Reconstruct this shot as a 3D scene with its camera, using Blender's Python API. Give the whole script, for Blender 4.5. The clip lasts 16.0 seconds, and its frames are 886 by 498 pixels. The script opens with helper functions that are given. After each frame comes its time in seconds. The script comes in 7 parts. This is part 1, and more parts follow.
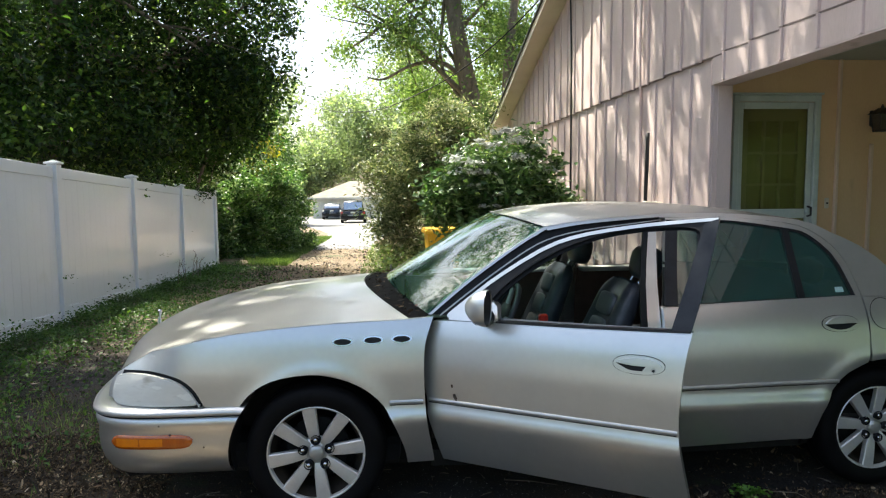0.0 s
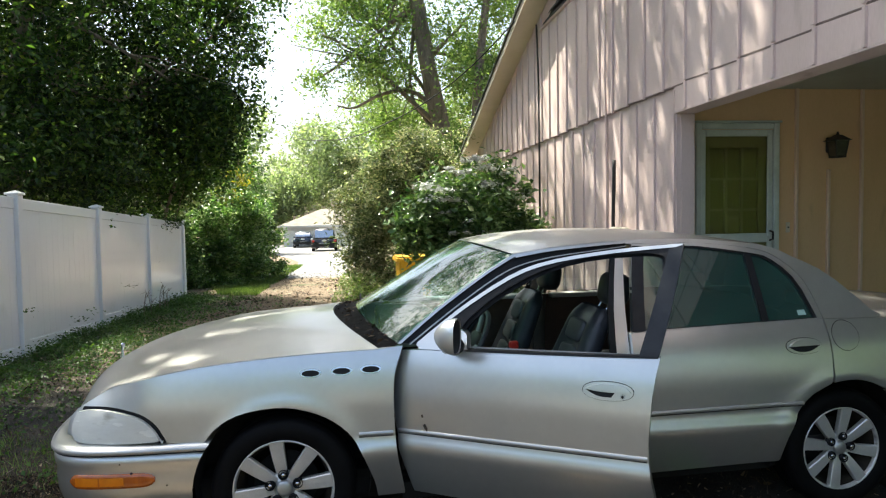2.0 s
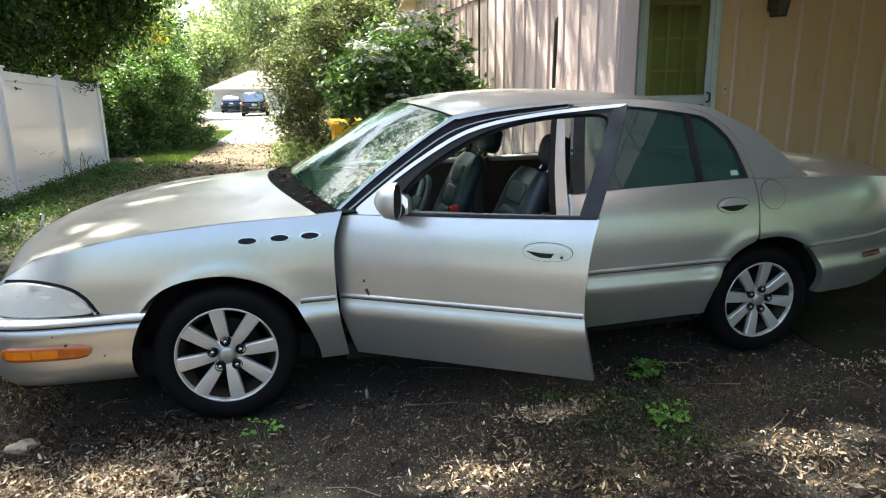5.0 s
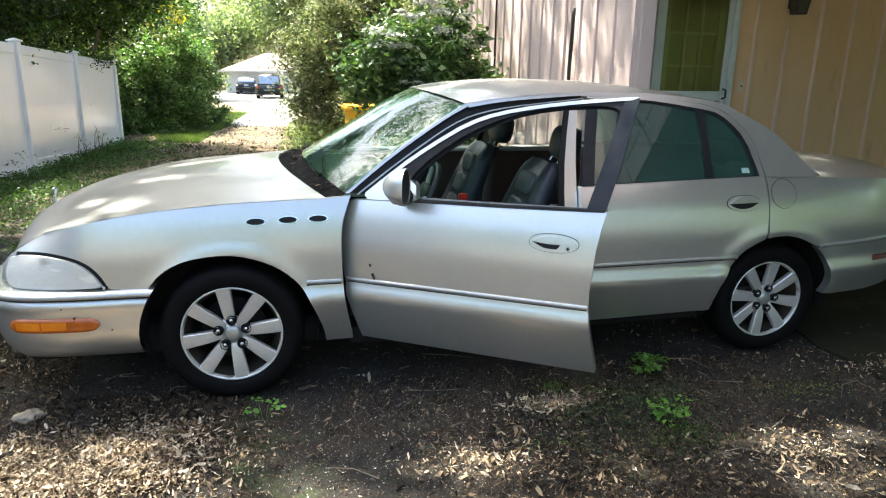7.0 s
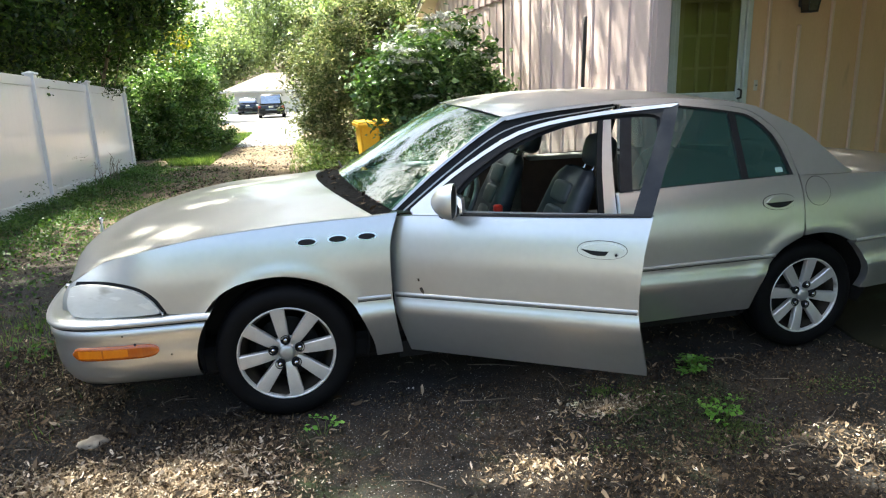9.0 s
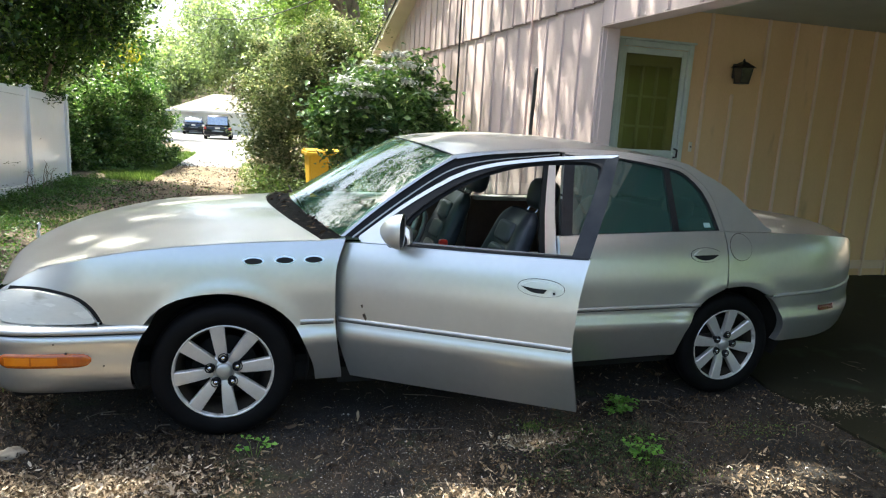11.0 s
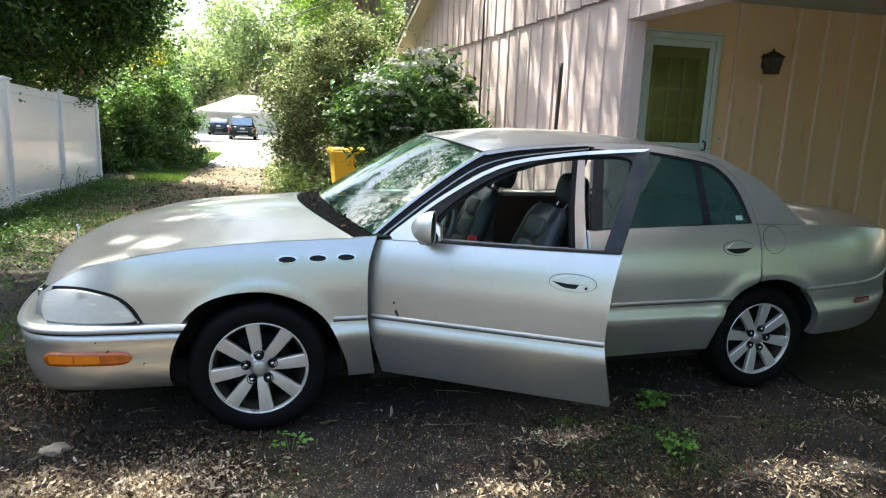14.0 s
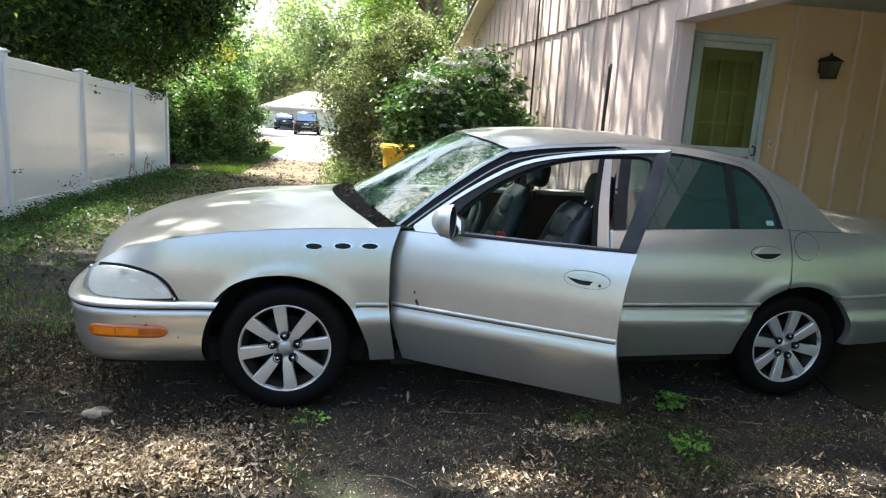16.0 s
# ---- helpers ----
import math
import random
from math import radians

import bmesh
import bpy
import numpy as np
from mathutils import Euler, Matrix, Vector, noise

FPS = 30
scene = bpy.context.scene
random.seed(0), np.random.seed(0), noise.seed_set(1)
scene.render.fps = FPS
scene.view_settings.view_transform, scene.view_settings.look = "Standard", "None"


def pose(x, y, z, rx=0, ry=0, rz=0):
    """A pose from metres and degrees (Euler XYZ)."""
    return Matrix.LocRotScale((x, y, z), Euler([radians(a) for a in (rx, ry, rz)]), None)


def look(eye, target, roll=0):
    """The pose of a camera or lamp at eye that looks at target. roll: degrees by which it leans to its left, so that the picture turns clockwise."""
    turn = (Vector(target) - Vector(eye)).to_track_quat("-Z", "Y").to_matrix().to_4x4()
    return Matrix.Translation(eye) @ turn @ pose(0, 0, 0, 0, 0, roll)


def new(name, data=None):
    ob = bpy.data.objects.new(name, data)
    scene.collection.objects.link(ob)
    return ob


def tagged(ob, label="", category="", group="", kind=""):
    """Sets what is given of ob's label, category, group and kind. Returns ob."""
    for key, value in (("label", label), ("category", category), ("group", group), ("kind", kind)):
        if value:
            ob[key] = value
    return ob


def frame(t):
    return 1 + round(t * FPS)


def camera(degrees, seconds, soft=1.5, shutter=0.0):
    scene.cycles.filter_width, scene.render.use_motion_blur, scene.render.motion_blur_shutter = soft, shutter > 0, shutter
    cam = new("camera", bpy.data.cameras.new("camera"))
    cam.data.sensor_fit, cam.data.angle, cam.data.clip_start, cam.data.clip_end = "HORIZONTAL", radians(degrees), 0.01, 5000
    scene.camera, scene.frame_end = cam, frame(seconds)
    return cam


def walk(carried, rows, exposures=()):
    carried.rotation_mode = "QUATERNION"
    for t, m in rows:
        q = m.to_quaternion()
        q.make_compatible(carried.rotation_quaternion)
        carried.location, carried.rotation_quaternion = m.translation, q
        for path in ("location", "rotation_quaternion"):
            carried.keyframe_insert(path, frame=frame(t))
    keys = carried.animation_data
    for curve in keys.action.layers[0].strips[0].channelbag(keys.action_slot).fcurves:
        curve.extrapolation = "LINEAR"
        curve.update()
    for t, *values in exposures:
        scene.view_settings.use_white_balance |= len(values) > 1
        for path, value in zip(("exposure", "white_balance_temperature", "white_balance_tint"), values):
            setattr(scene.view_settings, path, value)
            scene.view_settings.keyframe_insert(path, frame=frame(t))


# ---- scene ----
cam = camera(67.0, 16.0, soft=1.2)
PATH = [
    (0, (0.368, -3.108, 1.587), (0.524, -1.122, 1.408), -0.5),
    (0.5, (0.367, -3.114, 1.593), (0.531, -1.124, 1.467), -0.5),
    (1, (0.375, -3.118, 1.598), (0.611, -1.134, 1.508), -1.1),
    (1.5, (0.385, -3.115, 1.595), (0.661, -1.136, 1.514), -1.8),
    (2, (0.386, -3.106, 1.594), (0.626, -1.123, 1.494), -1.0),
    (2.5, (0.394, -3.086, 1.585), (0.678, -1.112, 1.444), -1.9),
    (3, (0.38, -3.092, 1.582), (0.566, -1.111, 1.377), -0.4),
    (3.5, (0.37, -3.088, 1.581), (0.567, -1.113, 1.339), -1.0),
    (4, (0.358, -3.053, 1.58), (0.704, -1.109, 1.26), 1.0),
    (4.5, (0.377, -3.033, 1.576), (0.788, -1.13, 1.119), -1.2),
    (6.8, (0.394, -3.041, 1.571), (0.768, -1.149, 1.042), 0.8),
    (7, (0.396, -3.048, 1.57), (0.771, -1.156, 1.041), 0.9),
    (7.5, (0.397, -3.063, 1.574), (0.767, -1.162, 1.077), 0.4),
    (8, (0.385, -3.069, 1.573), (0.741, -1.165, 1.077), 0.5),
    (8.5, (0.307, -3.083, 1.588), (0.648, -1.163, 1.144), 0.4),
    (9, (0.189, -3.063, 1.597), (0.552, -1.16, 1.098), -1.8),
    (9.2, (0.173, -3.049, 1.586), (0.586, -1.16, 1.074), -1.5),
    (11.3, (0.126, -3.153, 1.584), (0.655, -1.262, 1.204), 3.7),
    (11.5, (0.114, -3.15, 1.585), (0.622, -1.254, 1.199), 4.1),
    (12, (0.105, -3.152, 1.584), (0.541, -1.243, 1.178), 3.6),
    (12.5, (0.119, -3.14, 1.582), (0.592, -1.239, 1.18), 2.5),
    (13, (0.11, -3.14, 1.586), (0.581, -1.238, 1.185), 2.9),
    (13.5, (0.1, -3.146, 1.587), (0.575, -1.246, 1.183), 2.7),
    (14, (0.101, -3.154, 1.585), (0.575, -1.253, 1.184), 2.2),
    (14.5, (0.106, -3.18, 1.585), (0.577, -1.278, 1.189), 2.4),
    (15, (0.158, -3.259, 1.596), (0.587, -1.345, 1.209), 4.2),
    (15.5, (0.234, -3.338, 1.594), (0.607, -1.413, 1.199), 5.4),
    (16, (0.264, -3.298, 1.580), (0.568, -1.365, 1.170), 3.4),
]
walk(cam, [(t, look(eye, target, roll)) for t, eye, target, roll in PATH], exposures=[(0, 1.66, 6580, 4), (3.6, 1.60, 6580, 4), (4.6, 1.92, 6580, 4), (7.0, 2.25, 6580, 4), (9.2, 2.16, 6580, 4), (11.5, 2.04, 6380, 3.5), (16, 2.02, 6340, 3.5)])

# ---- world, sun ----
SUN_DIR = Vector((-0.30, 0.38, 0.875)).normalized()
world = bpy.data.worlds.new("sky")
scene.world = world
world.use_nodes = True
wn = world.node_tree.nodes
sky = wn.new("ShaderNodeTexSky")
sky.sky_type = "NISHITA"
sky.sun_disc = False
sky.sun_elevation = math.asin(SUN_DIR.z)
sky.sun_rotation = math.atan2(SUN_DIR.x, SUN_DIR.y)
sky.air_density, sky.dust_density, sky.ozone_density = 0.9, 4.5, 0.6
wn["Background"].inputs["Strength"].default_value = 0.125
world.node_tree.links.new(sky.outputs[0], wn["Background"].inputs["Color"])
sun = new("sun", bpy.data.lights.new("sun", "SUN"))
sun.data.energy, sun.data.angle, sun.data.color = 5.0, radians(0.6), (1.0, 0.94, 0.84)
sun.matrix_world = look(SUN_DIR * 50, (0, 0, 0))

# ---- materials ----
def nodes_of(name):
    m = bpy.data.materials.new(name)
    m.use_nodes = True
    return m, m.node_tree.nodes, m.node_tree.links


def ramp_of(n, stops):
    r = n.new("ShaderNodeValToRGB")
    e = r.color_ramp.elements
    while len(e) < len(stops):
        e.new(0.5)
    for el, (p, c) in zip(e, stops):
        el.position, el.color = p, (*c, 1)
    return r


def surface(name, dark, light, rough=0.6, metal=0.0, scale=3.0, fine=60.0, bump=0.15, depth=0.004, coat=0.0,
            spec=0.5, stretch=(1, 1, 1), dirt=None, rvar=0.12, world_space=False):
    """A two-scale procedural surface: broad mottling, fine grain, roughness variation and relief."""
    m, n, l = nodes_of(name)
    p = n["Principled BSDF"]
    co = n.new("ShaderNodeTexCoord")
    src = co.outputs["Object"]
    if world_space:
        src = n.new("ShaderNodeNewGeometry").outputs["Position"]
    mp = n.new("ShaderNodeMapping")
    mp.inputs["Scale"].default_value = stretch
    l.new(src, mp.inputs["Vector"])
    a = n.new("ShaderNodeTexNoise")
    a.inputs["Scale"].default_value, a.inputs["Detail"].default_value, a.inputs["Roughness"].default_value = scale, 6, 0.6
    b = n.new("ShaderNodeTexNoise")
    b.inputs["Scale"].default_value, b.inputs["Detail"].default_value = fine, 4
    l.new(mp.outputs[0], a.inputs["Vector"])
    l.new(mp.outputs[0], b.inputs["Vector"])
    mixv = n.new("ShaderNodeMath")
    mixv.operation = "MULTIPLY_ADD"
    mixv.inputs[1].default_value = 0.35
    l.new(b.outputs["Fac"], mixv.inputs[0])
    l.new(a.outputs["Fac"], mixv.inputs[2])
    r = ramp_of(n, [(0.45, dark), (0.9, light)])
    l.new(mixv.outputs[0], r.inputs[0])
    col = r.outputs[0]
    if dirt:
        d = n.new("ShaderNodeTexNoise")
        d.inputs["Scale"].default_value, d.inputs["Detail"].default_value = dirt[1], 8
        l.new(mp.outputs[0], d.inputs["Vector"])
        dr = ramp_of(n, [(dirt[2], (0, 0, 0)), (dirt[2] + 0.15, (1, 1, 1))])
        l.new(d.outputs["Fac"], dr.inputs[0])
        mx = n.new("ShaderNodeMix")
        mx.data_type = "RGBA"
        l.new(dr.outputs[0], mx.inputs["Factor"])
        l.new(col, mx.inputs["A"])
        mx.inputs["B"].default_value = (*dirt[0], 1)
        col = mx.outputs["Result"]
    l.new(col, p.inputs["Base Color"])
    rr = n.new("ShaderNodeMapRange")
    rr.inputs["To Min"].default_value, rr.inputs["To Max"].default_value = max(0.02, rough - rvar), min(1, rough + rvar)
    l.new(a.outputs["Fac"], rr.inputs["Value"])
    l.new(rr.outputs[0], p.inputs["Roughness"])
    p.inputs["Metallic"].default_value = metal
    p.inputs["Coat Weight"].default_value = coat
    p.inputs["Coat Roughness"].default_value = 0.06
    p.inputs["Specular IOR Level"].default_value = spec
    if bump:
        bp = n.new("ShaderNodeBump")
        bp.inputs["Strength"].default_value, bp.inputs["Distance"].default_value = bump, depth
        l.new(mixv.outputs[0], bp.inputs["Height"])
        l.new(bp.outputs[0], p.inputs["Normal"])
    return m


def leafy(name, stops, rough=0.45, trans=0.4, glow=(1.25, 1.35, 0.6), island=True):
    """Leaf surface: colour by leaf, light shining through."""
    m, n, l = nodes_of(name)
    p = n["Principled BSDF"]
    g = n.new("ShaderNodeNewGeometry")
    r = ramp_of(n, stops)
    l.new(g.outputs["Random Per Island"], r.inputs[0])
    ns = n.new("ShaderNodeTexNoise")
    ns.inputs["Scale"].default_value = 1.1
    l.new(g.outputs["Position"], ns.inputs["Vector"])
    hv = n.new("ShaderNodeMapRange")
    hv.inputs["From Min"].default_value, hv.inputs["From Max"].default_value = 0.35, 0.65
    hv.inputs["To Min"].default_value, hv.inputs["To Max"].default_value = 0.65, 1.35
    l.new(ns.outputs["Fac"], hv.inputs["Value"])
    mu = n.new("ShaderNodeMix")
    mu.data_type, mu.blend_type = "RGBA", "MULTIPLY"
    mu.inputs["Factor"].default_value = 1
    l.new(r.outputs[0], mu.inputs["A"])
    l.new(hv.outputs[0], mu.inputs["B"])
    l.new(mu.outputs["Result"], p.inputs["Base Color"])
    p.inputs["Roughness"].default_value = rough
    t = n.new("ShaderNodeBsdfTranslucent")
    mt = n.new("ShaderNodeMix")
    mt.data_type, mt.blend_type = "RGBA", "MULTIPLY"
    mt.inputs["Factor"].default_value = 1
    l.new(mu.outputs["Result"], mt.inputs["A"])
    mt.inputs["B"].default_value = (*glow, 1)
    l.new(mt.outputs["Result"], t.inputs["Color"])
    mx = n.new("ShaderNodeMixShader")
    mx.inputs[0].default_value = trans
    l.new(p.outputs[0], mx.inputs[1])
    l.new(t.outputs[0], mx.inputs[2])
    l.new(mx.outputs[0], n["Material Output"].inputs["Surface"])
    return m


def glass_mat(name, tint=(0.75, 0.85, 0.82), clear=0.8, rough=0.0, dust_haze=0.0, ior=1.8):
    """Thin tinted pane: straight see-through under a Fresnel gloss."""
    m, n, l = nodes_of(name)
    n.remove(n["Principled BSDF"])
    tr = n.new("ShaderNodeBsdfTransparent")
    tr.inputs[0].default_value = (*[c * clear for c in tint], 1)
    gl = n.new("ShaderNodeBsdfGlossy")
    gl.inputs["Roughness"].default_value = rough
    gl.inputs["Color"].default_value = (0.95, 1, 0.98, 1)
    lw = n.new("ShaderNodeLayerWeight")
    pw = n.new("ShaderNodeMath")
    pw.operation = "POWER"
    pw.inputs[1].default_value = 4.0
    l.new(lw.outputs["Facing"], pw.inputs[0])
    fr = n.new("ShaderNodeMapRange")
    fr.inputs["To Min"].default_value = ((ior - 1) / (ior + 1)) ** 2
    l.new(pw.outputs[0], fr.inputs["Value"])
    mx = n.new("ShaderNodeMixShader")
    l.new(fr.outputs[0], mx.inputs[0])
    l.new(tr.outputs[0], mx.inputs[1])
    l.new(gl.outputs[0], mx.inputs[2])
    out = mx.outputs[0]
    if dust_haze:
        # teal film: dust with the sky's haze and reflection put into its colour
        df = n.new("ShaderNodeBsdfDiffuse")
        df.inputs["Color"].default_value = (0.14, 0.38, 0.34, 1)
        ns = n.new("ShaderNodeTexNoise")
        ns.inputs["Scale"].default_value, ns.inputs["Detail"].default_value = 4.0, 6
        rg = n.new("ShaderNodeMapRange")
        rg.inputs["To Min"].default_value, rg.inputs["To Max"].default_value = dust_haze * 0.5, dust_haze * 1.5
        l.new(ns.outputs["Fac"], rg.inputs["Value"])
        md = n.new("ShaderNodeMixShader")
        l.new(rg.outputs[0], md.inputs[0])
        l.new(out, md.inputs[1])
        l.new(df.outputs[0], md.inputs[2])
        out = md.outputs[0]
    l.new(out, n["Material Output"].inputs["Surface"])
    return m


SIDING = surface("pink_siding", (0.59, 0.465, 0.43), (0.72, 0.585, 0.55), rough=0.75, scale=1.6, fine=90, bump=0.25, depth=0.003,
                 stretch=(1, 1, 0.25), dirt=((0.44, 0.34, 0.29), 5.0, 0.62), world_space=True)
# carport siding: warm bounce and shade put into the peach colour
SIDING_PORCH = surface("bounce_warmed_siding", (0.67, 0.45, 0.24), (0.79, 0.55, 0.32), rough=0.7, scale=1.6, fine=90, bump=0.2, depth=0.003,
                       stretch=(1, 1, 0.25), dirt=((0.46, 0.31, 0.19), 4.0, 0.62), world_space=True)
CREAM = surface("cream_trim", (0.58, 0.53, 0.42), (0.70, 0.65, 0.54), rough=0.6, scale=2, world_space=True)
ALUM = surface("aged_aluminium_frame", (0.46, 0.53, 0.50), (0.62, 0.68, 0.64), rough=0.45, scale=4)
CEIL = surface("porch_ceiling", (0.42, 0.44, 0.36), (0.52, 0.54, 0.45), rough=0.8, scale=1.5)
SHINGLE = surface("dark_shingle", (0.035, 0.045, 0.04), (0.09, 0.1, 0.085), rough=0.95, scale=6, fine=120, bump=0.5, depth=0.01)
SHINGLE_TAN = surface("tan_shingle", (0.17, 0.15, 0.125), (0.28, 0.25, 0.21), rough=0.95, scale=2, fine=60, bump=0.4, depth=0.02)
VINYL = surface("white_vinyl", (0.80, 0.81, 0.82), (0.86, 0.87, 0.88), rough=0.22, scale=0.9, fine=25, bump=0.05, depth=0.004,
                dirt=((0.70, 0.71, 0.66), 1.5, 0.66), world_space=True, coat=0.4)
BARK = surface("bark", (0.10, 0.08, 0.06), (0.28, 0.23, 0.18), rough=0.95, scale=5, fine=40, bump=0.9, depth=0.03, stretch=(1, 1, 0.25))
BLACK = surface("black_metal", (0.008, 0.008, 0.009), (0.02, 0.02, 0.02), rough=0.5, scale=8)
RUBBER = surface("black_rubber", (0.012, 0.012, 0.013), (0.03, 0.03, 0.03), rough=0.75, scale=10, fine=150)
BINYEL = surface("yellow_plastic", (0.70, 0.40, 0.02), (0.80, 0.50, 0.04), rough=0.5, scale=3, dirt=((0.5, 0.33, 0.07), 4, 0.62))
WHITE = surface("white_paint", (0.72, 0.71, 0.67), (0.80, 0.79, 0.76), rough=0.6, scale=2)
GLASS_CLEAR = glass_mat("clear_glass", (0.9, 0.95, 0.9), 0.9)
GLASS_DOOR = glass_mat("storm_door_glass", (0.92, 0.93, 0.85), 0.85, ior=1.35)
ASPH = surface("worn_asphalt", (0.15, 0.148, 0.15), (0.26, 0.255, 0.255), rough=0.95, scale=1.2, fine=120, bump=0.5, depth=0.006, world_space=True)

LEAF_DARK = leafy("dark_leaf", [(0.0, (0.010, 0.025, 0.007)), (0.5, (0.030, 0.070, 0.016)), (0.88, (0.075, 0.14, 0.032)), (1.0, (0.20, 0.27, 0.06))], trans=0.5)
LEAF_MID = leafy("green_leaf", [(0.0, (0.03, 0.075, 0.02)), (0.6, (0.06, 0.13, 0.03)), (1.0, (0.10, 0.17, 0.04))], trans=0.45)
LEAF_LIGHT = leafy("pale_leaf", [(0.0, (0.10, 0.17, 0.055)), (0.6, (0.18, 0.27, 0.095)), (1.0, (0.30, 0.37, 0.16))], trans=0.5)
# far leaves: distance haze and glare put into a pale, greyed colour
LEAF_HAZE = leafy("haze_paled_leaf", [(0.0, (0.13, 0.18, 0.11)), (0.6, (0.24, 0.30, 0.19)), (1.0, (0.40, 0.45, 0.32))], trans=0.5)
LEAF_YEL = leafy("yellow_leaf", [(0.0, (0.10, 0.12, 0.02)), (0.6, (0.20, 0.19, 0.02)), (1.0, (0.30, 0.25, 0.03))], trans=0.5)
LEAF_RHODO = leafy("glossy_leaf", [(0.0, (0.03, 0.075, 0.022)), (0.5, (0.09, 0.17, 0.055)), (0.85, (0.20, 0.30, 0.13)), (1.0, (0.36, 0.44, 0.26))], rough=0.3, trans=0.3)
LEAF_CEDAR = leafy("cedar_spray", [(0.0, (0.05, 0.085, 0.03)), (0.5, (0.17, 0.21, 0.085)), (0.85, (0.38, 0.40, 0.23)), (1.0, (0.50, 0.44, 0.30))], trans=0.42, glow=(1.1, 1.15, 0.75))
# hedge: the palest stop paints a highlight onto some leaves
LEAF_HEDGE = leafy("hedge_leaf", [(0.0, (0.03, 0.075, 0.018)), (0.5, (0.09, 0.18, 0.045)), (0.85, (0.20, 0.31, 0.10)), (1.0, (0.42, 0.48, 0.30))], rough=0.28, trans=0.38, glow=(1.1, 1.2, 0.7))
GRASS = leafy("grass_blade", [(0.0, (0.05, 0.095, 0.025)), (0.6, (0.10, 0.165, 0.045)), (1.0, (0.19, 0.24, 0.085))], trans=0.4)
PETAL = leafy("white_petal", [(0.0, (0.75, 0.76, 0.70)), (1.0, (0.8, 0.8, 0.78))], trans=0.3, glow=(1, 1, 1))
DRYLEAF = leafy("dry_leaf", [(0.0, (0.014, 0.010, 0.007)), (0.48, (0.030, 0.020, 0.011)), (0.76, (0.080, 0.052, 0.028)), (0.93, (0.21, 0.15, 0.085)), (1.0, (0.46, 0.37, 0.25))],
                rough=0.8, trans=0.15, glow=(1.1, 1, 0.8))


def ground_material():
    m, n, l = nodes_of("dirt_and_litter")
    p = n["Principled BSDF"]
    g = n.new("ShaderNodeNewGeometry")

    def noise_node(scale, detail=8, rough=0.65):
        t = n.new("ShaderNodeTexNoise")
        t.inputs["Scale"].default_value, t.inputs["Detail"].default_value, t.inputs["Roughness"].default_value = scale, detail, rough
        l.new(g.outputs["Position"], t.inputs["Vector"])
        return t.outputs["Fac"]

    def mix(f, a, b):
        x = n.new("ShaderNodeMix")
        x.data_type = "RGBA"
        l.new(f, x.inputs["Factor"])
        l.new(a, x.inputs["A"])
        l.new(b, x.inputs["B"])
        return x.outputs["Result"]

    def ramped(v, stops):
        r = ramp_of(n, stops)
        l.new(v, r.inputs[0])
        return r.outputs[0]

    fine = noise_node(140, 10, 0.75)
    coarse = noise_node(34, 6, 0.7)
    soil = ramped(fine, [(0.36, (0.006, 0.006, 0.006)), (0.52, (0.022, 0.021, 0.020)), (0.62, (0.05, 0.047, 0.043)), (0.70, (0.17, 0.16, 0.145))])
    litter = ramped(noise_node(95, 10, 0.8), [(0.36, (0.012, 0.009, 0.007)), (0.5, (0.06, 0.044, 0.03)), (0.62, (0.19, 0.145, 0.10)), (0.72, (0.36, 0.30, 0.22))])
    moss = ramped(noise_node(40), [(0.3, (0.02, 0.04, 0.010)), (0.7, (0.07, 0.12, 0.03))])
    col = mix(ramped(noise_node(1.3), [(0.46, (0, 0, 0)), (0.66, (0.8, 0.8, 0.8))]), soil, litter)
    sep = n.new("ShaderNodeSeparateXYZ")
    l.new(g.outputs["Position"], sep.inputs[0])
    # beyond the car: tan leaf cover, lightened for the sun on it
    far = n.new("ShaderNodeMapRange")
    far.inputs["From Min"].default_value, far.inputs["From Max"].default_value = 3.0, 7.0
    l.new(sep.outputs["Y"], far.inputs["Value"])
    cover = ramped(noise_node(60, 10, 0.75), [(0.34, (0.06, 0.042, 0.026)), (0.52, (0.19, 0.14, 0.09)), (0.7, (0.38, 0.31, 0.22))])
    col = mix(far.outputs[0], col, cover)
    col = mix(ramped(noise_node(0.8, 5), [(0.58, (0, 0, 0)), (0.70, (1, 1, 1))]), col, moss)
    # unseen ground behind the viewer, painted pale to lighten reflections in the car
    yard = n.new("ShaderNodeMapRange")
    yard.inputs["From Min"].default_value, yard.inputs["From Max"].default_value = -2.6, -3.6
    l.new(sep.outputs["Y"], yard.inputs["Value"])
    pale = ramped(noise_node(3, 8), [(0.3, (0.10, 0.095, 0.085)), (0.7, (0.17, 0.165, 0.15))])
    frayed = n.new("ShaderNodeMath")
    frayed.operation = "MULTIPLY_ADD"
    frayed.inputs[1].default_value = 5.0
    l.new(noise_node(1.1, 10, 0.7), frayed.inputs[0])
    l.new(sep.outputs["Y"], frayed.inputs[2])
    l.new(frayed.outputs[0], yard.inputs["Value"])
    # pale only towards the left, so the rear door reflects darker ground
    side = n.new("ShaderNodeMapRange")
    side.inputs["From Min"].default_value, side.inputs["From Max"].default_value = 3.2, 1.2
    l.new(sep.outputs["X"], side.inputs["Value"])
    both = n.new("ShaderNodeMath")
    both.operation = "MULTIPLY"
    l.new(yard.outputs[0], both.inputs[0])
    l.new(side.outputs[0], both.inputs[1])
    col = mix(both.outputs[0], col, pale)
    l.new(col, p.inputs["Base Color"])
    p.inputs["Roughness"].default_value = 0.95
    b = n.new("ShaderNodeBump")
    b.inputs["Strength"].default_value, b.inputs["Distance"].default_value = 0.8, 0.02
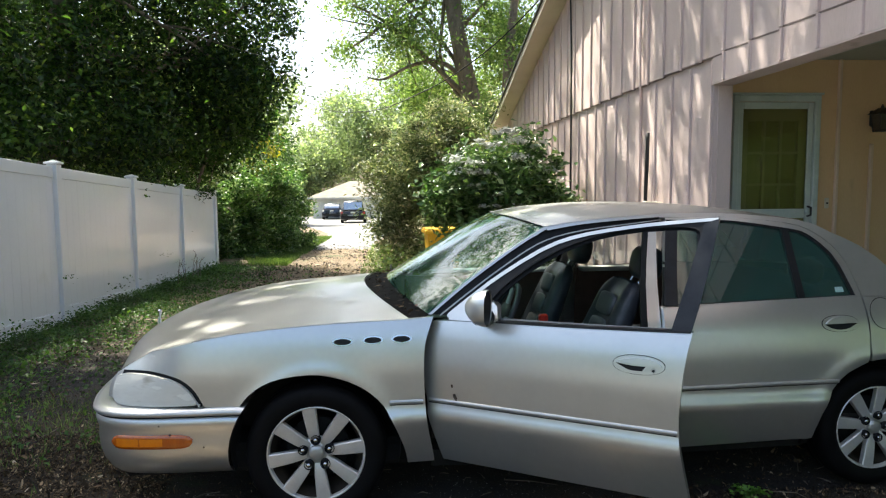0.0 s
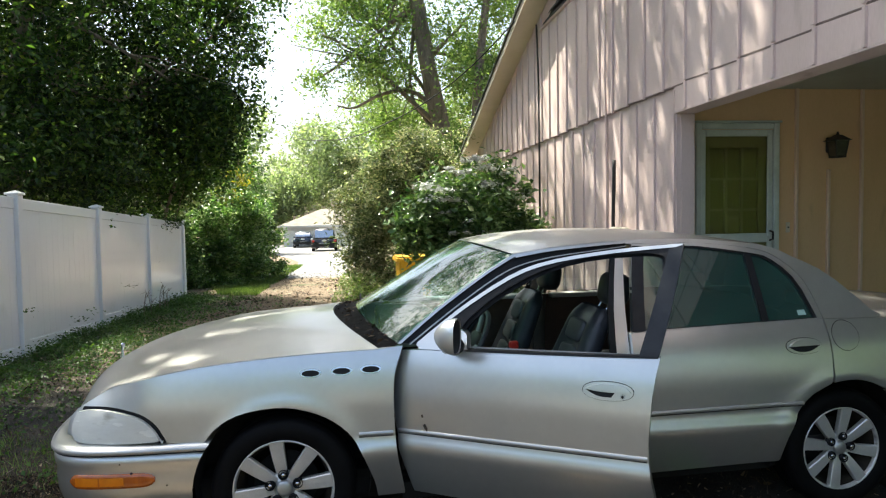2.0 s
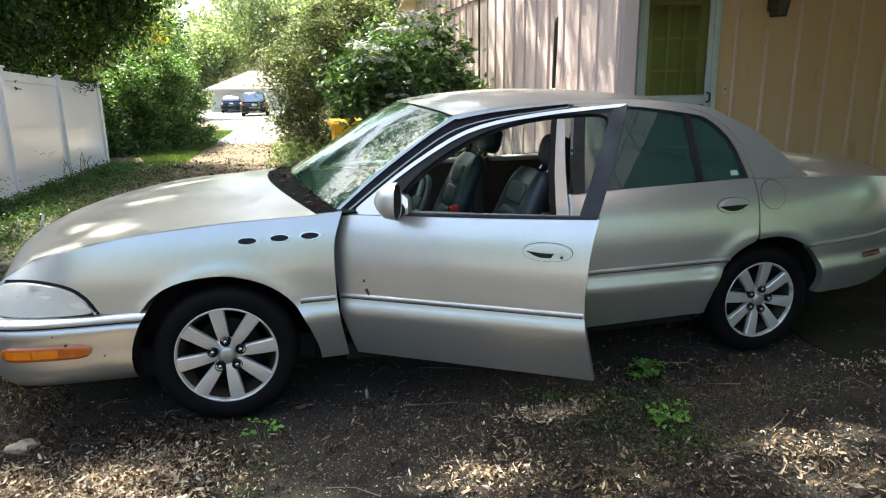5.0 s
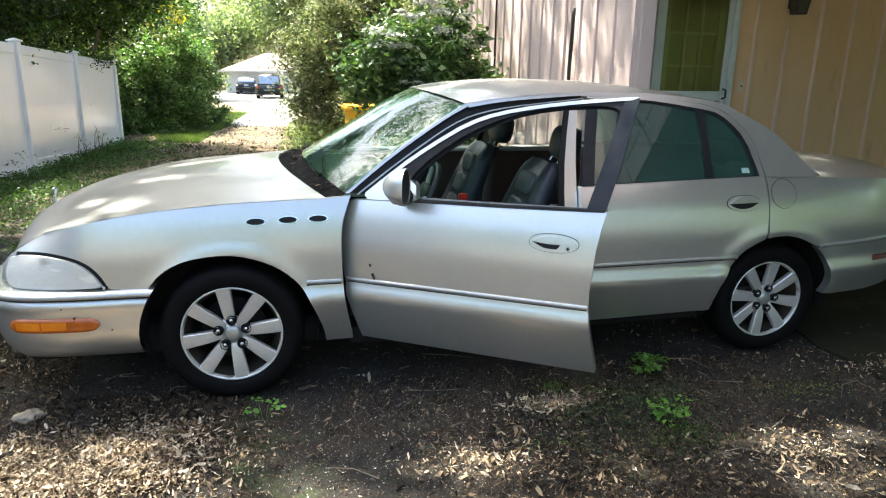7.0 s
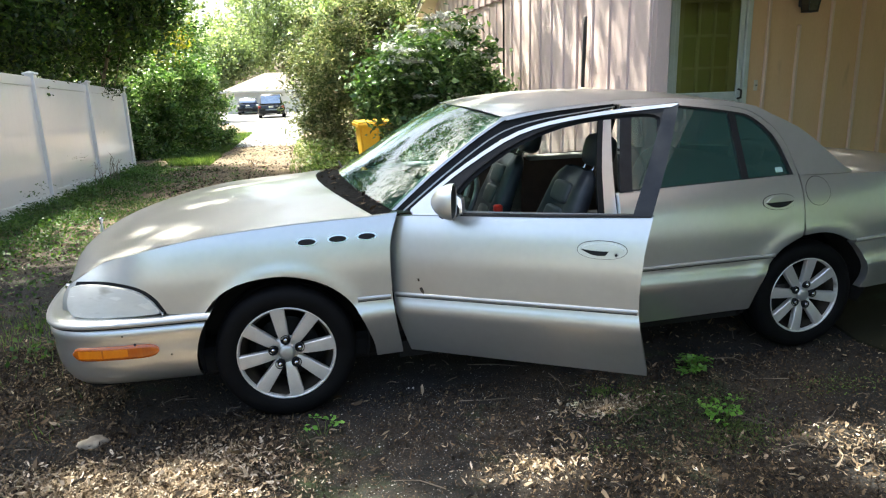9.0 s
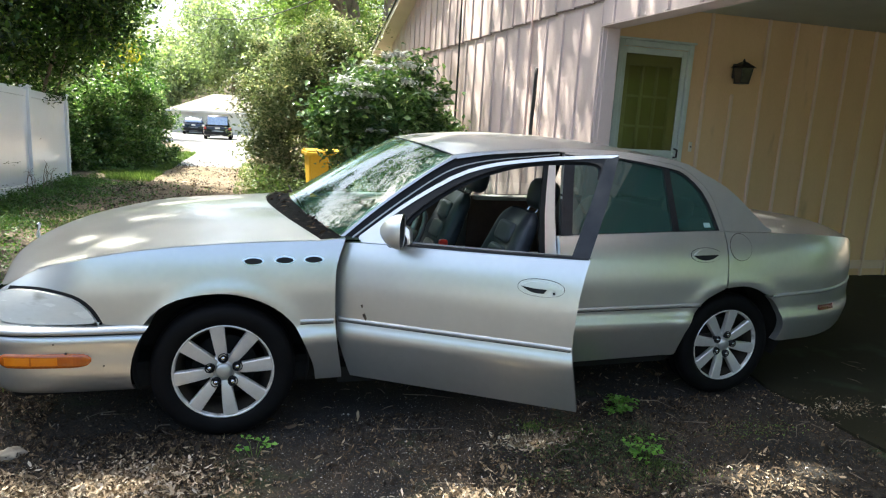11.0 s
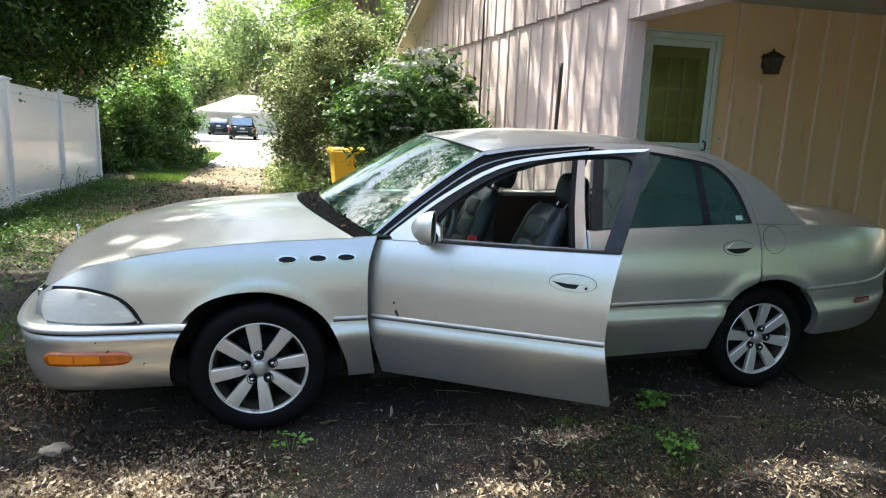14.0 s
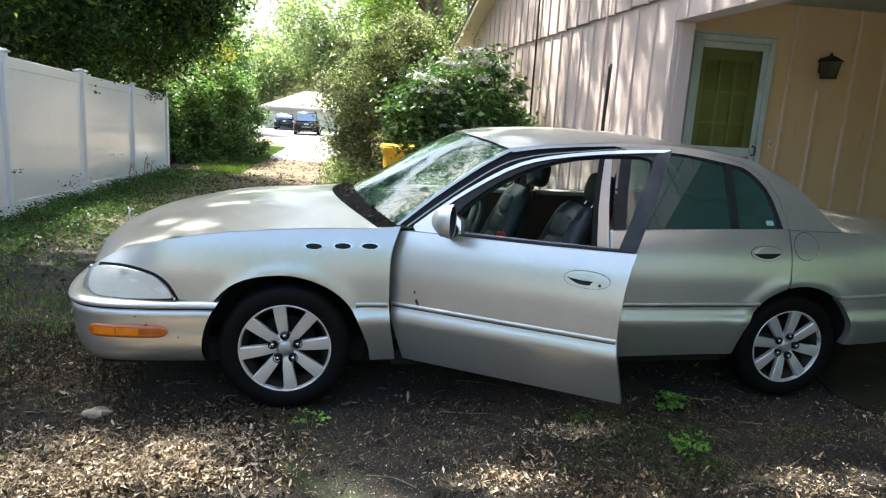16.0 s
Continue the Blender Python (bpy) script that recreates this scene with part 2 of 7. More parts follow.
    hm = n.new("ShaderNodeMath")
    hm.operation = "MULTIPLY_ADD"
    hm.inputs[1].default_value = 1.4
    l.new(coarse, hm.inputs[0])
    l.new(fine, hm.inputs[2])
    l.new(hm.outputs[0], b.inputs["Height"])
    l.new(b.outputs[0], p.inputs["Normal"])
    return m


GROUND = ground_material()

# ---- building tools ----
def mesh_of(name, bm, mats, smooth=False):
    me = bpy.data.meshes.new(name)
    bm.normal_update()
    bm.to_mesh(me)
    bm.free()
    for m in mats if isinstance(mats, (list, tuple)) else [mats]:
        me.materials.append(m)
    if smooth:
        me.shade_smooth()
    return me


def part(name, bm, material, parent=None, label="", smooth=False, at=None):
    """One bmesh as one mesh object under a thing or a part."""
    ob = new(name, mesh_of(name, bm, material, smooth))
    if parent:
        ob.parent = parent
    if at is not None:
        ob.matrix_basis = at
    if label:
        tagged(ob, label)
    return ob


def thing(name, label, category, at=None, group="", kind=""):
    ob = new(name)
    ob.empty_display_size = 0.1
    if at is not None:
        ob.matrix_basis = at
    return tagged(ob, label, category, group, kind)


def box(x0, x1, y0, y1, z0, z1, bevel=0.0, bm=None, seg=1):
    bm = bm or bmesh.new()
    r = bmesh.ops.create_cube(bm, size=1, matrix=Matrix.LocRotScale(((x0 + x1) / 2, (y0 + y1) / 2, (z0 + z1) / 2), None, (x1 - x0, y1 - y0, z1 - z0)))
    if bevel:
        es = list({e for v in r["verts"] for e in v.link_edges})
        bmesh.ops.bevel(bm, geom=es, offset=bevel, segments=seg, affect="EDGES", profile=0.5)
    return bm


def cyl(r0, r1, h, m=None, seg=24, bm=None, cap=True):
    bm = bm or bmesh.new()
    bmesh.ops.create_cone(bm, cap_ends=cap, segments=seg, radius1=r0, radius2=r1, depth=h, matrix=(m or Matrix()) @ Matrix.Translation((0, 0, h / 2)))
    return bm


def prism(points, axis, a, b, bm=None):
    """A flat outline pushed through from a to b along an axis (x, y or z)."""
    bm = bm or bmesh.new()

    def put(p, d):
        return {"x": (d, p[0], p[1]), "y": (p[0], d, p[1]), "z": (p[0], p[1], d)}[axis]

    lo = [bm.verts.new(put(p, a)) for p in points]
    hi = [bm.verts.new(put(p, b)) for p in points]
    bm.faces.new(lo)
    bm.faces.new(hi[::-1])
    n = len(points)
    for i in range(n):
        bm.faces.new((lo[i], hi[i], hi[(i + 1) % n], lo[(i + 1) % n]))
    bmesh.ops.recalc_face_normals(bm, faces=bm.faces[:])
    return bm


def tube(points, radii, seg=8, bm=None, cap=True):
    """A round bar along a line, with its own radius at each point."""
    bm = bm or bmesh.new()
    pts = [Vector(p) for p in points]
    radii = radii if isinstance(radii, (list, tuple)) else [radii] * len(pts)
    rings = []
    ref = None
    for i, p in enumerate(pts):
        d = (pts[min(i + 1, len(pts) - 1)] - pts[max(i - 1, 0)]).normalized()
        if ref is None:
            ref = d.orthogonal().normalized()
        ref = (ref - d * ref.dot(d)).normalized()
        side = d.cross(ref)
        rings.append([bm.verts.new(p + (ref * math.cos(a) + side * math.sin(a)) * radii[i]) for a in (k * math.tau / seg for k in range(seg))])
    for a, b in zip(rings, rings[1:]):
        for k in range(seg):
            bm.faces.new((a[k], a[(k + 1) % seg], b[(k + 1) % seg], b[k]))
    if cap:
        bm.faces.new(rings[0][::-1])
        bm.faces.new(rings[-1])
    return bm


def spline(points, n):
    """n points along a smooth curve through the given ones."""
    P = [Vector(p) for p in points]
    out = []
    for i in range(n):
        f = i / (n - 1) * (len(P) - 1)
        k = min(int(f), len(P) - 2)
        u = f - k
        p0, p1, p2, p3 = P[max(k - 1, 0)], P[k], P[k + 1], P[min(k + 2, len(P) - 1)]
        out.append(0.5 * ((2 * p1) + (p2 - p0) * u + (2 * p0 - 5 * p1 + 4 * p2 - p3) * u * u + (3 * p1 - p0 - 3 * p2 + p3) * u ** 3))
    return out


def raw_mesh(name, verts, faces, mat):
    """A mesh from numpy arrays of triangles or of quads."""
    me = bpy.data.meshes.new(name)
    k = faces.shape[1]
    me.vertices.add(len(verts))
    me.vertices.foreach_set("co", verts.astype(np.float32).ravel())
    me.loops.add(faces.size)
    me.loops.foreach_set("vertex_index", faces.astype(np.int32).ravel())
    me.polygons.add(len(faces))
    me.polygons.foreach_set("loop_start", np.arange(0, faces.size, k, dtype=np.int32))
    me.materials.append(mat)
    me.update(calc_edges=True)
    return me


def leaves(name, P, size, mat, rng, up=0.4, slim=0.5, fold=0.25, flat=None):
    """Many small folded leaves, one at each place of P."""
    n = len(P)
    N = rng.normal(size=(n, 3)) + np.array([0, 0, up * 2.0])
    if flat is not None:
        N = rng.normal(size=(n, 3)) * flat + np.array([0, 0, 1.0])
    N /= np.linalg.norm(N, axis=1)[:, None]
    D = rng.normal(size=(n, 3))
    D -= N * (D * N).sum(1)[:, None]
    D /= np.linalg.norm(D, axis=1)[:, None]
    S = np.cross(N, D)
    L = (size * rng.uniform(0.6, 1.35, n))[:, None]
    W = L * slim
    V = np.empty((n, 4, 3))
    V[:, 0] = P - D * L * 0.5
    V[:, 1] = P + S * W * 0.5 + N * W * fold
    V[:, 2] = P + D * L * 0.5
    V[:, 3] = P - S * W * 0.5 + N * W * fold
    base = np.arange(n)[:, None] * 4
    F = np.concatenate([base + [0, 1, 2], base + [0, 2, 3]], 1).reshape(-1, 3)
    return raw_mesh(name, V.reshape(-1, 3), F, mat)


def litter(name, P, size, mat, rng, slim=0.5, tilt=0.5):
    """Fallen leaves: rounded, curled, lying at odd angles."""
    n = len(P)
    N = rng.normal(size=(n, 3)) * tilt + np.array([0, 0, 1.0])
    N /= np.linalg.norm(N, axis=1)[:, None]
    D = rng.normal(size=(n, 3))
    D -= N * (D * N).sum(1)[:, None]
    D /= np.linalg.norm(D, axis=1)[:, None]
    S = np.cross(N, D)
    L = (size * np.exp(rng.normal(size=n) * 0.38))[:, None]
    W = L * slim * rng.uniform(0.6, 1.3, n)[:, None]
    C = L * rng.uniform(-0.1, 0.3, n)[:, None]
    V = np.empty((n, 6, 3))
    for k, (d, s, c) in enumerate(((-0.5, 0, 0.8), (-0.22, 0.42, 0.3), (0.2, 0.5, 0.4), (0.55, 0, 1.0), (0.18, -0.46, 0.5), (-0.25, -0.5, 0.2))):
        j = 1 + 0.25 * rng.normal(size=n)[:, None]
        V[:, k] = P + D * L * d * j + S * W * s * j + N * C * c
    b = np.arange(n)[:, None] * 6
    F = np.concatenate([b + [0, 1, 5], b + [1, 2, 5], b + [2, 4, 5], b + [2, 3, 4]], 1).reshape(-1, 3)
    return raw_mesh(name, V.reshape(-1, 3), F, mat)


def clumps(rng, blobs, n, spread, shell=0.55, per=26):
    """Places of leaves: twigs spread through the given ellipsoids (centre, radii, weight), leaves round each twig."""
    w = np.array([b[2] for b in blobs], float)
    w /= w.sum()
    out = []
    for (c, r, _), share in zip(blobs, w):
        k = max(4, int(n * share / per))
        d = rng.normal(size=(k, 3))
        d /= np.linalg.norm(d, axis=1)[:, None]
        d *= rng.uniform(shell, 1.08, k)[:, None] * (1 + 0.22 * np.sin(d[:, :1] * 5 + d[:, 1:2] * 4))
        tw = np.array(c) + d * np.array(r)
        m = int(n * share / k) + 1
        out.append((tw[:, None, :] + rng.normal(size=(k, m, 3)) * spread * rng.uniform(0.5, 1.3, (k, 1, 1))).reshape(-1, 3))
    return np.concatenate(out)


def tree(name, label, category, base, trunk_pts, r0, r1, blobs, n, size, mat, seed, spread=0.22, limbs=True, slim=0.5, up=0.4, shell=0.55, bark=None, group="", limb_r=0.35, limb_lines=(), gaps=(), per=26):
    rng = np.random.default_rng(seed)
    root = thing(name, label, category, Matrix.Translation(base), group)
    B = Vector(base)
    pts = spline([Vector(p) - B for p in trunk_pts], 9)
    bm = tube(pts, [r0 + (r1 - r0) * (i / 8) ** 0.8 for i in range(9)], 10)
    if limbs:
        for c, r, _ in blobs:
            t = rng.uniform(0.35, 0.95)
            s = pts[min(8, int(t * 8))]
            e = Vector(c) - B
            if (e - s).length < 0.3:
                continue
            mid = (s + e) / 2 + Vector(rng.normal(size=3)) * 0.12 * (e - s).length
            lr = (r0 + (r1 - r0) * t) * limb_r
            bm = tube(spline([s, mid, e], 6), [lr * (1 - 0.14 * i) for i in range(6)], 6, bm)
            for _ in range(3):
                q = e + Vector(rng.normal(size=3) * np.array(r) * 0.7)
                bm = tube(spline([mid, (mid + q) / 2 + Vector(rng.normal(size=3)) * 0.1, q], 4), [lr * 0.4, lr * 0.3, lr * 0.2, lr * 0.1], 4, bm)
    for pl, lr in limb_lines:
        q = spline([Vector(p) - B for p in pl], 12)
        bm = tube(q, [lr * (1 - 0.07 * i) for i in range(12)], 8, bm)
    part("trunk", bm, bark or BARK, root, "grey-brown bark", True)
    P = clumps(rng, blobs, n, spread, shell, per)
    # cut leaves along the sun's direction, so that light reaches chosen ground patches
    for gx, gy, rx, ry in gaps:
        foot = P - P[:, 2:] * np.array(SUN_DIR) / SUN_DIR.z
        wob = 1 + 0.35 * np.sin(foot[:, 0] * 17 + foot[:, 1] * 11) + 0.25 * rng.normal(size=len(P))
        P = P[((foot[:, 0] - gx) / rx) ** 2 + ((foot[:, 1] - gy) / ry) ** 2 > wob]
    P -= np.array(base)
    crown = new("crown", leaves("crown", P, size, mat, rng, up, slim))
    crown.parent = root
    return root

# ---- ground and drive ----
def ground_z(x, y):
    if y < 2:
        z = 0.0
    elif y < 14:
        z = -0.0245 * (y - 2)
    elif y < 62:
        z = -0.294 - 0.018 * (y - 14)
    else:
        z = -1.158
    near = max(0.0, 1 - abs(y - 4) / 30) * max(0.0, 1 - abs(x) / 30)
    z += 0.03 * near * (noise.noise((x * 0.9, y * 0.9, 3.1)) if y > 2.3 or x < -1.5 else 0.25 * noise.noise((x * 0.9, y * 0.9, 3.1)))
    if x < -2.2 and 1 < y < 16:
        z += 0.05 * min(1, (-2.2 - x) / 1.2)
    return z


def axis_steps(fine0, fine1, step, far):
    a = list(np.arange(fine0, fine1, step))
    d = step
    lo, hi = [fine0], [fine1]
    while lo[-1] > -far:
        d *= 1.3
        lo.append(lo[-1] - d)
        hi.append(hi[-1] + d)
    return sorted(lo[1:]) + a + hi


def build_ground():
    xs, ys = axis_steps(-5.0, 5.5, 0.13, 900), axis_steps(-4.5, 13.0, 0.13, 900)
    V = np.array([(x, y, ground_z(x, y)) for y in ys for x in xs])
    nx = len(xs)
    i = (np.arange(len(ys) - 1)[:, None] * nx + np.arange(nx - 1)[None]).ravel()
    F = np.stack([i, i + 1, i + 1 + nx, i + nx], 1)
    ob = new("ground", raw_mesh("ground", V, F, GROUND))
    ob.data.shade_smooth()
    tagged(ob, "dark packed dirt covered with brown leaf litter and moss", "ground", kind="structure")


build_ground()


def build_drive():
    bm = bmesh.new()
    rows = []
    for k in range(60):
        y = 19 + k * 0.8
        f = max(0.0, (y - 24) / 20)
        x0 = -2.55 - 4.5 * f * min(f, 1) + 0.15 * noise.noise((y * 0.7, 0, 0))
        x1 = 0.0 + 2.5 * f + 0.15 * noise.noise((y * 0.7, 9, 0))
        rows.append([bm.verts.new((x0 + (x1 - x0) * j / 8, y + 0.35 * noise.noise((j * 1.3, k * 0.2, 1)) * (k == 0) * 2,
                                   ground_z(x0 + (x1 - x0) * j / 8, y) + (0.02 if 0 < j < 8 and k else -0.02))) for j in range(9)])
    for a, b in zip(rows, rows[1:]):
        for j in range(8):
            bm.faces.new((a[j], a[j + 1], b[j + 1], b[j]))
    ob = part("road", bm, ASPH, None, "", True)
    tagged(ob, "sunlit pale worn asphalt driveway leading to a garage", "driveway", kind="structure")


build_drive()

# ---- house ----
SEAM_SHADOW = surface("seam_shadow", (0.14, 0.10, 0.09), (0.24, 0.18, 0.16), rough=0.9, scale=8, world_space=True)
# battens paler than their wall, a highlight put into the colour
BATTEN_PORCH = surface("highlit_peach_batten", (0.69, 0.51, 0.37), (0.80, 0.62, 0.48), rough=0.45, scale=2, fine=60, stretch=(1, 1, 0.3), world_space=True)
WX = 3.18           # outer face of the gable wall
YC = 2.58           # corner where the carport opening starts
YD = 2.99           # face of the wall with the door
SEAM, LINTEL = 2.70, 2.475
VENT = 4.36         # foot of the louvred vent in the gable


def gable_top(y):
    return 3.17 + 0.267 * (12.3 - y) if y > 3.0 else 3.17 + 0.267 * (12.3 - 6.0 + y)


def build_house():
    w = thing("wall_gable", "pink board-and-batten gable wall with dappled sunlight", "wall", kind="structure")
    part("wall_panel", prism([(YC, -0.5), (12.6, -0.5), (12.6, SEAM), (YC, SEAM)], "x", WX, WX + 0.16), SIDING, w)
    up = [(-6.6, LINTEL), (YC - 0.003, LINTEL), (YC - 0.003, SEAM + 0.002), (12.6, SEAM + 0.002), (12.6, gable_top(12.6)), (3.0, gable_top(3.0)), (-6.6, gable_top(-6.6))]
    part("gable_panel", prism(up, "x", WX - 0.022, WX + 0.16), SIDING, w)
    # battens, one by one
    lower = mesh_of("batten", box(-0.010, 0.012, -0.014, 0.014, 0, 1, 0.003), SIDING)
    rng = random.Random(4)
    y = YC + 0.03
    while y < 12.5:
        b = new("batten", lower)
        b.parent = w
        b.matrix_basis = Matrix.LocRotScale((WX - 0.010, y, -0.45), None, (1, 1, SEAM + 0.42))
        y += 0.412
    y = -6.3
    while y < 12.5:
        z0 = SEAM - 0.015 if y > YC else LINTEL + 0.235
        b = new("batten", lower)
        b.parent = w
        b.matrix_basis = Matrix.LocRotScale((WX - 0.034, y + 0.02, z0 + rng.uniform(-0.006, 0.006)), None, (1, 1, (VENT if abs(y + 0.02 - 3.0) < 3.85 else gable_top(y)) - z0 - 0.01))
        if y < YC:
            b = new("batten", lower)
            b.parent = w
            b.matrix_basis = Matrix.LocRotScale((WX - 0.030, y + 0.02, LINTEL), None, (1, 1, 0.222))
        y += 0.412
    # lip along the seam with its shadow put into the colour, one per board
    lip = mesh_of("lip", box(-0.010, 0.012, 0, 0.410, -0.007, 0.007, 0.002), SEAM_SHADOW)
    y = -6.3
    while y < 12.3:
        b = new("lip", lip)
        b.parent = w
        b.matrix_basis = pose(WX - 0.016, y + 0.02, SEAM - 0.006 + rng.uniform(-0.003, 0.003), rng.uniform(1.0, 2.4), 0, 0)
        y += 0.412
    part("header_trim", box(WX - 0.026, WX + 0.17, -6.6, YC + 0.005, LINTEL - 0.016, LINTEL - 0.002, 0.003), SIDING, w)
    part("corner_board", box(WX + 0.035, WX + 0.165, YC - 0.012, YC - 0.002, -0.3, LINTEL - 0.018, 0.003), SIDING, w)

    # wall with the door
    d = thing("wall_porch", "board-and-batten wall inside the carport, coloured peach for bounced light", "wall", kind="structure")
    x0, x1, zd = 3.62, 4.36, 2.36
    part("wall_panel", box(WX + 0.16, x0, YD, YD + 0.15, -0.4, 3.0), SIDING_PORCH, d)
    part("wall_panel", box(x1, 9.4, YD, YD + 0.15, -0.4, 3.0), SIDING_PORCH, d)
    part("wall_panel", box(x0, x1, YD, YD + 0.15, zd, 3.0), SIDING_PORCH, d)
    part("wall_panel", box(x0, x1, YD, YD + 0.15, -0.4, 0.33), SIDING_PORCH, d)
    bt = mesh_of("batten", box(-0.016, 0.016, -0.020, 0.014, 0, 1, 0.006), BATTEN_PORCH)
    for x in [3.44, 4.60] + [4.94 + 0.352 * k for k in range(12)]:
        b = new("batten", bt)
        b.parent = d
        top = 1.98 if abs(x - 4.94) < 0.01 else 2.76
        b.matrix_basis = Matrix.LocRotScale((x, YD - 0.012, -0.3), None, (1, 1, top + 0.3))
    part("baseboard", box(4.42, 9.4, YD - 0.022, YD - 0.001, 0.10, 0.20, 0.004), BATTEN_PORCH, d)
    # carport shell
    c = part("ceiling", box(WX + 0.161, 9.24, -6.6, YD - 0.001, 2.76, 2.84), CEIL)
    tagged(c, "pale green painted carport ceiling", "ceiling", kind="structure")
    k = part("wall_back", box(3.341, 9.4, 12.45, 12.6, -0.6, 3.0), SIDING)
    tagged(k, "plain rear house wall", "wall", kind="structure")
    r = thing("roof", "dark shingled gable roof with cream soffit", "roof", kind="structure")
    X0, X1 = 2.83, 9.75
    for s in (0, 1):
        ya, yb = (13.35, 3.0) if s == 0 else (-7.35, 3.0)
        za, zb = gable_top(ya), gable_top(yb)
        bm = prism([(ya, za + 0.02), (yb, zb + 0.02), (yb, zb + 0.12), (ya, za + 0.12)], "x", X0 + 0.03, X1)
        part("soffit", bm, CREAM, r)
        bm = prism([(ya, za + 0.122), (yb, zb + 0.122), (yb, zb + 0.16), (ya - 0.04 * (1 if ya < 0 else -1), za + 0.15)], "x", X0 - 0.03, X1)
        part("shingles", bm, SHINGLE, r)
        bm = prism([(ya, za + 0.005), (yb, zb + 0.005), (yb, zb + 0.119), (ya, za + 0.119)], "x", X0, X0 + 0.028)
        part("fascia", bm, CREAM, r)
    return x0, x1, zd


DX0, DX1, DZ = build_house()


def build_gable_vent():
    v = thing("gable_vent", "dark louvred triangular vent in the gable peak", "vent", kind="structure")
    x = WX - 0.022
    part("backing", prism([(-0.85, VENT), (6.85, VENT), (3.0, VENT + 1.03)], "x", x - 0.006, x - 0.001), BLACK, v)
    part("sill", box(x - 0.040, x - 0.002, -0.95, 6.95, VENT - 0.012, VENT + 0.022, 0.004), SIDING, v)
    k = 0
    while VENT + 0.05 + 0.085 * k < VENT + 0.95:
        z = VENT + 0.05 + 0.085 * k
        h = (VENT + 1.03 - z) / 0.267
        sl = box(-0.004, 0.004, -h, h, -0.045, 0.045)
        part("slat", sl, LOUVRE, v, at=pose(x - 0.028, 3.0, z, 0, 32, 0))
        k += 1


LOUVRE = surface("dark_louvre_paint", (0.020, 0.022, 0.024), (0.045, 0.046, 0.048), rough=0.6, scale=4)
build_gable_vent()


def build_door():
    d = thing("door_1", "glazed storm door in a pale aluminium frame, closed", "door", kind="structure")
    z0 = 0.33
    for n, a in (("casing", (DX0 - 0.055, DX0, YD - 0.035, YD + 0.1, z0, DZ + 0.07)), ("casing", (DX1, DX1 + 0.055, YD - 0.035, YD + 0.1, z0, DZ + 0.07)),
                 ("casing", (DX0 + 0.001, DX1 - 0.001, YD - 0.034, YD + 0.1, DZ + 0.012, DZ + 0.069)), ("sill", (DX0, DX1, YD - 0.08, YD + 0.1, z0 - 0.06, z0))):
        part(n, box(*a, 0.006), ALUM, d)
    part("drip_cap", box(DX0 - 0.07, DX1 + 0.07, YD - 0.05, YD - 0.002, DZ + 0.072, DZ + 0.09, 0.003), ALUM, d)
    y0, y1 = YD - 0.012, YD + 0.018
    leaf = part("storm_leaf", box(DX0 + 0.003, DX0 + 0.050, y0, y1, z0 + 0.01, DZ + 0.008, 0.006), ALUM, d)
    box_list = ((DX1 - 0.055, DX1 - 0.003, z0 + 0.01, DZ + 0.008), (DX0 + 0.051, DX1 - 0.056, DZ - 0.055, DZ + 0.008), (DX0 + 0.051, DX1 - 0.056, 1.28, 1.37), (DX0 + 0.051, DX1 - 0.056, z0 + 0.01, z0 + 0.2))
    for a, b, lo, hi in box_list:
        part("stile", box(a, b, y0, y1, lo, hi, 0.006), ALUM, leaf)
    for lo, hi in ((1.37, DZ - 0.055), (z0 + 0.2, 1.28)):
        g = part("pane", box(DX0 + 0.050, DX1 - 0.055, YD + 0.001, YD + 0.005, lo, hi), GLASS_DOOR, leaf, "clear storm glass")
    part("handle", tube([(DX1 - 0.03, y0, 1.30), (DX1 - 0.03, y0 - 0.05, 1.31), (DX1 - 0.03, y0 - 0.05, 1.38), (DX1 - 0.03, y0, 1.39)], 0.010, 8), BLACK, leaf, "black door handle")
    part("latch", cyl(0.018, 0.016, 0.03, pose(DX1 - 0.045, y0, 1.34, 90)), ALUM, leaf)
    inner = part("inner_leaf", box(DX0 + 0.002, DX1 - 0.002, YD + 0.035, YD + 0.075, z0, 1.25), GREENDOOR, d, "olive panel door behind the glass")
    ix0, ix1 = DX0 + 0.002, DX1 - 0.002
    for a, b, lo, hi in ((ix0, ix0 + 0.12, 1.251, DZ), (ix1 - 0.12, ix1, 1.251, DZ), (ix0 + 0.121, ix1 - 0.121, DZ - 0.16, DZ), (ix0 + 0.121, ix1 - 0.121, 1.251, 1.30)):
        part("rail", box(a, b, YD + 0.035, YD + 0.075, lo, hi), GREENDOOR, inner)
    for k in (1, 2):
        xm = ix0 + 0.12 + (ix1 - ix0 - 0.24) * k / 3
        part("muntin", box(xm - 0.012, xm + 0.012, YD + 0.040, YD + 0.070, 1.301, DZ - 0.161), GREENDOOR, inner)
        zm = 1.30 + (DZ - 0.16 - 1.30) * k / 3
        part("muntin", box(ix0 + 0.121, ix1 - 0.121, YD + 0.043, YD + 0.067, zm - 0.012, zm + 0.012), GREENDOOR, inner)
    part("curtain", box(ix0 + 0.1, ix1 - 0.1, YD + 0.076, YD + 0.086, 1.26, DZ - 0.1), CURTAIN, inner, "olive curtain behind the panes")
    s = thing("door_steps", "two concrete steps below the door", "steps", kind="structure")
    part("step", box(DX0 - 0.15, DX1 + 0.15, YD - 0.36, YD - 0.001, -0.05, 0.30, 0.01), CONC, s)
    part("step", box(DX0 - 0.15, DX1 + 0.15, YD - 0.66, YD - 0.361, -0.05, 0.15, 0.01), CONC, s)


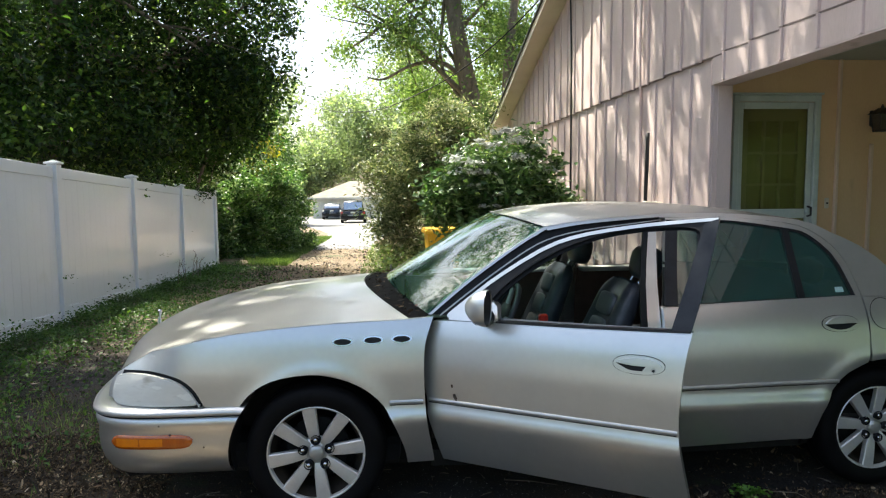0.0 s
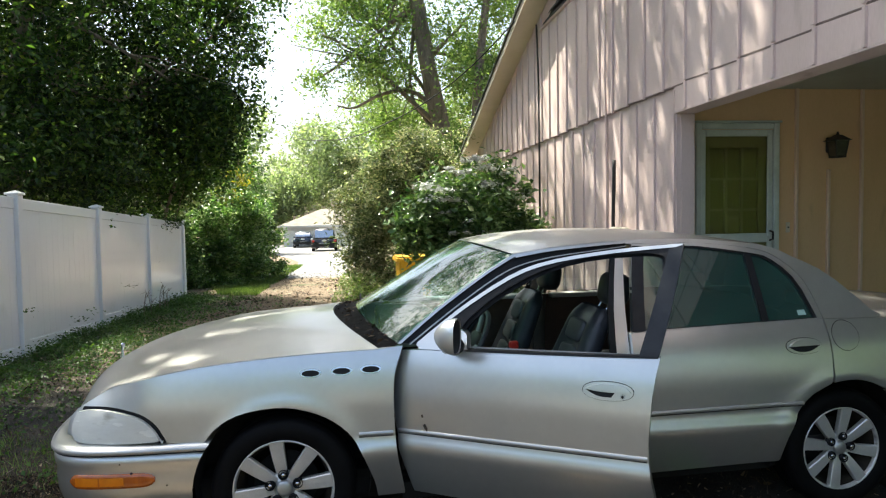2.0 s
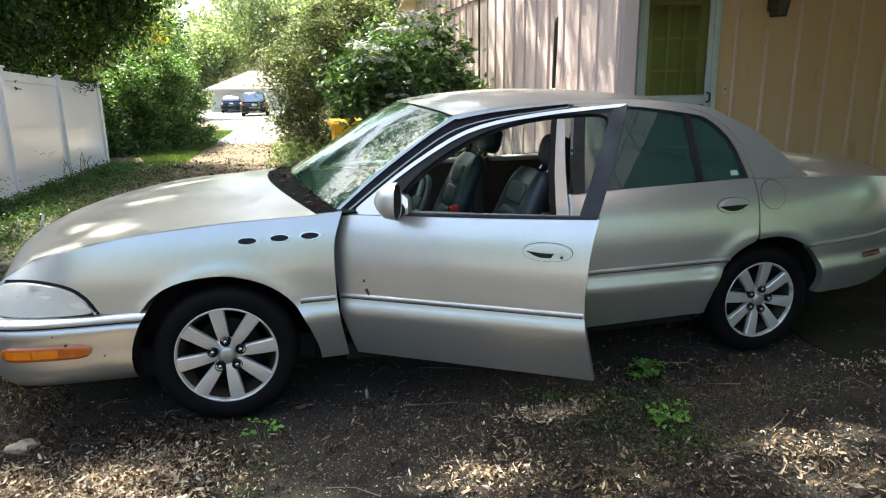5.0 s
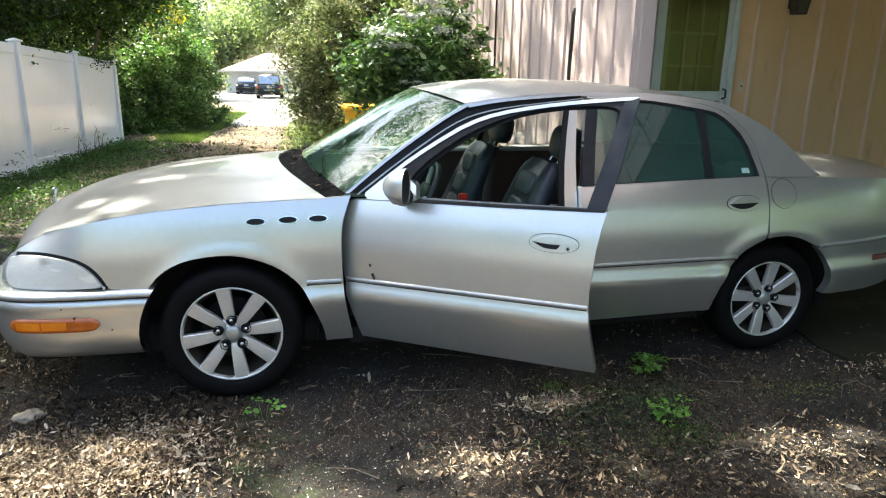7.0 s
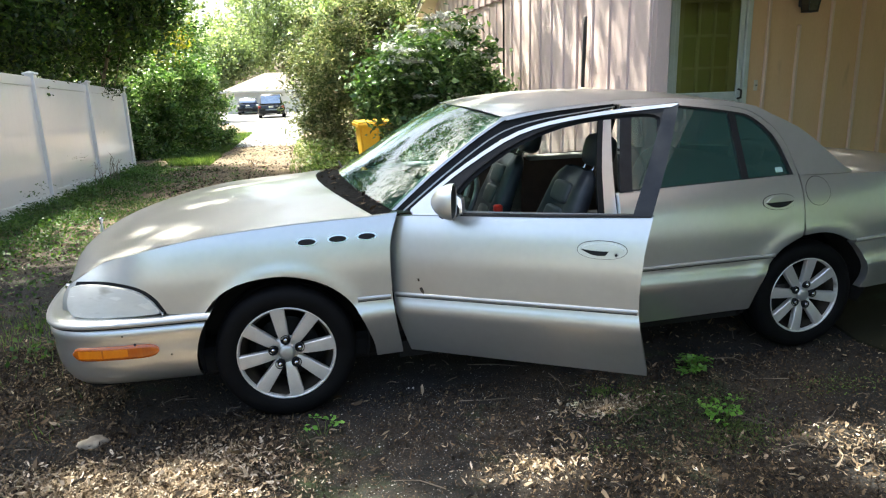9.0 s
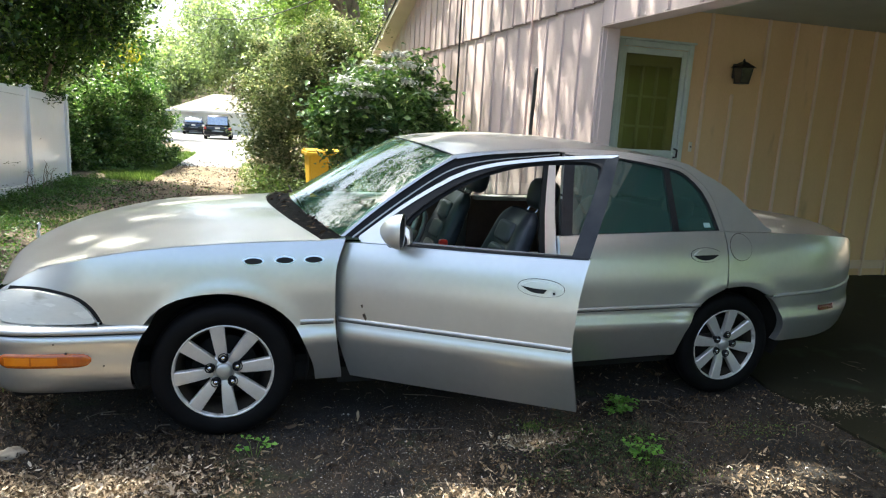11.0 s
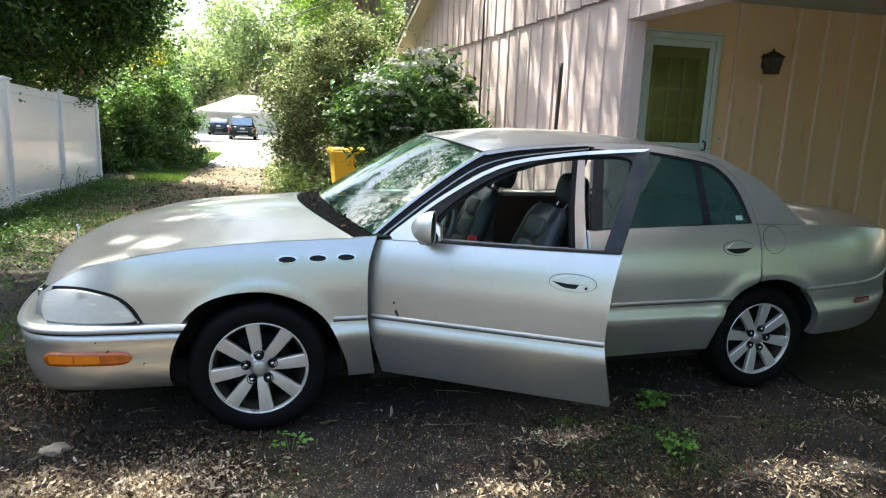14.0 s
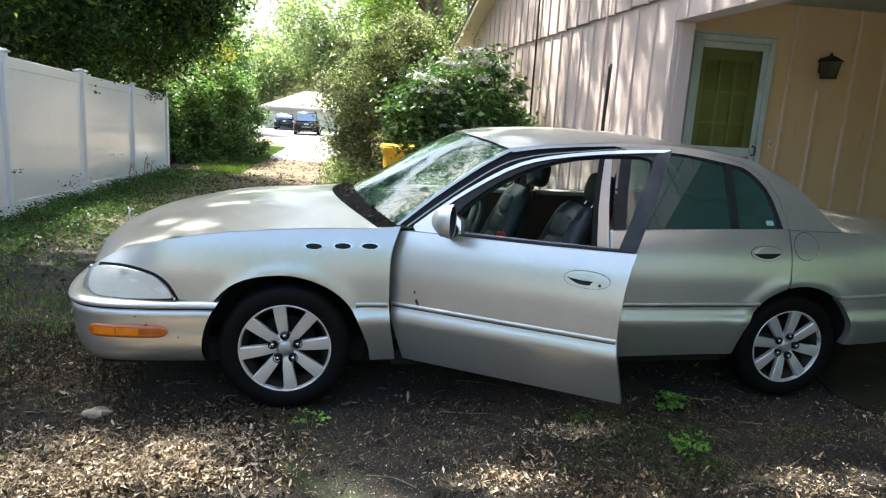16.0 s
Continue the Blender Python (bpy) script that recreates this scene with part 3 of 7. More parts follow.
# almost black olive all over, with slightly paler green patches
SLAB = surface("dark_olive_concrete", (0.016, 0.016, 0.009), (0.034, 0.033, 0.020), rough=0.75, spec=0.15, scale=1.4, fine=70, bump=0.2, depth=0.003, dirt=((0.05, 0.066, 0.045), 2.2, 0.60), world_space=True)


def build_slab():
    edge = [(3.30 + 0.05 * noise.noise((k * 0.9, 2, 5)), -0.9 + k * 0.25) for k in range(16)]
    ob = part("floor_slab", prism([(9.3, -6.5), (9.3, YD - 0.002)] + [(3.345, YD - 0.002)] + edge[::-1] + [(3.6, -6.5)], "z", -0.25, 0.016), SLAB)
    tagged(ob, "dark olive concrete carport floor", "floor", kind="structure")


build_slab()
GREENDOOR = surface("olive_door_paint", (0.40, 0.385, 0.17), (0.50, 0.475, 0.22), rough=0.5, scale=3)
CURTAIN = surface("olive_cloth", (0.29, 0.275, 0.09), (0.38, 0.36, 0.13), rough=0.9, scale=5, stretch=(6, 1, 0.3))
CONC = surface("concrete", (0.28, 0.27, 0.25), (0.42, 0.41, 0.38), rough=0.9, scale=3)
build_door()

# ---- fence ----
FX = -3.78


def raked(bm, y0):
    """Lean a fence piece along the falling ground."""
    for v in bm.verts:
        v.co.z -= FALL * (v.co.y - y0)
    return bm


FALL = 0.0495


def build_fence():
    f = thing("vinyl_fence", "white vinyl privacy fence with capped posts", "fence", kind="structure")
    ys = [13.1 - 2.5 * k for k in range(8)]
    for i, y in enumerate(ys):
        zt = 1.56 + FALL * (13.1 - y)
        p = part("post", box(FX - 0.065, FX + 0.065, y - 0.065, y + 0.065, ground_z(FX, y) - 0.15, zt, 0.008), VINYL, f)
        cap = bmesh.new()
        box(FX - 0.085, FX + 0.085, y - 0.085, y + 0.085, zt, zt + 0.03, 0.006, cap)
        bmesh.ops.create_cone(cap, cap_ends=True, segments=4, radius1=0.108, radius2=0.01, depth=0.028, matrix=pose(FX, y, zt + 0.044, 0, 0, 45))
        part("cap", cap, VINYL, p)
        if i:
            y0, y1 = y + 0.066, ys[i - 1] - 0.066
            zlo, zhi = ground_z(FX, y) + 0.03, zt - 0.03
            part("bottom_rail", raked(box(FX - 0.025, FX + 0.025, y0, y1, zlo, zlo + 0.17, 0.006), y), VINYL, f)
            part("top_rail", raked(box(FX - 0.022, FX + 0.022, y0, y1, zhi - 0.14, zhi, 0.006), y), VINYL, f)
            k = 14
            for j in range(k):
                a = y0 + (y1 - y0) * j / k
                part("picket", raked(box(FX - 0.010, FX + 0.010, a + 0.0006, a + (y1 - y0) / k - 0.0006, zlo + 0.165, zhi - 0.13), y), VINYL, f)


build_fence()

# ---- garage, far cars come later ----
def build_garage():
    g = thing("garage", "low white garage with a tan hip roof", "garage")
    zb = ground_z(-3, 62) - 0.1
    part("wall", box(-7.0, 2.5, 62, 68, zb, 0.85), WHITE, g)
    for k in range(3):
        x = -6.4 + k * 3.0
        d = part("garage_door", box(x, x + 2.5, 61.95, 62.0, zb + 0.1, 0.55, 0.01), WHITE, g)
        for j in range(4):
            part("panel", box(x + 0.05, x + 2.45, 61.92, 61.949, zb + 0.14 + j * 0.39, zb + 0.49 + j * 0.39, 0.01), WHITE, d)
    bm = bmesh.new()
    e = [bm.verts.new(p) for p in ((-7.5, 61.5, 0.85), (3.0, 61.5, 0.85), (3.0, 68.5, 0.85), (-7.5, 68.5, 0.85))]
    a, b = bm.verts.new((-3.6, 65, 2.45)), bm.verts.new((-1.0, 65, 2.45))
    for q in ((e[0], e[1], b, a), (e[1], e[2], b), (e[2], e[3], a, b), (e[3], e[0], a), (e[3], e[2], e[1], e[0])):
        bm.faces.new(q)
    part("roof", bm, SHINGLE_TAN, g, "tan shingled hip roof")
    part("fascia", box(-7.5, 3.0, 61.46, 61.499, 0.72, 0.87), WHITE, g)


build_garage()

# ---- trees and shrubs ----
def build_plants():
    # big dark tree over the fence, spreading over the drive
    # dense high rear blob added to shade the crown; gaps cut for sunny strips
    tree("maple_tree", "large dense dark-green tree overhanging the white fence", "tree", (-6.6, 11, -0.2),
         [(-6.6, 11, -0.3), (-6.5, 11, 2), (-6.2, 11.2, 5), (-6.0, 11, 9)], 0.34, 0.12,
         [((-6.4, 12.5, 4.6), (2.3, 3.2, 2.6), 5), ((-4.6, 13.5, 5.2), (2.3, 2.8, 2.4), 3.4), ((-7.5, 9, 4.2), (2.6, 2.5, 2.2), 3),
          ((-5.6, 11.5, 3.0), (1.6, 2.2, 1.3), 3), ((-7.0, 6.5, 4.6), (2.0, 2.6, 2.0), 2.5), ((-3.9, 13.6, 3.7), (1.3, 1.4, 1.3), 1.7),
          ((-6.5, 8.0, 2.7), (1.7, 2.2, 0.9), 2), ((-6.9, 12, 8.0), (2.6, 3.2, 1.8), 3), ((-3.9, 13.2, 7.9), (1.7, 2.2, 1.0), 0.45), ((-3.1, 12.6, 5.6), (1.4, 1.7, 1.4), 1.5), ((-2.2, 13.0, 6.6), (0.9, 1.1, 0.6), 0.35), ((-2.9, 12.8, 4.1), (1.0, 1.3, 1.0), 1.3), ((-5.6, 15.0, 2.6), (1.3, 1.3, 1.5), 1.5), ((-7.6, 14.8, 9.0), (3.0, 2.8, 2.0), 4.5), ((-5.6, 14.0, 8.2), (1.8, 2.0, 1.4), 2.0)],
         135000, 0.125, LEAF_DARK, 11, 0.30, per=110,
         gaps=((-2.6, 12.7, 0.75, 0.30), (-3.2, 12.1, 0.5, 0.22), (-2.5, 18.5, 0.7, 1.6), (-2.8, 15.4, 0.5, 0.6), (-1.0, 13.4, 0.8, 0.4), (-0.9, 17.5, 0.8, 1.0)))
    for k, (x, y, h, r) in enumerate(((-11.5, 7, 9, 3.6), (-12, 14, 10, 4.0), (-13.5, 22, 10, 3.6), (-10.5, 1.0, 9, 3.4))):
        rng = np.random.default_rng(260 + k)
        bl = [((x + rng.uniform(-.6, .6) * r, y + rng.uniform(-.6, .6) * r, h * rng.uniform(0.22, 0.95)), (r * 0.6, r * 0.6, h * 0.2), 1) for _ in range(9)]
        tree("background_tree", "dense dark tree beyond the fence", "tree", (x, y, -0.2), [(x, y, -0.4), (x, y, h * 0.4), (x + 0.2, y, h * 0.8)], 0.28, 0.1, bl, 12000, 0.24, LEAF_DARK, 270 + k, 0.4, group="trees beyond the fence")
    # unseen canopy added overhead; blobs and gaps set to shape the dappled shade
    over_track = [((-0.96, 1.78, 9.3), (1.8, 1.8, 0.8), 1.7), ((1.34, 1.38, 9.3), (1.7, 2.0, 0.7), 2.3), ((0.64, 3.08, 9.5), (1.9, 0.9, 0.6), 2.2),
        ((-0.3, 3.65, 9.5), (1.3, 0.5, 0.5), 1.5), ((-1.9, 3.9, 9.5), (0.9, 0.5, 0.5), 0.8), ((0.4, 2.6, 9.5), (1.3, 1.0, 0.5), 1.6)]
    over_hood = [((-3.96, 5.48, 9.2), (1.8, 1.7, 0.9), 1.0), ((-1.76, 4.58, 9.0), (1.8, 2.0, 0.9), 2.3), ((-6.06, 5.08, 9.5), (2.2, 2.2, 1.2), 1.6),
        ((1.34, 4.38, 9.6), (1.5, 1.7, 0.7), 2.2), ((-3.06, 4.28, 9.2), (0.9, 0.9, 0.5), 1.2), ((-5.2, 5.6, 9.3), (1.2, 1.6, 0.6), 2.4), ((-4.6, 4.5, 9.3), (1.0, 0.9, 0.5), 2.0)]
    over_roof = [((0.44, 6.98, 9.4), (1.9, 2.1, 0.8), 3.0), ((1.64, 10.18, 9.8), (2.0, 2.2, 0.8), 2.4), ((1.44, 12.78, 10.4), (1.6, 1.6, 0.7), 1.2),
        ((-5.36, 7.78, 9.4), (1.8, 2.0, 0.7), 2.6), ((-2.0, 10.0, 9.3), (1.6, 1.6, 0.6), 1.5), ((-1.6, 13.5, 9.8), (1.6, 1.8, 0.7), 1.4),
        ((-3.6, 8.0, 9.6), (1.0, 1.0, 0.5), 0.6)]
    tree("oak_tree", "unseen tall oak canopy added to dapple the drive with shade", "tree", (-7.5, 3.5, 0),
         [(-7.5, 3.5, -0.3), (-7.2, 3.6, 4), (-6.0, 4.0, 8), (-4.8, 4.5, 11)], 0.38, 0.14,
         over_track + over_hood + over_roof,
         48000, 0.16, LEAF_MID, 12, 0.26, limb_r=0.07,
         gaps=((-0.64, -0.50, 0.34, 0.17), (-0.41, -0.30, 0.24, 0.10), (-0.22, -0.62, 0.20, 0.10), (-1.0, -0.32, 0.26, 0.08), (-0.95, 0.0, 0.09, 0.06), (-1.06, -0.58, 0.28, 0.12), (1.03, -0.70, 0.19, 0.10), (1.52, -0.29, 0.20, 0.085), (1.78, -0.17, 0.13, 0.055),
               (2.37, -0.82, 0.30, 0.15), (2.40, -1.08, 0.26, 0.10), (2.72, -0.80, 0.18, 0.09), (0.43, -0.84, 0.16, 0.07), (3.5, -0.20, 0.16, 0.08), (-2.5, 4.1, 0.30, 0.10), (-2.7, 5.6, 0.35, 0.16), (-2.2, 3.7, 0.18, 0.07), (-2.4, 3.1, 0.14, 0.06),
               (-0.14, -0.19, 0.13, 0.07), (0.0, 0.25, 0.14, 0.05), (-0.38, 0.0, 0.10, 0.10), (0.1, 0.7, 0.35, 0.08), (2.0, 0.28, 0.30, 0.16), (1.65, 0.1, 0.16, 0.12)))
    tree("young_maple", "young maple with sunlit leaves at the fence end", "tree", (-4.6, 14.3, -0.3), [(-4.6, 14.3, -0.4), (-4.5, 14.2, 1.4), (-4.0, 14.0, 2.8)], 0.07, 0.03,
         [((-3.7, 13.9, 2.9), (1.1, 1.0, 0.6), 2), ((-4.6, 14.6, 2.5), (0.9, 0.9, 0.7), 1.5), ((-3.2, 14.6, 3.4), (0.8, 0.8, 0.5), 1)], 5200, 0.11, LEAF_MID, 15, 0.2)
    # yellow spray in the sun at the end of the tree
    tree("yellow_shrub", "sunlit yellow-green shrub beside the drive", "shrub", (-3.7, 17.2, -0.35), [(-3.7, 17.2, -0.4), (-3.6, 17.2, 1), (-3.4, 17.3, 2.2)], 0.05, 0.02,
         [((-3.3, 17.0, 2.6), (0.45, 0.5, 0.5), 1)], 420, 0.10, LEAF_YEL, 13, 0.14)
    hb = [((-4.6, 15.6, 0.6), (0.7, 0.8, 0.9), 2), ((-3.9, 16.6, 0.7), (0.85, 0.9, 1.1), 3), ((-3.3, 18.0, 0.9), (0.9, 1.2, 1.35), 4), ((-3.1, 20.0, 0.7), (0.95, 1.4, 1.3), 3)]
    for k, (c, r, w) in enumerate(hb):
        tree("hedge_shrub", "layered broad-leaved evergreen shrub beside the drive", "shrub", (c[0], c[1], ground_z(c[0], c[1])),
             [(c[0], c[1], -0.5), (c[0], c[1], 0.2), (c[0] + 0.1, c[1], 0.9)], 0.06, 0.02, [((c[0] + 0.25 * math.sin(k * 2.1 + q * 2.4) * r[0], c[1] + 0.2 * math.cos(q * 1.9) * r[1], c[2] + (q / 2.5 - 1) * r[2] * 0.95), (r[0] * (1.0 - 0.07 * q), r[1] * 0.9, r[2] * 0.09), 1.2 - 0.1 * q) for q in range(6)], 7000 + 1900 * w, 0.115, LEAF_HEDGE, 20 + k, 0.12, group="hedge along the drive", up=0.7)
    tree("tall_hedge_tree", "tall light-green tree behind the hedge", "tree", (-4.2, 22, -0.4), [(-4.2, 22, -0.6), (-4.1, 22, 2), (-4.0, 22, 4)], 0.12, 0.04,
         [((-4.2, 22, 2.6), (1.2, 1.4, 1.7), 2)], 3500, 0.13, LEAF_MID, 27, 0.2)
    # cedar by the house
    tree("cedar_shrub", "shaggy yellow-green cedar beside the house", "shrub", (1.4, 12.2, -0.25), [(1.4, 12.2, -0.4), (1.4, 12.2, 1.5), (1.5, 12.3, 3.4)], 0.12, 0.03,
         [((1.25, 12.2, 1.0), (1.2, 1.1, 1.3), 4), ((0.75, 12.0, 1.9), (0.75, 0.9, 1.1), 3), ((1.7, 12.4, 2.6), (0.9, 0.9, 1.0), 3), ((2.3, 11.5, 2.2), (0.7, 0.9, 1.1), 2.5), ((0.5, 12.0, 0.5), (0.45, 0.7, 0.8), 1)],
         56000, 0.10, LEAF_CEDAR, 31, 0.15, slim=0.34, up=0.8, shell=0.55, per=170)
    tree("viburnum_shrub", "glossy dark-green shrub with flat white flower heads", "shrub", (1.95, 6.2, -0.1), [(1.95, 6.2, -0.2), (1.95, 6.2, 0.5), (1.9, 6.2, 1.3)], 0.06, 0.02,
         [((1.85, 6.3, 1.45), (0.80, 0.70, 0.85), 4), ((2.35, 6.0, 1.3), (0.5, 0.6, 0.85), 2.5), ((1.45, 6.4, 1.50), (0.5, 0.5, 0.5), 1.6), ((2.2, 6.1, 0.5), (0.65, 0.6, 0.6), 2)],
         15500, 0.105, LEAF_RHODO, 33, 0.11, up=0.8, per=60)
    # tall trees behind the house
    tree("tall_tree", "tall leafy tree with a thick grey trunk behind the house", "tree", (3.9, 22, -0.5), [(3.9, 22, -0.6), (3.7, 22, 3.5), (3.2, 22, 6), (2.6, 22, 9.5), (2.3, 22, 13)], 0.46, 0.24,
         [((1.0, 22, 7.2), (1.6, 1.8, 1.0), 2), ((2.0, 23, 9.3), (2.4, 2.0, 1.4), 3), ((4.6, 22.5, 7.6), (1.6, 1.8, 1.6), 2.5), ((0.2, 23, 9.8), (1.8, 1.6, 1.0), 2), ((3.5, 24, 5.2), (2.0, 2.0, 1.4), 2.5),
          ((2.6, 22, 12), (3.4, 3.0, 2.2), 4), ((1.6, 24, 5.4), (1.4, 1.4, 1.0), 1.5), ((-0.9, 22.5, 8.4), (1.3, 1.4, 0.7), 0.7), ((-1.2, 22, 6.6), (0.8, 1.0, 0.4), 0.3)],
         32000, 0.15, LEAF_LIGHT, 41, 0.32, shell=0.2, limb_r=0.3,
         limb_lines=[([(3.25, 22, 5.6), (2.3, 22, 6.25), (1.2, 22, 6.1), (0.2, 22, 5.6), (-0.4, 22, 5.7)], 0.10), ([(3.6, 22, 4.4), (2.9, 22.3, 5.2), (2.3, 22.6, 6.4), (1.9, 22.8, 8.0)], 0.09), ([(2.9, 22, 7.4), (4.0, 22, 8.4), (5.0, 22.2, 9.6)], 0.10)])
    tree("tall_tree", "tall leafy tree with a forked trunk behind the house", "tree", (4.4, 19.5, -0.5), [(4.4, 19.5, -0.6), (4.35, 19.5, 3.5), (4.4, 19.5, 6), (4.9, 19.5, 10)], 0.26, 0.12,
         [((4.6, 20, 6.3), (1.3, 1.4, 1.2), 2), ((5.2, 20, 9), (1.6, 1.6, 1.4), 2), ((3.6, 20, 3.6), (1.0, 1.0, 1.0), 1.5)], 9000, 0.15, LEAF_LIGHT, 42, 0.28, shell=0.3)
    far = [(-9, 74, 9, 4.2), (-2.2, 78, 12.5, 5.0), (3, 74, 18, 5.5), (-15, 66, 12, 6), (9, 60, 12, 5.5), (-1.5, 46, 7, 3.2), (4, 40, 9, 3.6), (-9.5, 44, 9, 4.2), (-10, 32, 10, 4.5), (15, 50, 13, 6), (-22, 52, 13, 7), (22, 70, 14, 7), (-7, 84, 13, 6)]
    for k, (x, y, h, r) in enumerate(far):
        if k == 5:
            x = 3.4
        rng = np.random.default_rng(60 + k)
        g = ground_z(x, y)
        bl = [((x + rng.uniform(-.5, .5) * r, y + rng.uniform(-.5, .5) * r, g + h * rng.uniform(0.3, 0.95)), (r * 0.55, r * 0.55, h * 0.22), 1) for _ in range(8)]
        tree("far_tree", "distant leafy tree with haze painted into its pale leaves", "tree", (x, y, g), [(x, y, g - 0.3), (x, y, g + h * 0.4), (x + 0.2, y, g + h * 0.8)], 0.3, 0.1, bl, 9000, 0.42, LEAF_HAZE, 70 + k, 0.55,
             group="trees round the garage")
    # trees behind and beside the viewer, seen in reflections
    back = [(-11, -14, 7, 3.5), (-3, -24, 7, 4), (6, -25, 8, 4.5), (16, -18, 8, 4.5), (-15, -5, 8, 3.5), (1.5, -32, 9, 5), (-14, -25, 9, 5), (18, -30, 9, 5)]
    for k, (x, y, h, r) in enumerate(back):
        rng = np.random.default_rng(160 + k)
        bl = [((x + rng.uniform(-.6, .6) * r, y + rng.uniform(-.5, .5) * r, h * rng.uniform(0.3, 0.95)), (r * 0.5, r * 0.5, h * 0.2), 1) for _ in range(8)]
        tree("garden_tree", "leafy garden tree across the yard", "tree", (x, y, 0), [(x, y, -0.3), (x, y, h * 0.4), (x + 0.2, y, h * 0.8)], 0.25, 0.1, bl, 4200, 0.26, LEAF_MID, 170 + k, 0.4, group="garden trees")
    for k, (x, y, h, r) in enumerate(((12.6, -8.5, 6, 2.6), (12.2, -4.5, 6, 2.4), (12.4, -0.5, 6.5, 2.4), (12.3, 3.2, 6, 2.4), (13.5, -12.5, 7, 3.0))):
        rng = np.random.default_rng(360 + k)
        bl = [((x + rng.uniform(-.5, .5) * r, y + rng.uniform(-.8, .8) * r, h * rng.uniform(0.10, 0.9)), (r * 0.5, r * 0.6, h * 0.17), 1) for _ in range(10)]
        tree("garden_tree", "bushy sunlit tree beyond the open carport", "tree", (x, y, 0), [(x, y, -0.3), (x, y, h * 0.4), (x + 0.2, y, h * 0.8)], 0.18, 0.08, bl, 5200, 0.24, LEAF_LIGHT, 370 + k, 0.35, group="trees beyond the carport")


build_plants()

# ---- car ----
PAINT_DUSTY = surface("dusty_silver_paint", (0.40, 0.395, 0.375), (0.50, 0.495, 0.47), rough=0.42, metal=0.7, scale=2.5, fine=300, bump=0.03, depth=0.0005, coat=0.5, rvar=0.1)
PAINT = surface("silver_paint", (0.65, 0.665, 0.65), (0.73, 0.745, 0.725), rough=0.31, metal=0.82, scale=2.2, fine=30, bump=0, coat=0.6, rvar=0.05)
PAINT_EDGE = surface("dusty_silver_moulding", (0.46, 0.47, 0.46), (0.58, 0.59, 0.58), rough=0.38, metal=0.7, scale=6, bump=0)
CHROME = surface("chrome", (0.65, 0.66, 0.67), (0.78, 0.79, 0.80), rough=0.14, metal=1.0, scale=8, bump=0)
ALLOY = surface("cast_alloy", (0.66, 0.655, 0.63), (0.80, 0.795, 0.77), rough=0.34, metal=0.55, scale=7, fine=160, bump=0.05, depth=0.001, dirt=((0.22, 0.18, 0.14), 9, 0.60))
TRIM = surface("black_trim", (0.008, 0.009, 0.010), (0.020, 0.021, 0.024), rough=0.5, scale=9, spec=0.22)
APPLIQUE = surface("satin_black_pillar", (0.011, 0.013, 0.017), (0.026, 0.030, 0.036), rough=0.34, scale=12, fine=200, spec=0.3)
TYRE = surface("tyre_rubber", (0.0025, 0.0025, 0.003), (0.007, 0.007, 0.0075), rough=0.65, scale=8, fine=120, bump=0.2, spec=0.12)
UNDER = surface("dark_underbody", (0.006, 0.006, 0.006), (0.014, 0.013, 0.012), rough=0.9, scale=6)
LEATHER = surface("charcoal_leather", (0.030, 0.034, 0.041), (0.060, 0.066, 0.078), rough=0.36, scale=9, fine=220, bump=0.25, depth=0.002)
LEATHER_GREY = surface("grey_leather", (0.07, 0.075, 0.077), (0.12, 0.125, 0.125), rough=0.45, scale=9, fine=220, bump=0.25, depth=0.002)
CABIN = surface("cabin_plastic", (0.034, 0.029, 0.027), (0.060, 0.051, 0.047), rough=0.7, scale=6)
CABIN_GREY = surface("grey_cabin_panel", (0.20, 0.21, 0.21), (0.28, 0.29, 0.29), rough=0.6, scale=6)
CABIN_BROWN = surface("brown_cabin_panel", (0.13, 0.082, 0.064), (0.20, 0.125, 0.098), rough=0.6, scale=7)
# ledge colour made pale to stand for sun falling on it
LEDGE = surface("sunlit_window_ledge", (0.50, 0.52, 0.52), (0.62, 0.64, 0.63), rough=0.4, scale=6)
AMBER = surface("amber_lens", (0.38, 0.065, 0.002), (0.62, 0.145, 0.003), rough=0.14, scale=9, stretch=(2.0, 2.0, 0.3), bump=0.05, coat=1)
AMBER_BRIGHT = surface("amber_reflector", (0.72, 0.17, 0.003), (0.86, 0.27, 0.006), rough=0.18, scale=16, bump=0.05, coat=1)
REDLENS = surface("red_lens", (0.28, 0.015, 0.012), (0.42, 0.03, 0.025), rough=0.2, scale=14, coat=1)
DARKRED = surface("dull_red_reflector", (0.09, 0.008, 0.008), (0.17, 0.016, 0.015), rough=0.25, scale=14, coat=1)
REDPLASTIC = surface("red_plastic", (0.75, 0.03, 0.02), (0.85, 0.06, 0.04), rough=0.35, scale=20)
HAZE_LENS = surface("hazed_headlight_plastic", (0.72, 0.72, 0.66), (0.84, 0.84, 0.78), rough=0.26, metal=0.08, scale=5, fine=30, bump=0.05, coat=0.35, dirt=((0.42, 0.40, 0.32), 6, 0.60), stretch=(1, 1, 3))
GLASS_TINT = glass_mat("green_tinted_glass", (0.45, 0.80, 0.72), 0.16, dust_haze=0.12, ior=1.85)
GLASS_WS = glass_mat("windshield_glass", (0.50, 0.84, 0.76), 0.66, ior=1.9, dust_haze=0.05, rough=0.02)
BARREL = surface("shaded_brake_dust", (0.010, 0.009, 0.008), (0.05, 0.038, 0.026), rough=0.7, metal=0.3, scale=12)
COWL = surface("matt_black_cowl", (0.006, 0.006, 0.006), (0.018, 0.017, 0.016), rough=0.95, scale=20, spec=0.1, bump=0.6, depth=0.01)
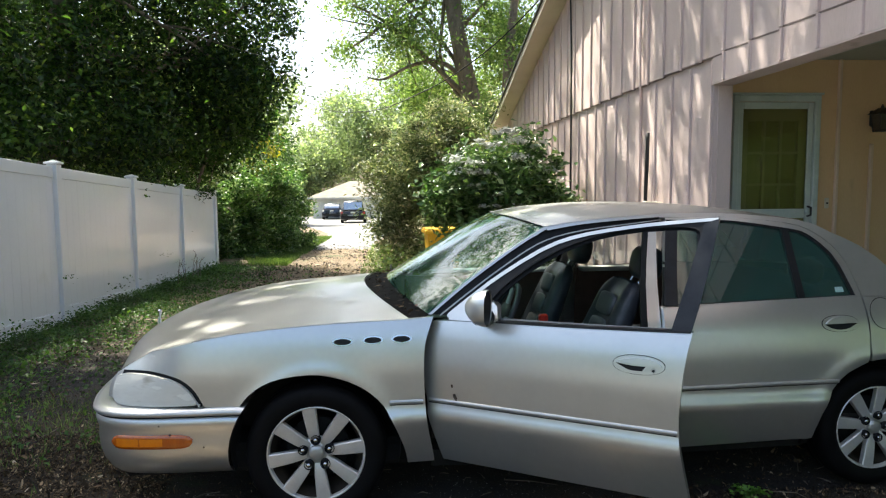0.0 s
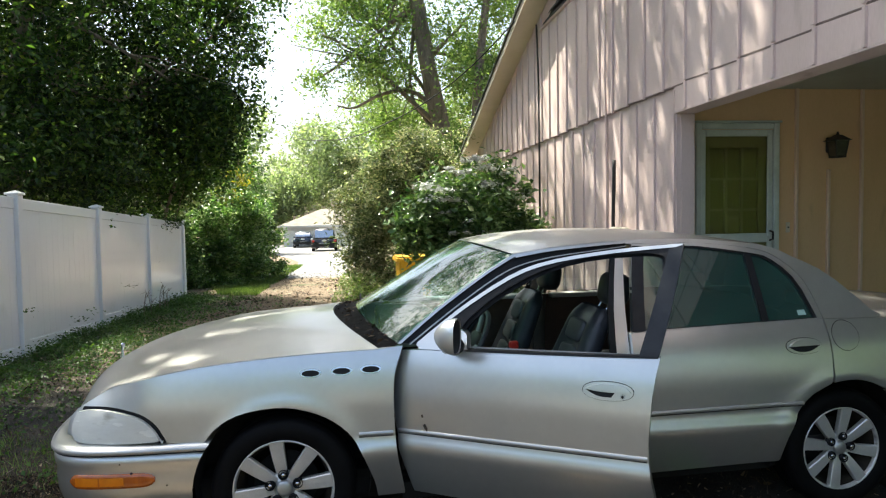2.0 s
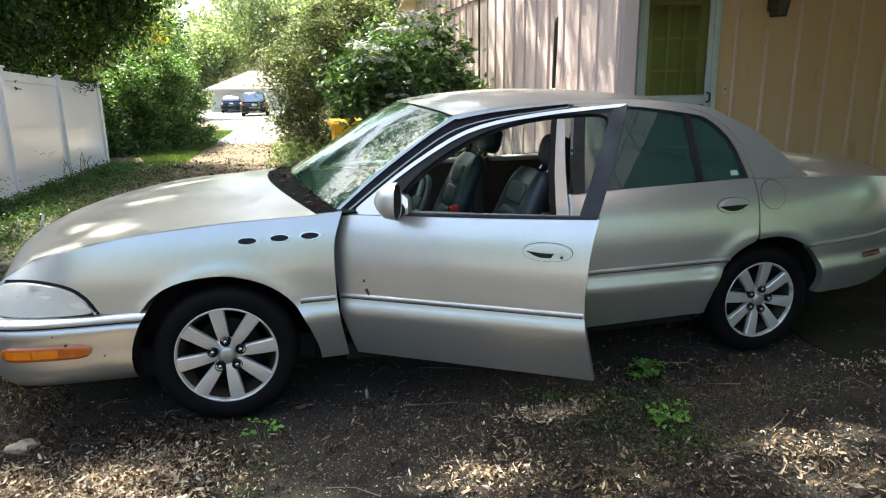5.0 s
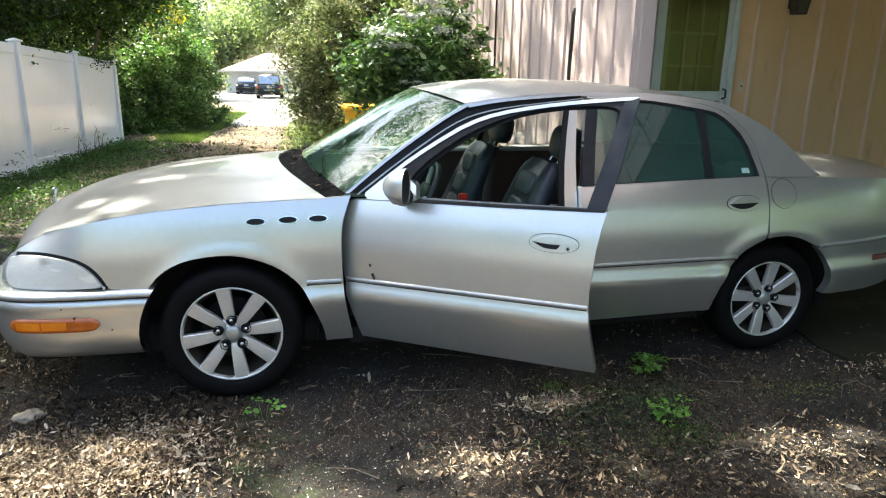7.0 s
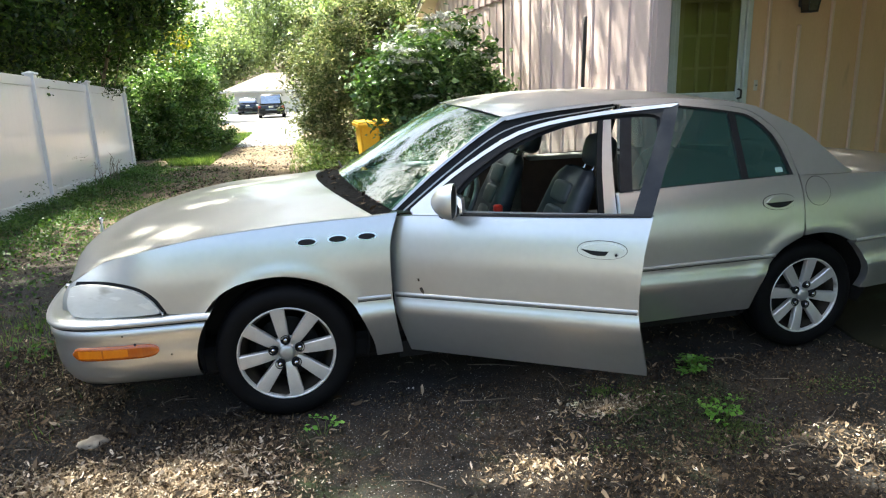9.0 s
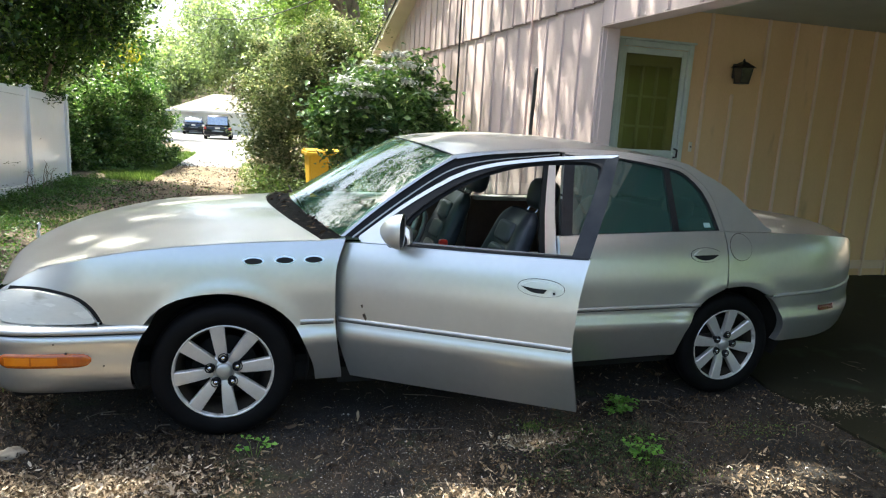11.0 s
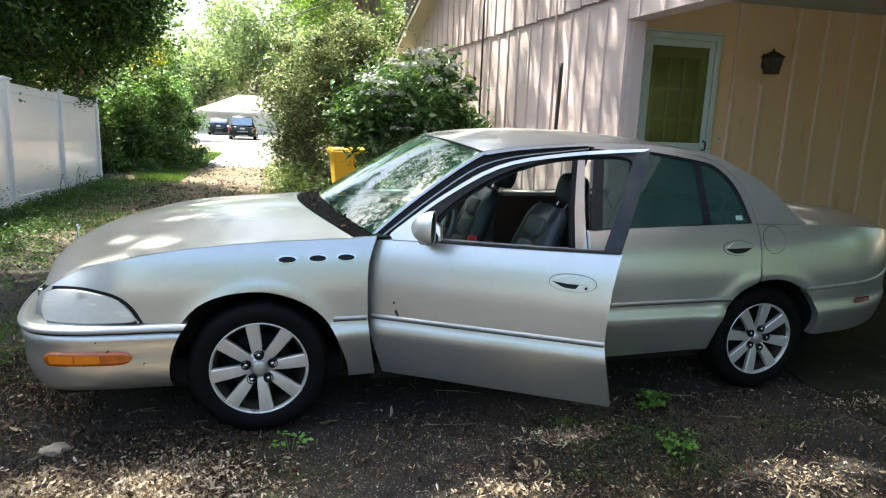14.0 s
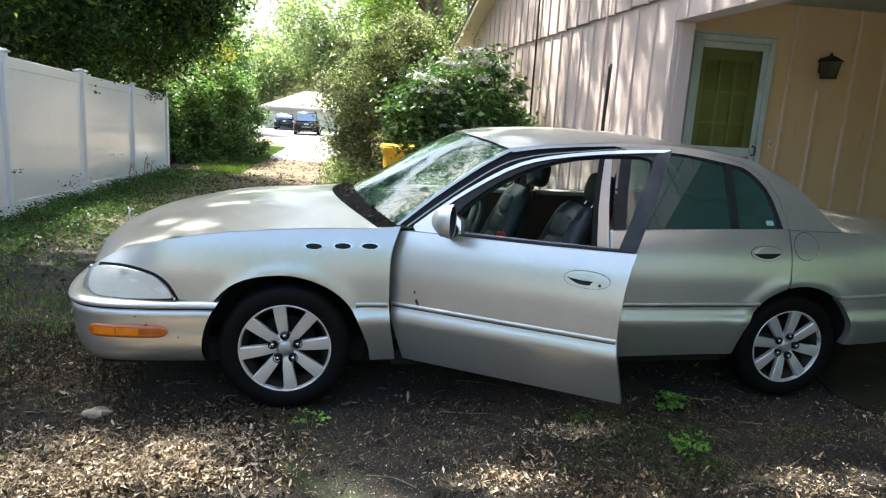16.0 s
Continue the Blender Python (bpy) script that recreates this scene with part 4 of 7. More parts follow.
STICKER = surface("faded_teal_sticker", (0.25, 0.40, 0.38), (0.36, 0.52, 0.49), rough=0.6, scale=30)
SCUFF = surface("scuff_mark", (0.03, 0.025, 0.02), (0.10, 0.08, 0.06), rough=0.9, scale=60)

VC = 0.945                       # centre line, in from the driver's side
BELT = ((0.20, 0.09), (0.30, 0.045), (0.40, 0.008), (0.47, -0.014), (0.50, -0.018), (0.525, -0.010), (0.55, 0.0), (0.60, 0.0), (0.75, 0.0), (0.88, 0.022), (0.96, 0.05), (1.0, 0.075))
BZ = np.arange(0.15, 1.25, 0.005)
raw = np.interp(BZ, [b[0] for b in BELT] + [1.3], [b[1] for b in BELT] + [0.231])
soft = np.array([np.average(raw, weights=np.exp(-((BZ - z) / 0.055) ** 2)) for z in BZ])
part_soft = np.clip((BZ - 0.58) / 0.06, 0, 1) * np.clip((1.02 - BZ) / 0.04, 0, 1)
BV = raw + (soft - raw) * part_soft       # rounded above the crease


def side_v(u, z):
    """How far the driver's side of the body lies in at a place along the car and a height."""
    v = float(np.interp(z, BZ, BV)) if z <= 1.0 else 0.075 + 0.52 * (z - 1.0)
    if u < -0.45:
        v += 0.38 * (-0.45 - u) ** 2
    if u < -0.6:
        k = min(1.0, (-0.6 - u) / 0.33)
        v += 2.1 * max(0.0, z - 0.6) ** 2 * k * k * (3 - 2 * k)
    if u < -0.85:
        v += 1.5 * (-0.85 - u) ** 2
    if u > 3.0:
        v += 0.16 * (u - 3.0) ** 2
    if u > 3.5:
        v += 0.46 * (u - 3.5) ** 2
    for hu in (0.0, 2.891):
        d = math.hypot(u - hu, z - 0.335)
        if z > 0.25:
            v -= 0.009 * math.exp(-((d - 0.40) / 0.035) ** 2)
    return v


def path(*curves, n=9):
    """One closed outline from smooth curves laid end to end."""
    out = []
    for c in curves:
        pts = spline([(p[0], 0, p[1]) for p in c], max(2, n if len(c) > 2 else 2))
        for p in pts:
            q = (p.x, p.z)
            if not out or math.hypot(q[0] - out[-1][0], q[1] - out[-1][1]) > 1e-4:
                out.append(q)
    if math.hypot(out[0][0] - out[-1][0], out[0][1] - out[-1][1]) < 1e-4:
        out.pop()
    return out


def panel(outline, fn=side_v, step=0.05, lip=0.03, lift=0.0, mirror=False, zstep=None):
    """A sheet-metal panel: the outline in side view, cut into a fine grid, laid on the body surface, with folded edges."""
    bm = bmesh.new()
    bm.faces.new([bm.verts.new((u, 0, z)) for u, z in outline])
    us, zs = [p[0] for p in outline], [p[1] for p in outline]
    zstep = zstep or step * 0.7
    for lo, hi, st, no in ((min(us), max(us), step, (1, 0, 0)), (min(zs), max(zs), zstep, (0, 0, 1))):
        k = lo + st * 0.61
        while k < hi - 0.003:
            bmesh.ops.bisect_plane(bm, geom=bm.verts[:] + bm.edges[:] + bm.faces[:], plane_co=Vector(no) * k, plane_no=no, dist=1e-5)
            k += st
    for v in bm.verts:
        v.co.y = fn(v.co.x, v.co.z) + lift
    rim = [e for e in bm.edges if e.is_boundary]
    if lip:
        r = bmesh.ops.extrude_edge_only(bm, edges=rim)
        for v in (g for g in r["geom"] if isinstance(g, bmesh.types.BMVert)):
            v.co.y += lip
        for e in rim:
            e.smooth = False
    if mirror:
        for v in bm.verts:
            v.co.y = 2 * VC - v.co.y
    bmesh.ops.recalc_face_normals(bm, faces=bm.faces[:])
    for f in bm.faces:
        f.smooth = True
    return bm


def sheet(rows, close=False, back=0.0):
    """A smooth surface through rows of points."""
    bm = bmesh.new()
    R = [[bm.verts.new(p) for p in r] for r in rows]
    for a, b in zip(R, R[1:]):
        n = len(a)
        for j in range(n if close else n - 1):
            bm.faces.new((a[j], a[(j + 1) % n], b[(j + 1) % n], b[j]))
    bmesh.ops.recalc_face_normals(bm, faces=bm.faces[:])
    for f in bm.faces:
        f.smooth = True
    return bm


def crowned(edge, centre, n=26, m=22, power=2.3, upower=2.0):
    """A surface crowned over the car's width: from its edge on the driver's side (u, v, z) to the centre line (u, z) and on to the far side."""
    E, C = spline(edge, n), spline([(c[0], VC, c[1]) for c in centre], n)
    rows = []
    for e, c in zip(E, C):
        half = []
        for j in range(m + 1):
            s = j / m
            half.append(Vector((e.x + (c.x - e.x) * (1 - (1 - s) ** upower), e.y + (VC - e.y) * s, e.z + (c.z - e.z) * (1 - (1 - s) ** power))))
        rows.append(half + [Vector((p.x, 2 * VC - p.y, p.z)) for p in half[-2::-1]])
    return sheet(rows)


def ring(outer, inner):
    """An outline with a hole, joined by a slit."""
    k = min(range(len(inner)), key=lambda i: math.hypot(inner[i][0] - outer[0][0], inner[i][1] - outer[0][1]))
    inn = inner[k:] + inner[:k]
    o0, i0 = outer[0], inn[0]
    return outer + [(o0[0] + 1e-4, o0[1])] + [(i0[0] + 1e-4, i0[1])] + inn[::-1]


def superblob(ru, rv, rz, e=0.5, nu=14, nv=10, bm=None, m=None):
    """A rounded block."""
    bm = bm or bmesh.new()

    def p(c):
        return math.copysign(abs(c) ** e, c)

    rows = []
    for i in range(nv + 1):
        a = -math.pi / 2 + math.pi * i / nv
        rows.append([Vector((ru * p(math.cos(a)) * p(math.cos(b)), rv * p(math.cos(a)) * p(math.sin(b)), rz * p(math.sin(a)))) for b in (math.tau * j / nu for j in range(nu))])
    R = [[bm.verts.new((m @ q) if m else q) for q in r] for r in rows[1:-1]]
    lo, hi = [bm.verts.new((m @ Vector(q)) if m else q) for q in ((0, 0, -rz), (0, 0, rz))]
    fs = []
    for a, b in zip(R, R[1:]):
        fs += [bm.faces.new((a[j], a[(j + 1) % nu], b[(j + 1) % nu], b[j])) for j in range(nu)]
    fs += [bm.faces.new((lo, R[0][(j + 1) % nu], R[0][j])) for j in range(nu)] + [bm.faces.new((hi, R[-1][j], R[-1][(j + 1) % nu])) for j in range(nu)]
    for f in fs:
        f.smooth = True
    return bm


def lathe(profile, seg=48, bm=None):
    """A round part turned about the axle (y): profile of (radius, y)."""
    bm = bm or bmesh.new()
    R = [[bm.verts.new((r * math.cos(a), y, r * math.sin(a))) for a in (math.tau * k / seg for k in range(seg))] for r, y in profile]
    for a, b in zip(R, R[1:]):
        for j in range(seg):
            bm.faces.new((a[j], b[j], b[(j + 1) % seg], a[(j + 1) % seg])).smooth = True
    bmesh.ops.recalc_face_normals(bm, faces=bm.faces[:])
    return bm


def oval(cu, cz, ru, rz, n=28, e=1.0):
    def p(c):
        return math.copysign(abs(c) ** e, c)
    return [(cu + ru * p(math.cos(math.tau * k / n)), cz + rz * p(math.sin(math.tau * k / n))) for k in range(n)]


def strip(u0, u1, zf, h, parent, mat, name="side_moulding", lift=0.012, n=24, mirror=False, fn=side_v):
    """A moulding along the body side."""
    rows = []
    for i in range(n + 1):
        u = u0 + (u1 - u0) * i / n
        z = zf(u)
        row = []
        for dz, o in ((-0.5, 0.2), (-0.40, -0.7), (0.0, -1.0), (0.40, -0.7), (0.5, 0.2)):
            zz = z + dz * h
            v = fn(u, z) + o * lift
            row.append((u, 2 * VC - v if mirror else v, zz))
        rows.append(row)
    return part(name, sheet(rows), mat, parent)


def build_wheel(car, u, v, flip, steer=0.0, turn=0.0, size=1.0):
    m = Matrix.Translation((u, v, 0.335 * size + 0.004 * (size < 1))) @ pose(0, 0, 0, 0, 0, steer + (180 if flip else 0)) @ pose(0, 0, 0, 0, turn, 0) @ Matrix.Scale(size, 4)
    w = part("wheel", lathe([(0.232, 0.026), (0.236, 0.016), (0.232, 0.009), (0.227, 0.009), (0.223, 0.014), (0.219, 0.030)]), ALLOY, car, "eight-spoke silver alloy wheel", at=m)
    part("tyre", lathe([(0.222, 0.03), (0.232, 0.012), (0.25, 0.002), (0.285, -0.004), (0.312, 0.004), (0.327, 0.022), (0.333, 0.045), (0.335, 0.075), (0.328, 0.078), (0.328, 0.086), (0.335, 0.089), (0.335, 0.145),
                        (0.328, 0.148), (0.328, 0.156), (0.335, 0.159), (0.333, 0.19), (0.32, 0.215), (0.28, 0.235), (0.23, 0.22)], 64), TYRE, w, "black tyre with a dusty sidewall")
    # disc and barrel coloured dark for shade behind the spokes, besides brake dust
    part("brake_disc", lathe([(0.02, 0.11), (0.15, 0.11), (0.152, 0.125), (0.02, 0.125)], 32), UNDER, w)
    part("barrel", lathe([(0.2195, 0.029), (0.213, 0.05), (0.198, 0.075), (0.19, 0.16), (0.205, 0.2)]), BARREL, w, "brake-dusted wheel barrel, darkened for shade between the spokes")
    sp = bmesh.new()
    prof = [(0.050, 0.0205, 0.034), (0.075, 0.0235, 0.027), (0.10, 0.0265, 0.023), (0.135, 0.0290, 0.019), (0.17, 0.0310, 0.016), (0.205, 0.0330, 0.014), (0.226, 0.0345, 0.013)]
    R = []
    for r, hw, y in prof:
        R.append([sp.verts.new((x, yy, r)) for x, yy in ((-hw, y + 0.030), (-hw, y + 0.005), (-hw * 0.86, y), (0, y - 0.001), (hw * 0.86, y), (hw, y + 0.005), (hw, y + 0.030))])
    for a, b in zip(R, R[1:]):
        for j in range(6):
            sp.faces.new((a[j], a[j + 1], b[j + 1], b[j]))
    sp.faces.new(R[0])
    sp.faces.new(R[-1][::-1])
    bmesh.ops.recalc_face_normals(sp, faces=sp.faces[:])
    me = mesh_of("spoke", sp, ALLOY)
    for k in range(8):
        s = new("spoke", me)
        s.parent = w
        s.matrix_basis = pose(0, 0, 0, 0, 45 * k + 5, 0)
    part("hub", lathe([(0.001, 0.022), (0.03, 0.020), (0.036, 0.026), (0.040, 0.036), (0.072, 0.040), (0.078, 0.06)], 32), ALLOY, w)
    part("centre_cap", lathe([(0.001, 0.013), (0.022, 0.014), (0.035, 0.018), (0.040, 0.030)], 28), PAINT_EDGE, w)
    nut = mesh_of("lug_nut", lathe([(0.001, 0.018), (0.011, 0.018), (0.013, 0.022), (0.014, 0.032), (0.0205, 0.032), (0.0215, 0.021), (0.0235, 0.021), (0.0245, 0.045)], 18), TRIM)
    for k in range(5):
        a = math.tau * k / 5 + 0.19
        s = new("lug_nut", nut)
        s.parent = w
        s.matrix_basis = Matrix.Translation((0.066 * math.sin(a), -0.004, 0.066 * math.cos(a)))
        part("nut_cap", lathe([(0.001, 0.0155), (0.0085, 0.016), (0.0105, 0.020)], 12), CHROME, s)
    return w


def build_seat(car, v, back=0.0):
    """Front seat: back along a leaning line, cushion, headrest on posts."""
    s = part("front_seat", superblob(0.27, 0.25, 0.08, 0.55, m=pose(1.23, v, 0.50, 0, -8, 0)), LEATHER, car, "charcoal leather front seat with grey inserts")
    rows = []
    for i in range(15):
        f = i / 14
        z = 0.52 + 0.55 * f
        u = 1.40 + 0.40 * (z - 0.60)
        w = 0.255 - 0.05 * f ** 2
        th = 0.075 - 0.025 * f
        if i in (0, 14):
            w, th = w * 0.75, th * 0.3
        elif i in (1, 13):
            w, th = w * 0.95, th * 0.8
        row = []
        for j in range(28):
            a = math.tau * j / 28
            c, sn = math.cos(a), math.sin(a)
            dv = w * math.copysign(abs(c) ** 0.55, c)
            du = th * math.copysign(abs(sn) ** 0.6, sn)
            if du < 0 and abs(dv) > w * 0.6:
                du -= 0.035 * (1 - 0.6 * f)
            row.append((u + du, v + dv, z))
        rows.append(row)
    b = part("backrest", sheet(rows, close=True), LEATHER, s)
    for k in range(3):
        z0 = 0.60 + 0.14 * k
        m = pose(1.40 + 0.40 * (z0 + 0.06 - 0.60) - 0.060, v, z0 + 0.06, 0, 22, 0)
        part("insert", superblob(0.022, 0.115, 0.064, 0.45, m=m), LEATHER_GREY, b, "grey leather insert")
    part("headrest", superblob(0.065, 0.135, 0.095, 0.62, 18, 12, m=pose(1.70, v, 1.16, 0, 12, 0)), LEATHER, s)
    for dv in (-0.06, 0.06):
        part("post", tube([(1.61, v + dv, 1.02), (1.66, v + dv, 1.10)], 0.006, 8), CHROME, s)
    for o in (s, *s.children_recursive):
        o.data.transform(Matrix.Translation((back, 0, 0)))
    return s


def build_door_skin(parent, m, mirror=False):
    """Front door in its own frame: along the door from the hinge, the body's section across it."""

    def fn(u, z):
        v = side_v(1.2, z) if z < 1.0 else 0.075 + 0.52 * (z - 1.0)
        return v

    sk = path([(-0.085, 0.945), (-0.112, 0.85), (-0.120, 0.765), (-0.112, 0.65), (-0.095, 0.545), (-0.070, 0.40), (-0.045, 0.248)], [(-0.045, 0.248), (1.112, 0.236)],
              [(1.112, 0.236), (1.090, 0.40), (1.066, 0.57), (1.071, 0.711), (1.084, 0.857), (1.108, 0.982)], [(1.108, 0.982), (0.6, 0.968), (-0.02, 0.950)], [(-0.02, 0.950), (-0.085, 0.945)])
    d = part("front_door", panel(sk, fn, 0.06, 0.05, mirror=mirror, zstep=0.02), PAINT, parent, "silver driver door standing open" if not mirror else "", at=m)
    y = (lambda v: 2 * VC - v) if mirror else (lambda v: v)
    out = [(-0.02, 0.978), (0.082, 1.068), (0.217, 1.178), (0.421, 1.311), (0.589, 1.372), (0.812, 1.413), (1.001, 1.436), (1.185, 1.452)]
    inn = [(0.205, 1.030), (0.238, 1.080), (0.330, 1.165), (0.468, 1.259), (0.630, 1.331), (0.80, 1.373), (0.99, 1.391), (1.070, 1.391), (1.097, 1.376), (1.096, 1.33)]
    o2 = [(p[0] + 0.011, p[1] - 0.014) for p in out[:-1]] + [(1.177, 1.438)]
    o3 = [(p[0] - 0.012, p[1] + 0.016) for p in inn[:-2]] + [(1.110, 1.390), (1.110, 1.33)]
    # silver outer band, black seals inside it
    part("window_frame", panel(path(out, [out[-1], o2[-1]], o2[::-1], n=18), fn, 0.07, 0.03, mirror=mirror), PAINT, d)
    part("window_seal", panel(path(o2, [o2[-1], (1.14, 1.40), (1.13, 1.33), o3[-1]], o3[::-1], n=18), fn, 0.07, 0.05, 0.006, mirror=mirror), TRIM, d, "black rubber window seal")
    part("inner_seal", panel(path(o3, [o3[-1], inn[-1]], inn[::-1], n=18), fn, 0.07, 0.02, 0.028, mirror=mirror), TRIM, d)
    part("frame_lining", panel(path(out, [out[-1], (1.12, 1.38)], inn[::-1], n=18), fn, 0.07, 0.0, 0.075, mirror=mirror), TRIM, d)
    part("pillar_cover", panel(path([(1.022, 0.985), (1.075, 1.2), (1.125, 1.425)], [(1.125, 1.425), (1.187, 1.448)], [(1.187, 1.448), (1.150, 1.2), (1.103, 0.986)]), fn, 0.05, 0.05, -0.004, mirror=mirror), APPLIQUE, d, "satin black pillar cover")
    part("belt_seal", panel(path([(0.24, 0.958), (0.66, 0.966), (1.10, 0.980)], [(1.10, 0.989), (0.66, 0.975), (0.24, 0.967)]), fn, 0.2, 0.03, -0.004, mirror=mirror), TRIM, d)
    sail = path([(0.0, 0.955), (0.12, 0.958), (0.25, 0.965)], [(0.25, 0.965), (0.235, 1.03)], [(0.215, 1.045), (0.13, 1.082)], [(0.085, 1.048), (-0.005, 0.972)])
    part("mirror_sail", panel(sail, fn, 0.08, 0.05, -0.004, mirror=mirror), PAINT, d)
    card = path([(-0.03, 0.94), (0.6, 0.955), (1.06, 0.97)], [(1.06, 0.97), (1.03, 0.60), (1.05, 0.32)], [(1.05, 0.32), (0.0, 0.32)], [(0.0, 0.32), (-0.06, 0.60), (-0.03, 0.94)])
    part("door_card", panel(card, fn, 0.15, 0.0, 0.085, mirror=mirror), CABIN_BROWN, d, "dark brown inner door trim")
    part("window_ledge", panel(path([(0.0, 0.958), (1.05, 0.975)], [(1.05, 0.983), (0.6, 0.974), (0.2, 0.970), (0.05, 0.966)]), fn, 0.15, 0.0, 0.06, mirror=mirror), CABIN_GREY, d)
    # moulding, handle
    strip(-0.088, 1.062, lambda u: 0.566, 0.022, d, PAINT_EDGE, lift=0.007, mirror=mirror, fn=fn)
    strip(-0.086, 1.060, lambda u: 0.5545, 0.005, d, TRIM, "moulding_groove", 0.005, 12, mirror, fn)
    hz, hc = 0.838, 0.90
    cup = part("handle_recess", panel(oval(hc, hz, 0.1085, 0.0405, 36, 0.9), fn, 0.02, 0.006, -0.003, mirror=mirror), TRIM, d)
    part("handle_bezel", panel(oval(hc, hz, 0.106, 0.0385, 36, 0.9), fn, 0.02, 0.004, -0.006, mirror=mirror), PAINT, cup)
    # black sheet standing for the shadow under the grip
    part("grip_gap", panel(path([(hc - 0.095, hz + 0.003), (hc - 0.03, hz - 0.004), (hc + 0.03, hz - 0.004)], [(hc + 0.03, hz - 0.004), (hc + 0.015, hz - 0.024)], [(hc + 0.015, hz - 0.024), (hc - 0.04, hz - 0.022), (hc - 0.095, hz + 0.003)]), fn, 0.03, 0.0, -0.008, mirror=mirror), TRIM, cup)
    part("grip", panel(path([(hc - 0.095, hz + 0.006), (hc - 0.05, hz + 0.026), (hc + 0.01, hz + 0.032), (hc + 0.07, hz + 0.024), (hc + 0.095, hz + 0.002)], [(hc + 0.095, hz + 0.002), (hc, hz + 0.002), (hc - 0.095, hz + 0.006)]), fn, 0.02, 0.014, -0.018, mirror=mirror), PAINT, cup)
    if not mirror:
        part("key_cylinder", panel(oval(hc + 0.062, hz - 0.018, 0.011, 0.011, 16), fn, 0.05, 0.004, -0.009), PAINT_EDGE, cup)
        part("keyhole", panel(oval(hc + 0.062, hz - 0.018, 0.006, 0.006, 12), fn, 0.05, 0.0, -0.0105), TRIM, cup)
    # mirror on its stalk
    mc = Vector((0.205, y(-0.085), 1.050))
    mm = Matrix.Translation(mc) @ pose(0, 0, 0, 0, 0, 8 if not mirror else -8)
    hs = bmesh.new()
    rows = []
    for i in range(13):
        f = i / 12
        r = math.sin(min(1.0, f * 1.02 + 0.03) * math.pi / 2) ** 0.55
        rows.append([mm @ Vector((-0.056 + 0.104 * f, 0.078 * r * math.copysign(abs(math.cos(a)) ** 0.75, math.cos(a)), 0.082 * r * math.copysign(abs(math.sin(a)) ** 0.75, math.sin(a)))) for a in (math.tau * k / 28 for k in range(28))])
    hs.free()
    mi = part("wing_mirror", sheet(rows, close=True), PAINT, d, "silver wing mirror housing")
    gl = bmesh.new()
    gl.faces.new([gl.verts.new(mm @ Vector((0.044, 0.071 * math.copysign(abs(math.cos(a)) ** 0.75, math.cos(a)), 0.073 * math.copysign(abs(math.sin(a)) ** 0.75, math.sin(a))))) for a in (math.tau * k / 28 for k in range(28))])
    part("mirror_glass", gl, TRIM if not mirror else CHROME, mi, "dark mirror glass")
    part("stalk", tube([mc + Vector((0, 0, -0.05)), (0.20, y(0.04), 0.985)], [0.03, 0.04], 12), TRIM, mi)
    return d


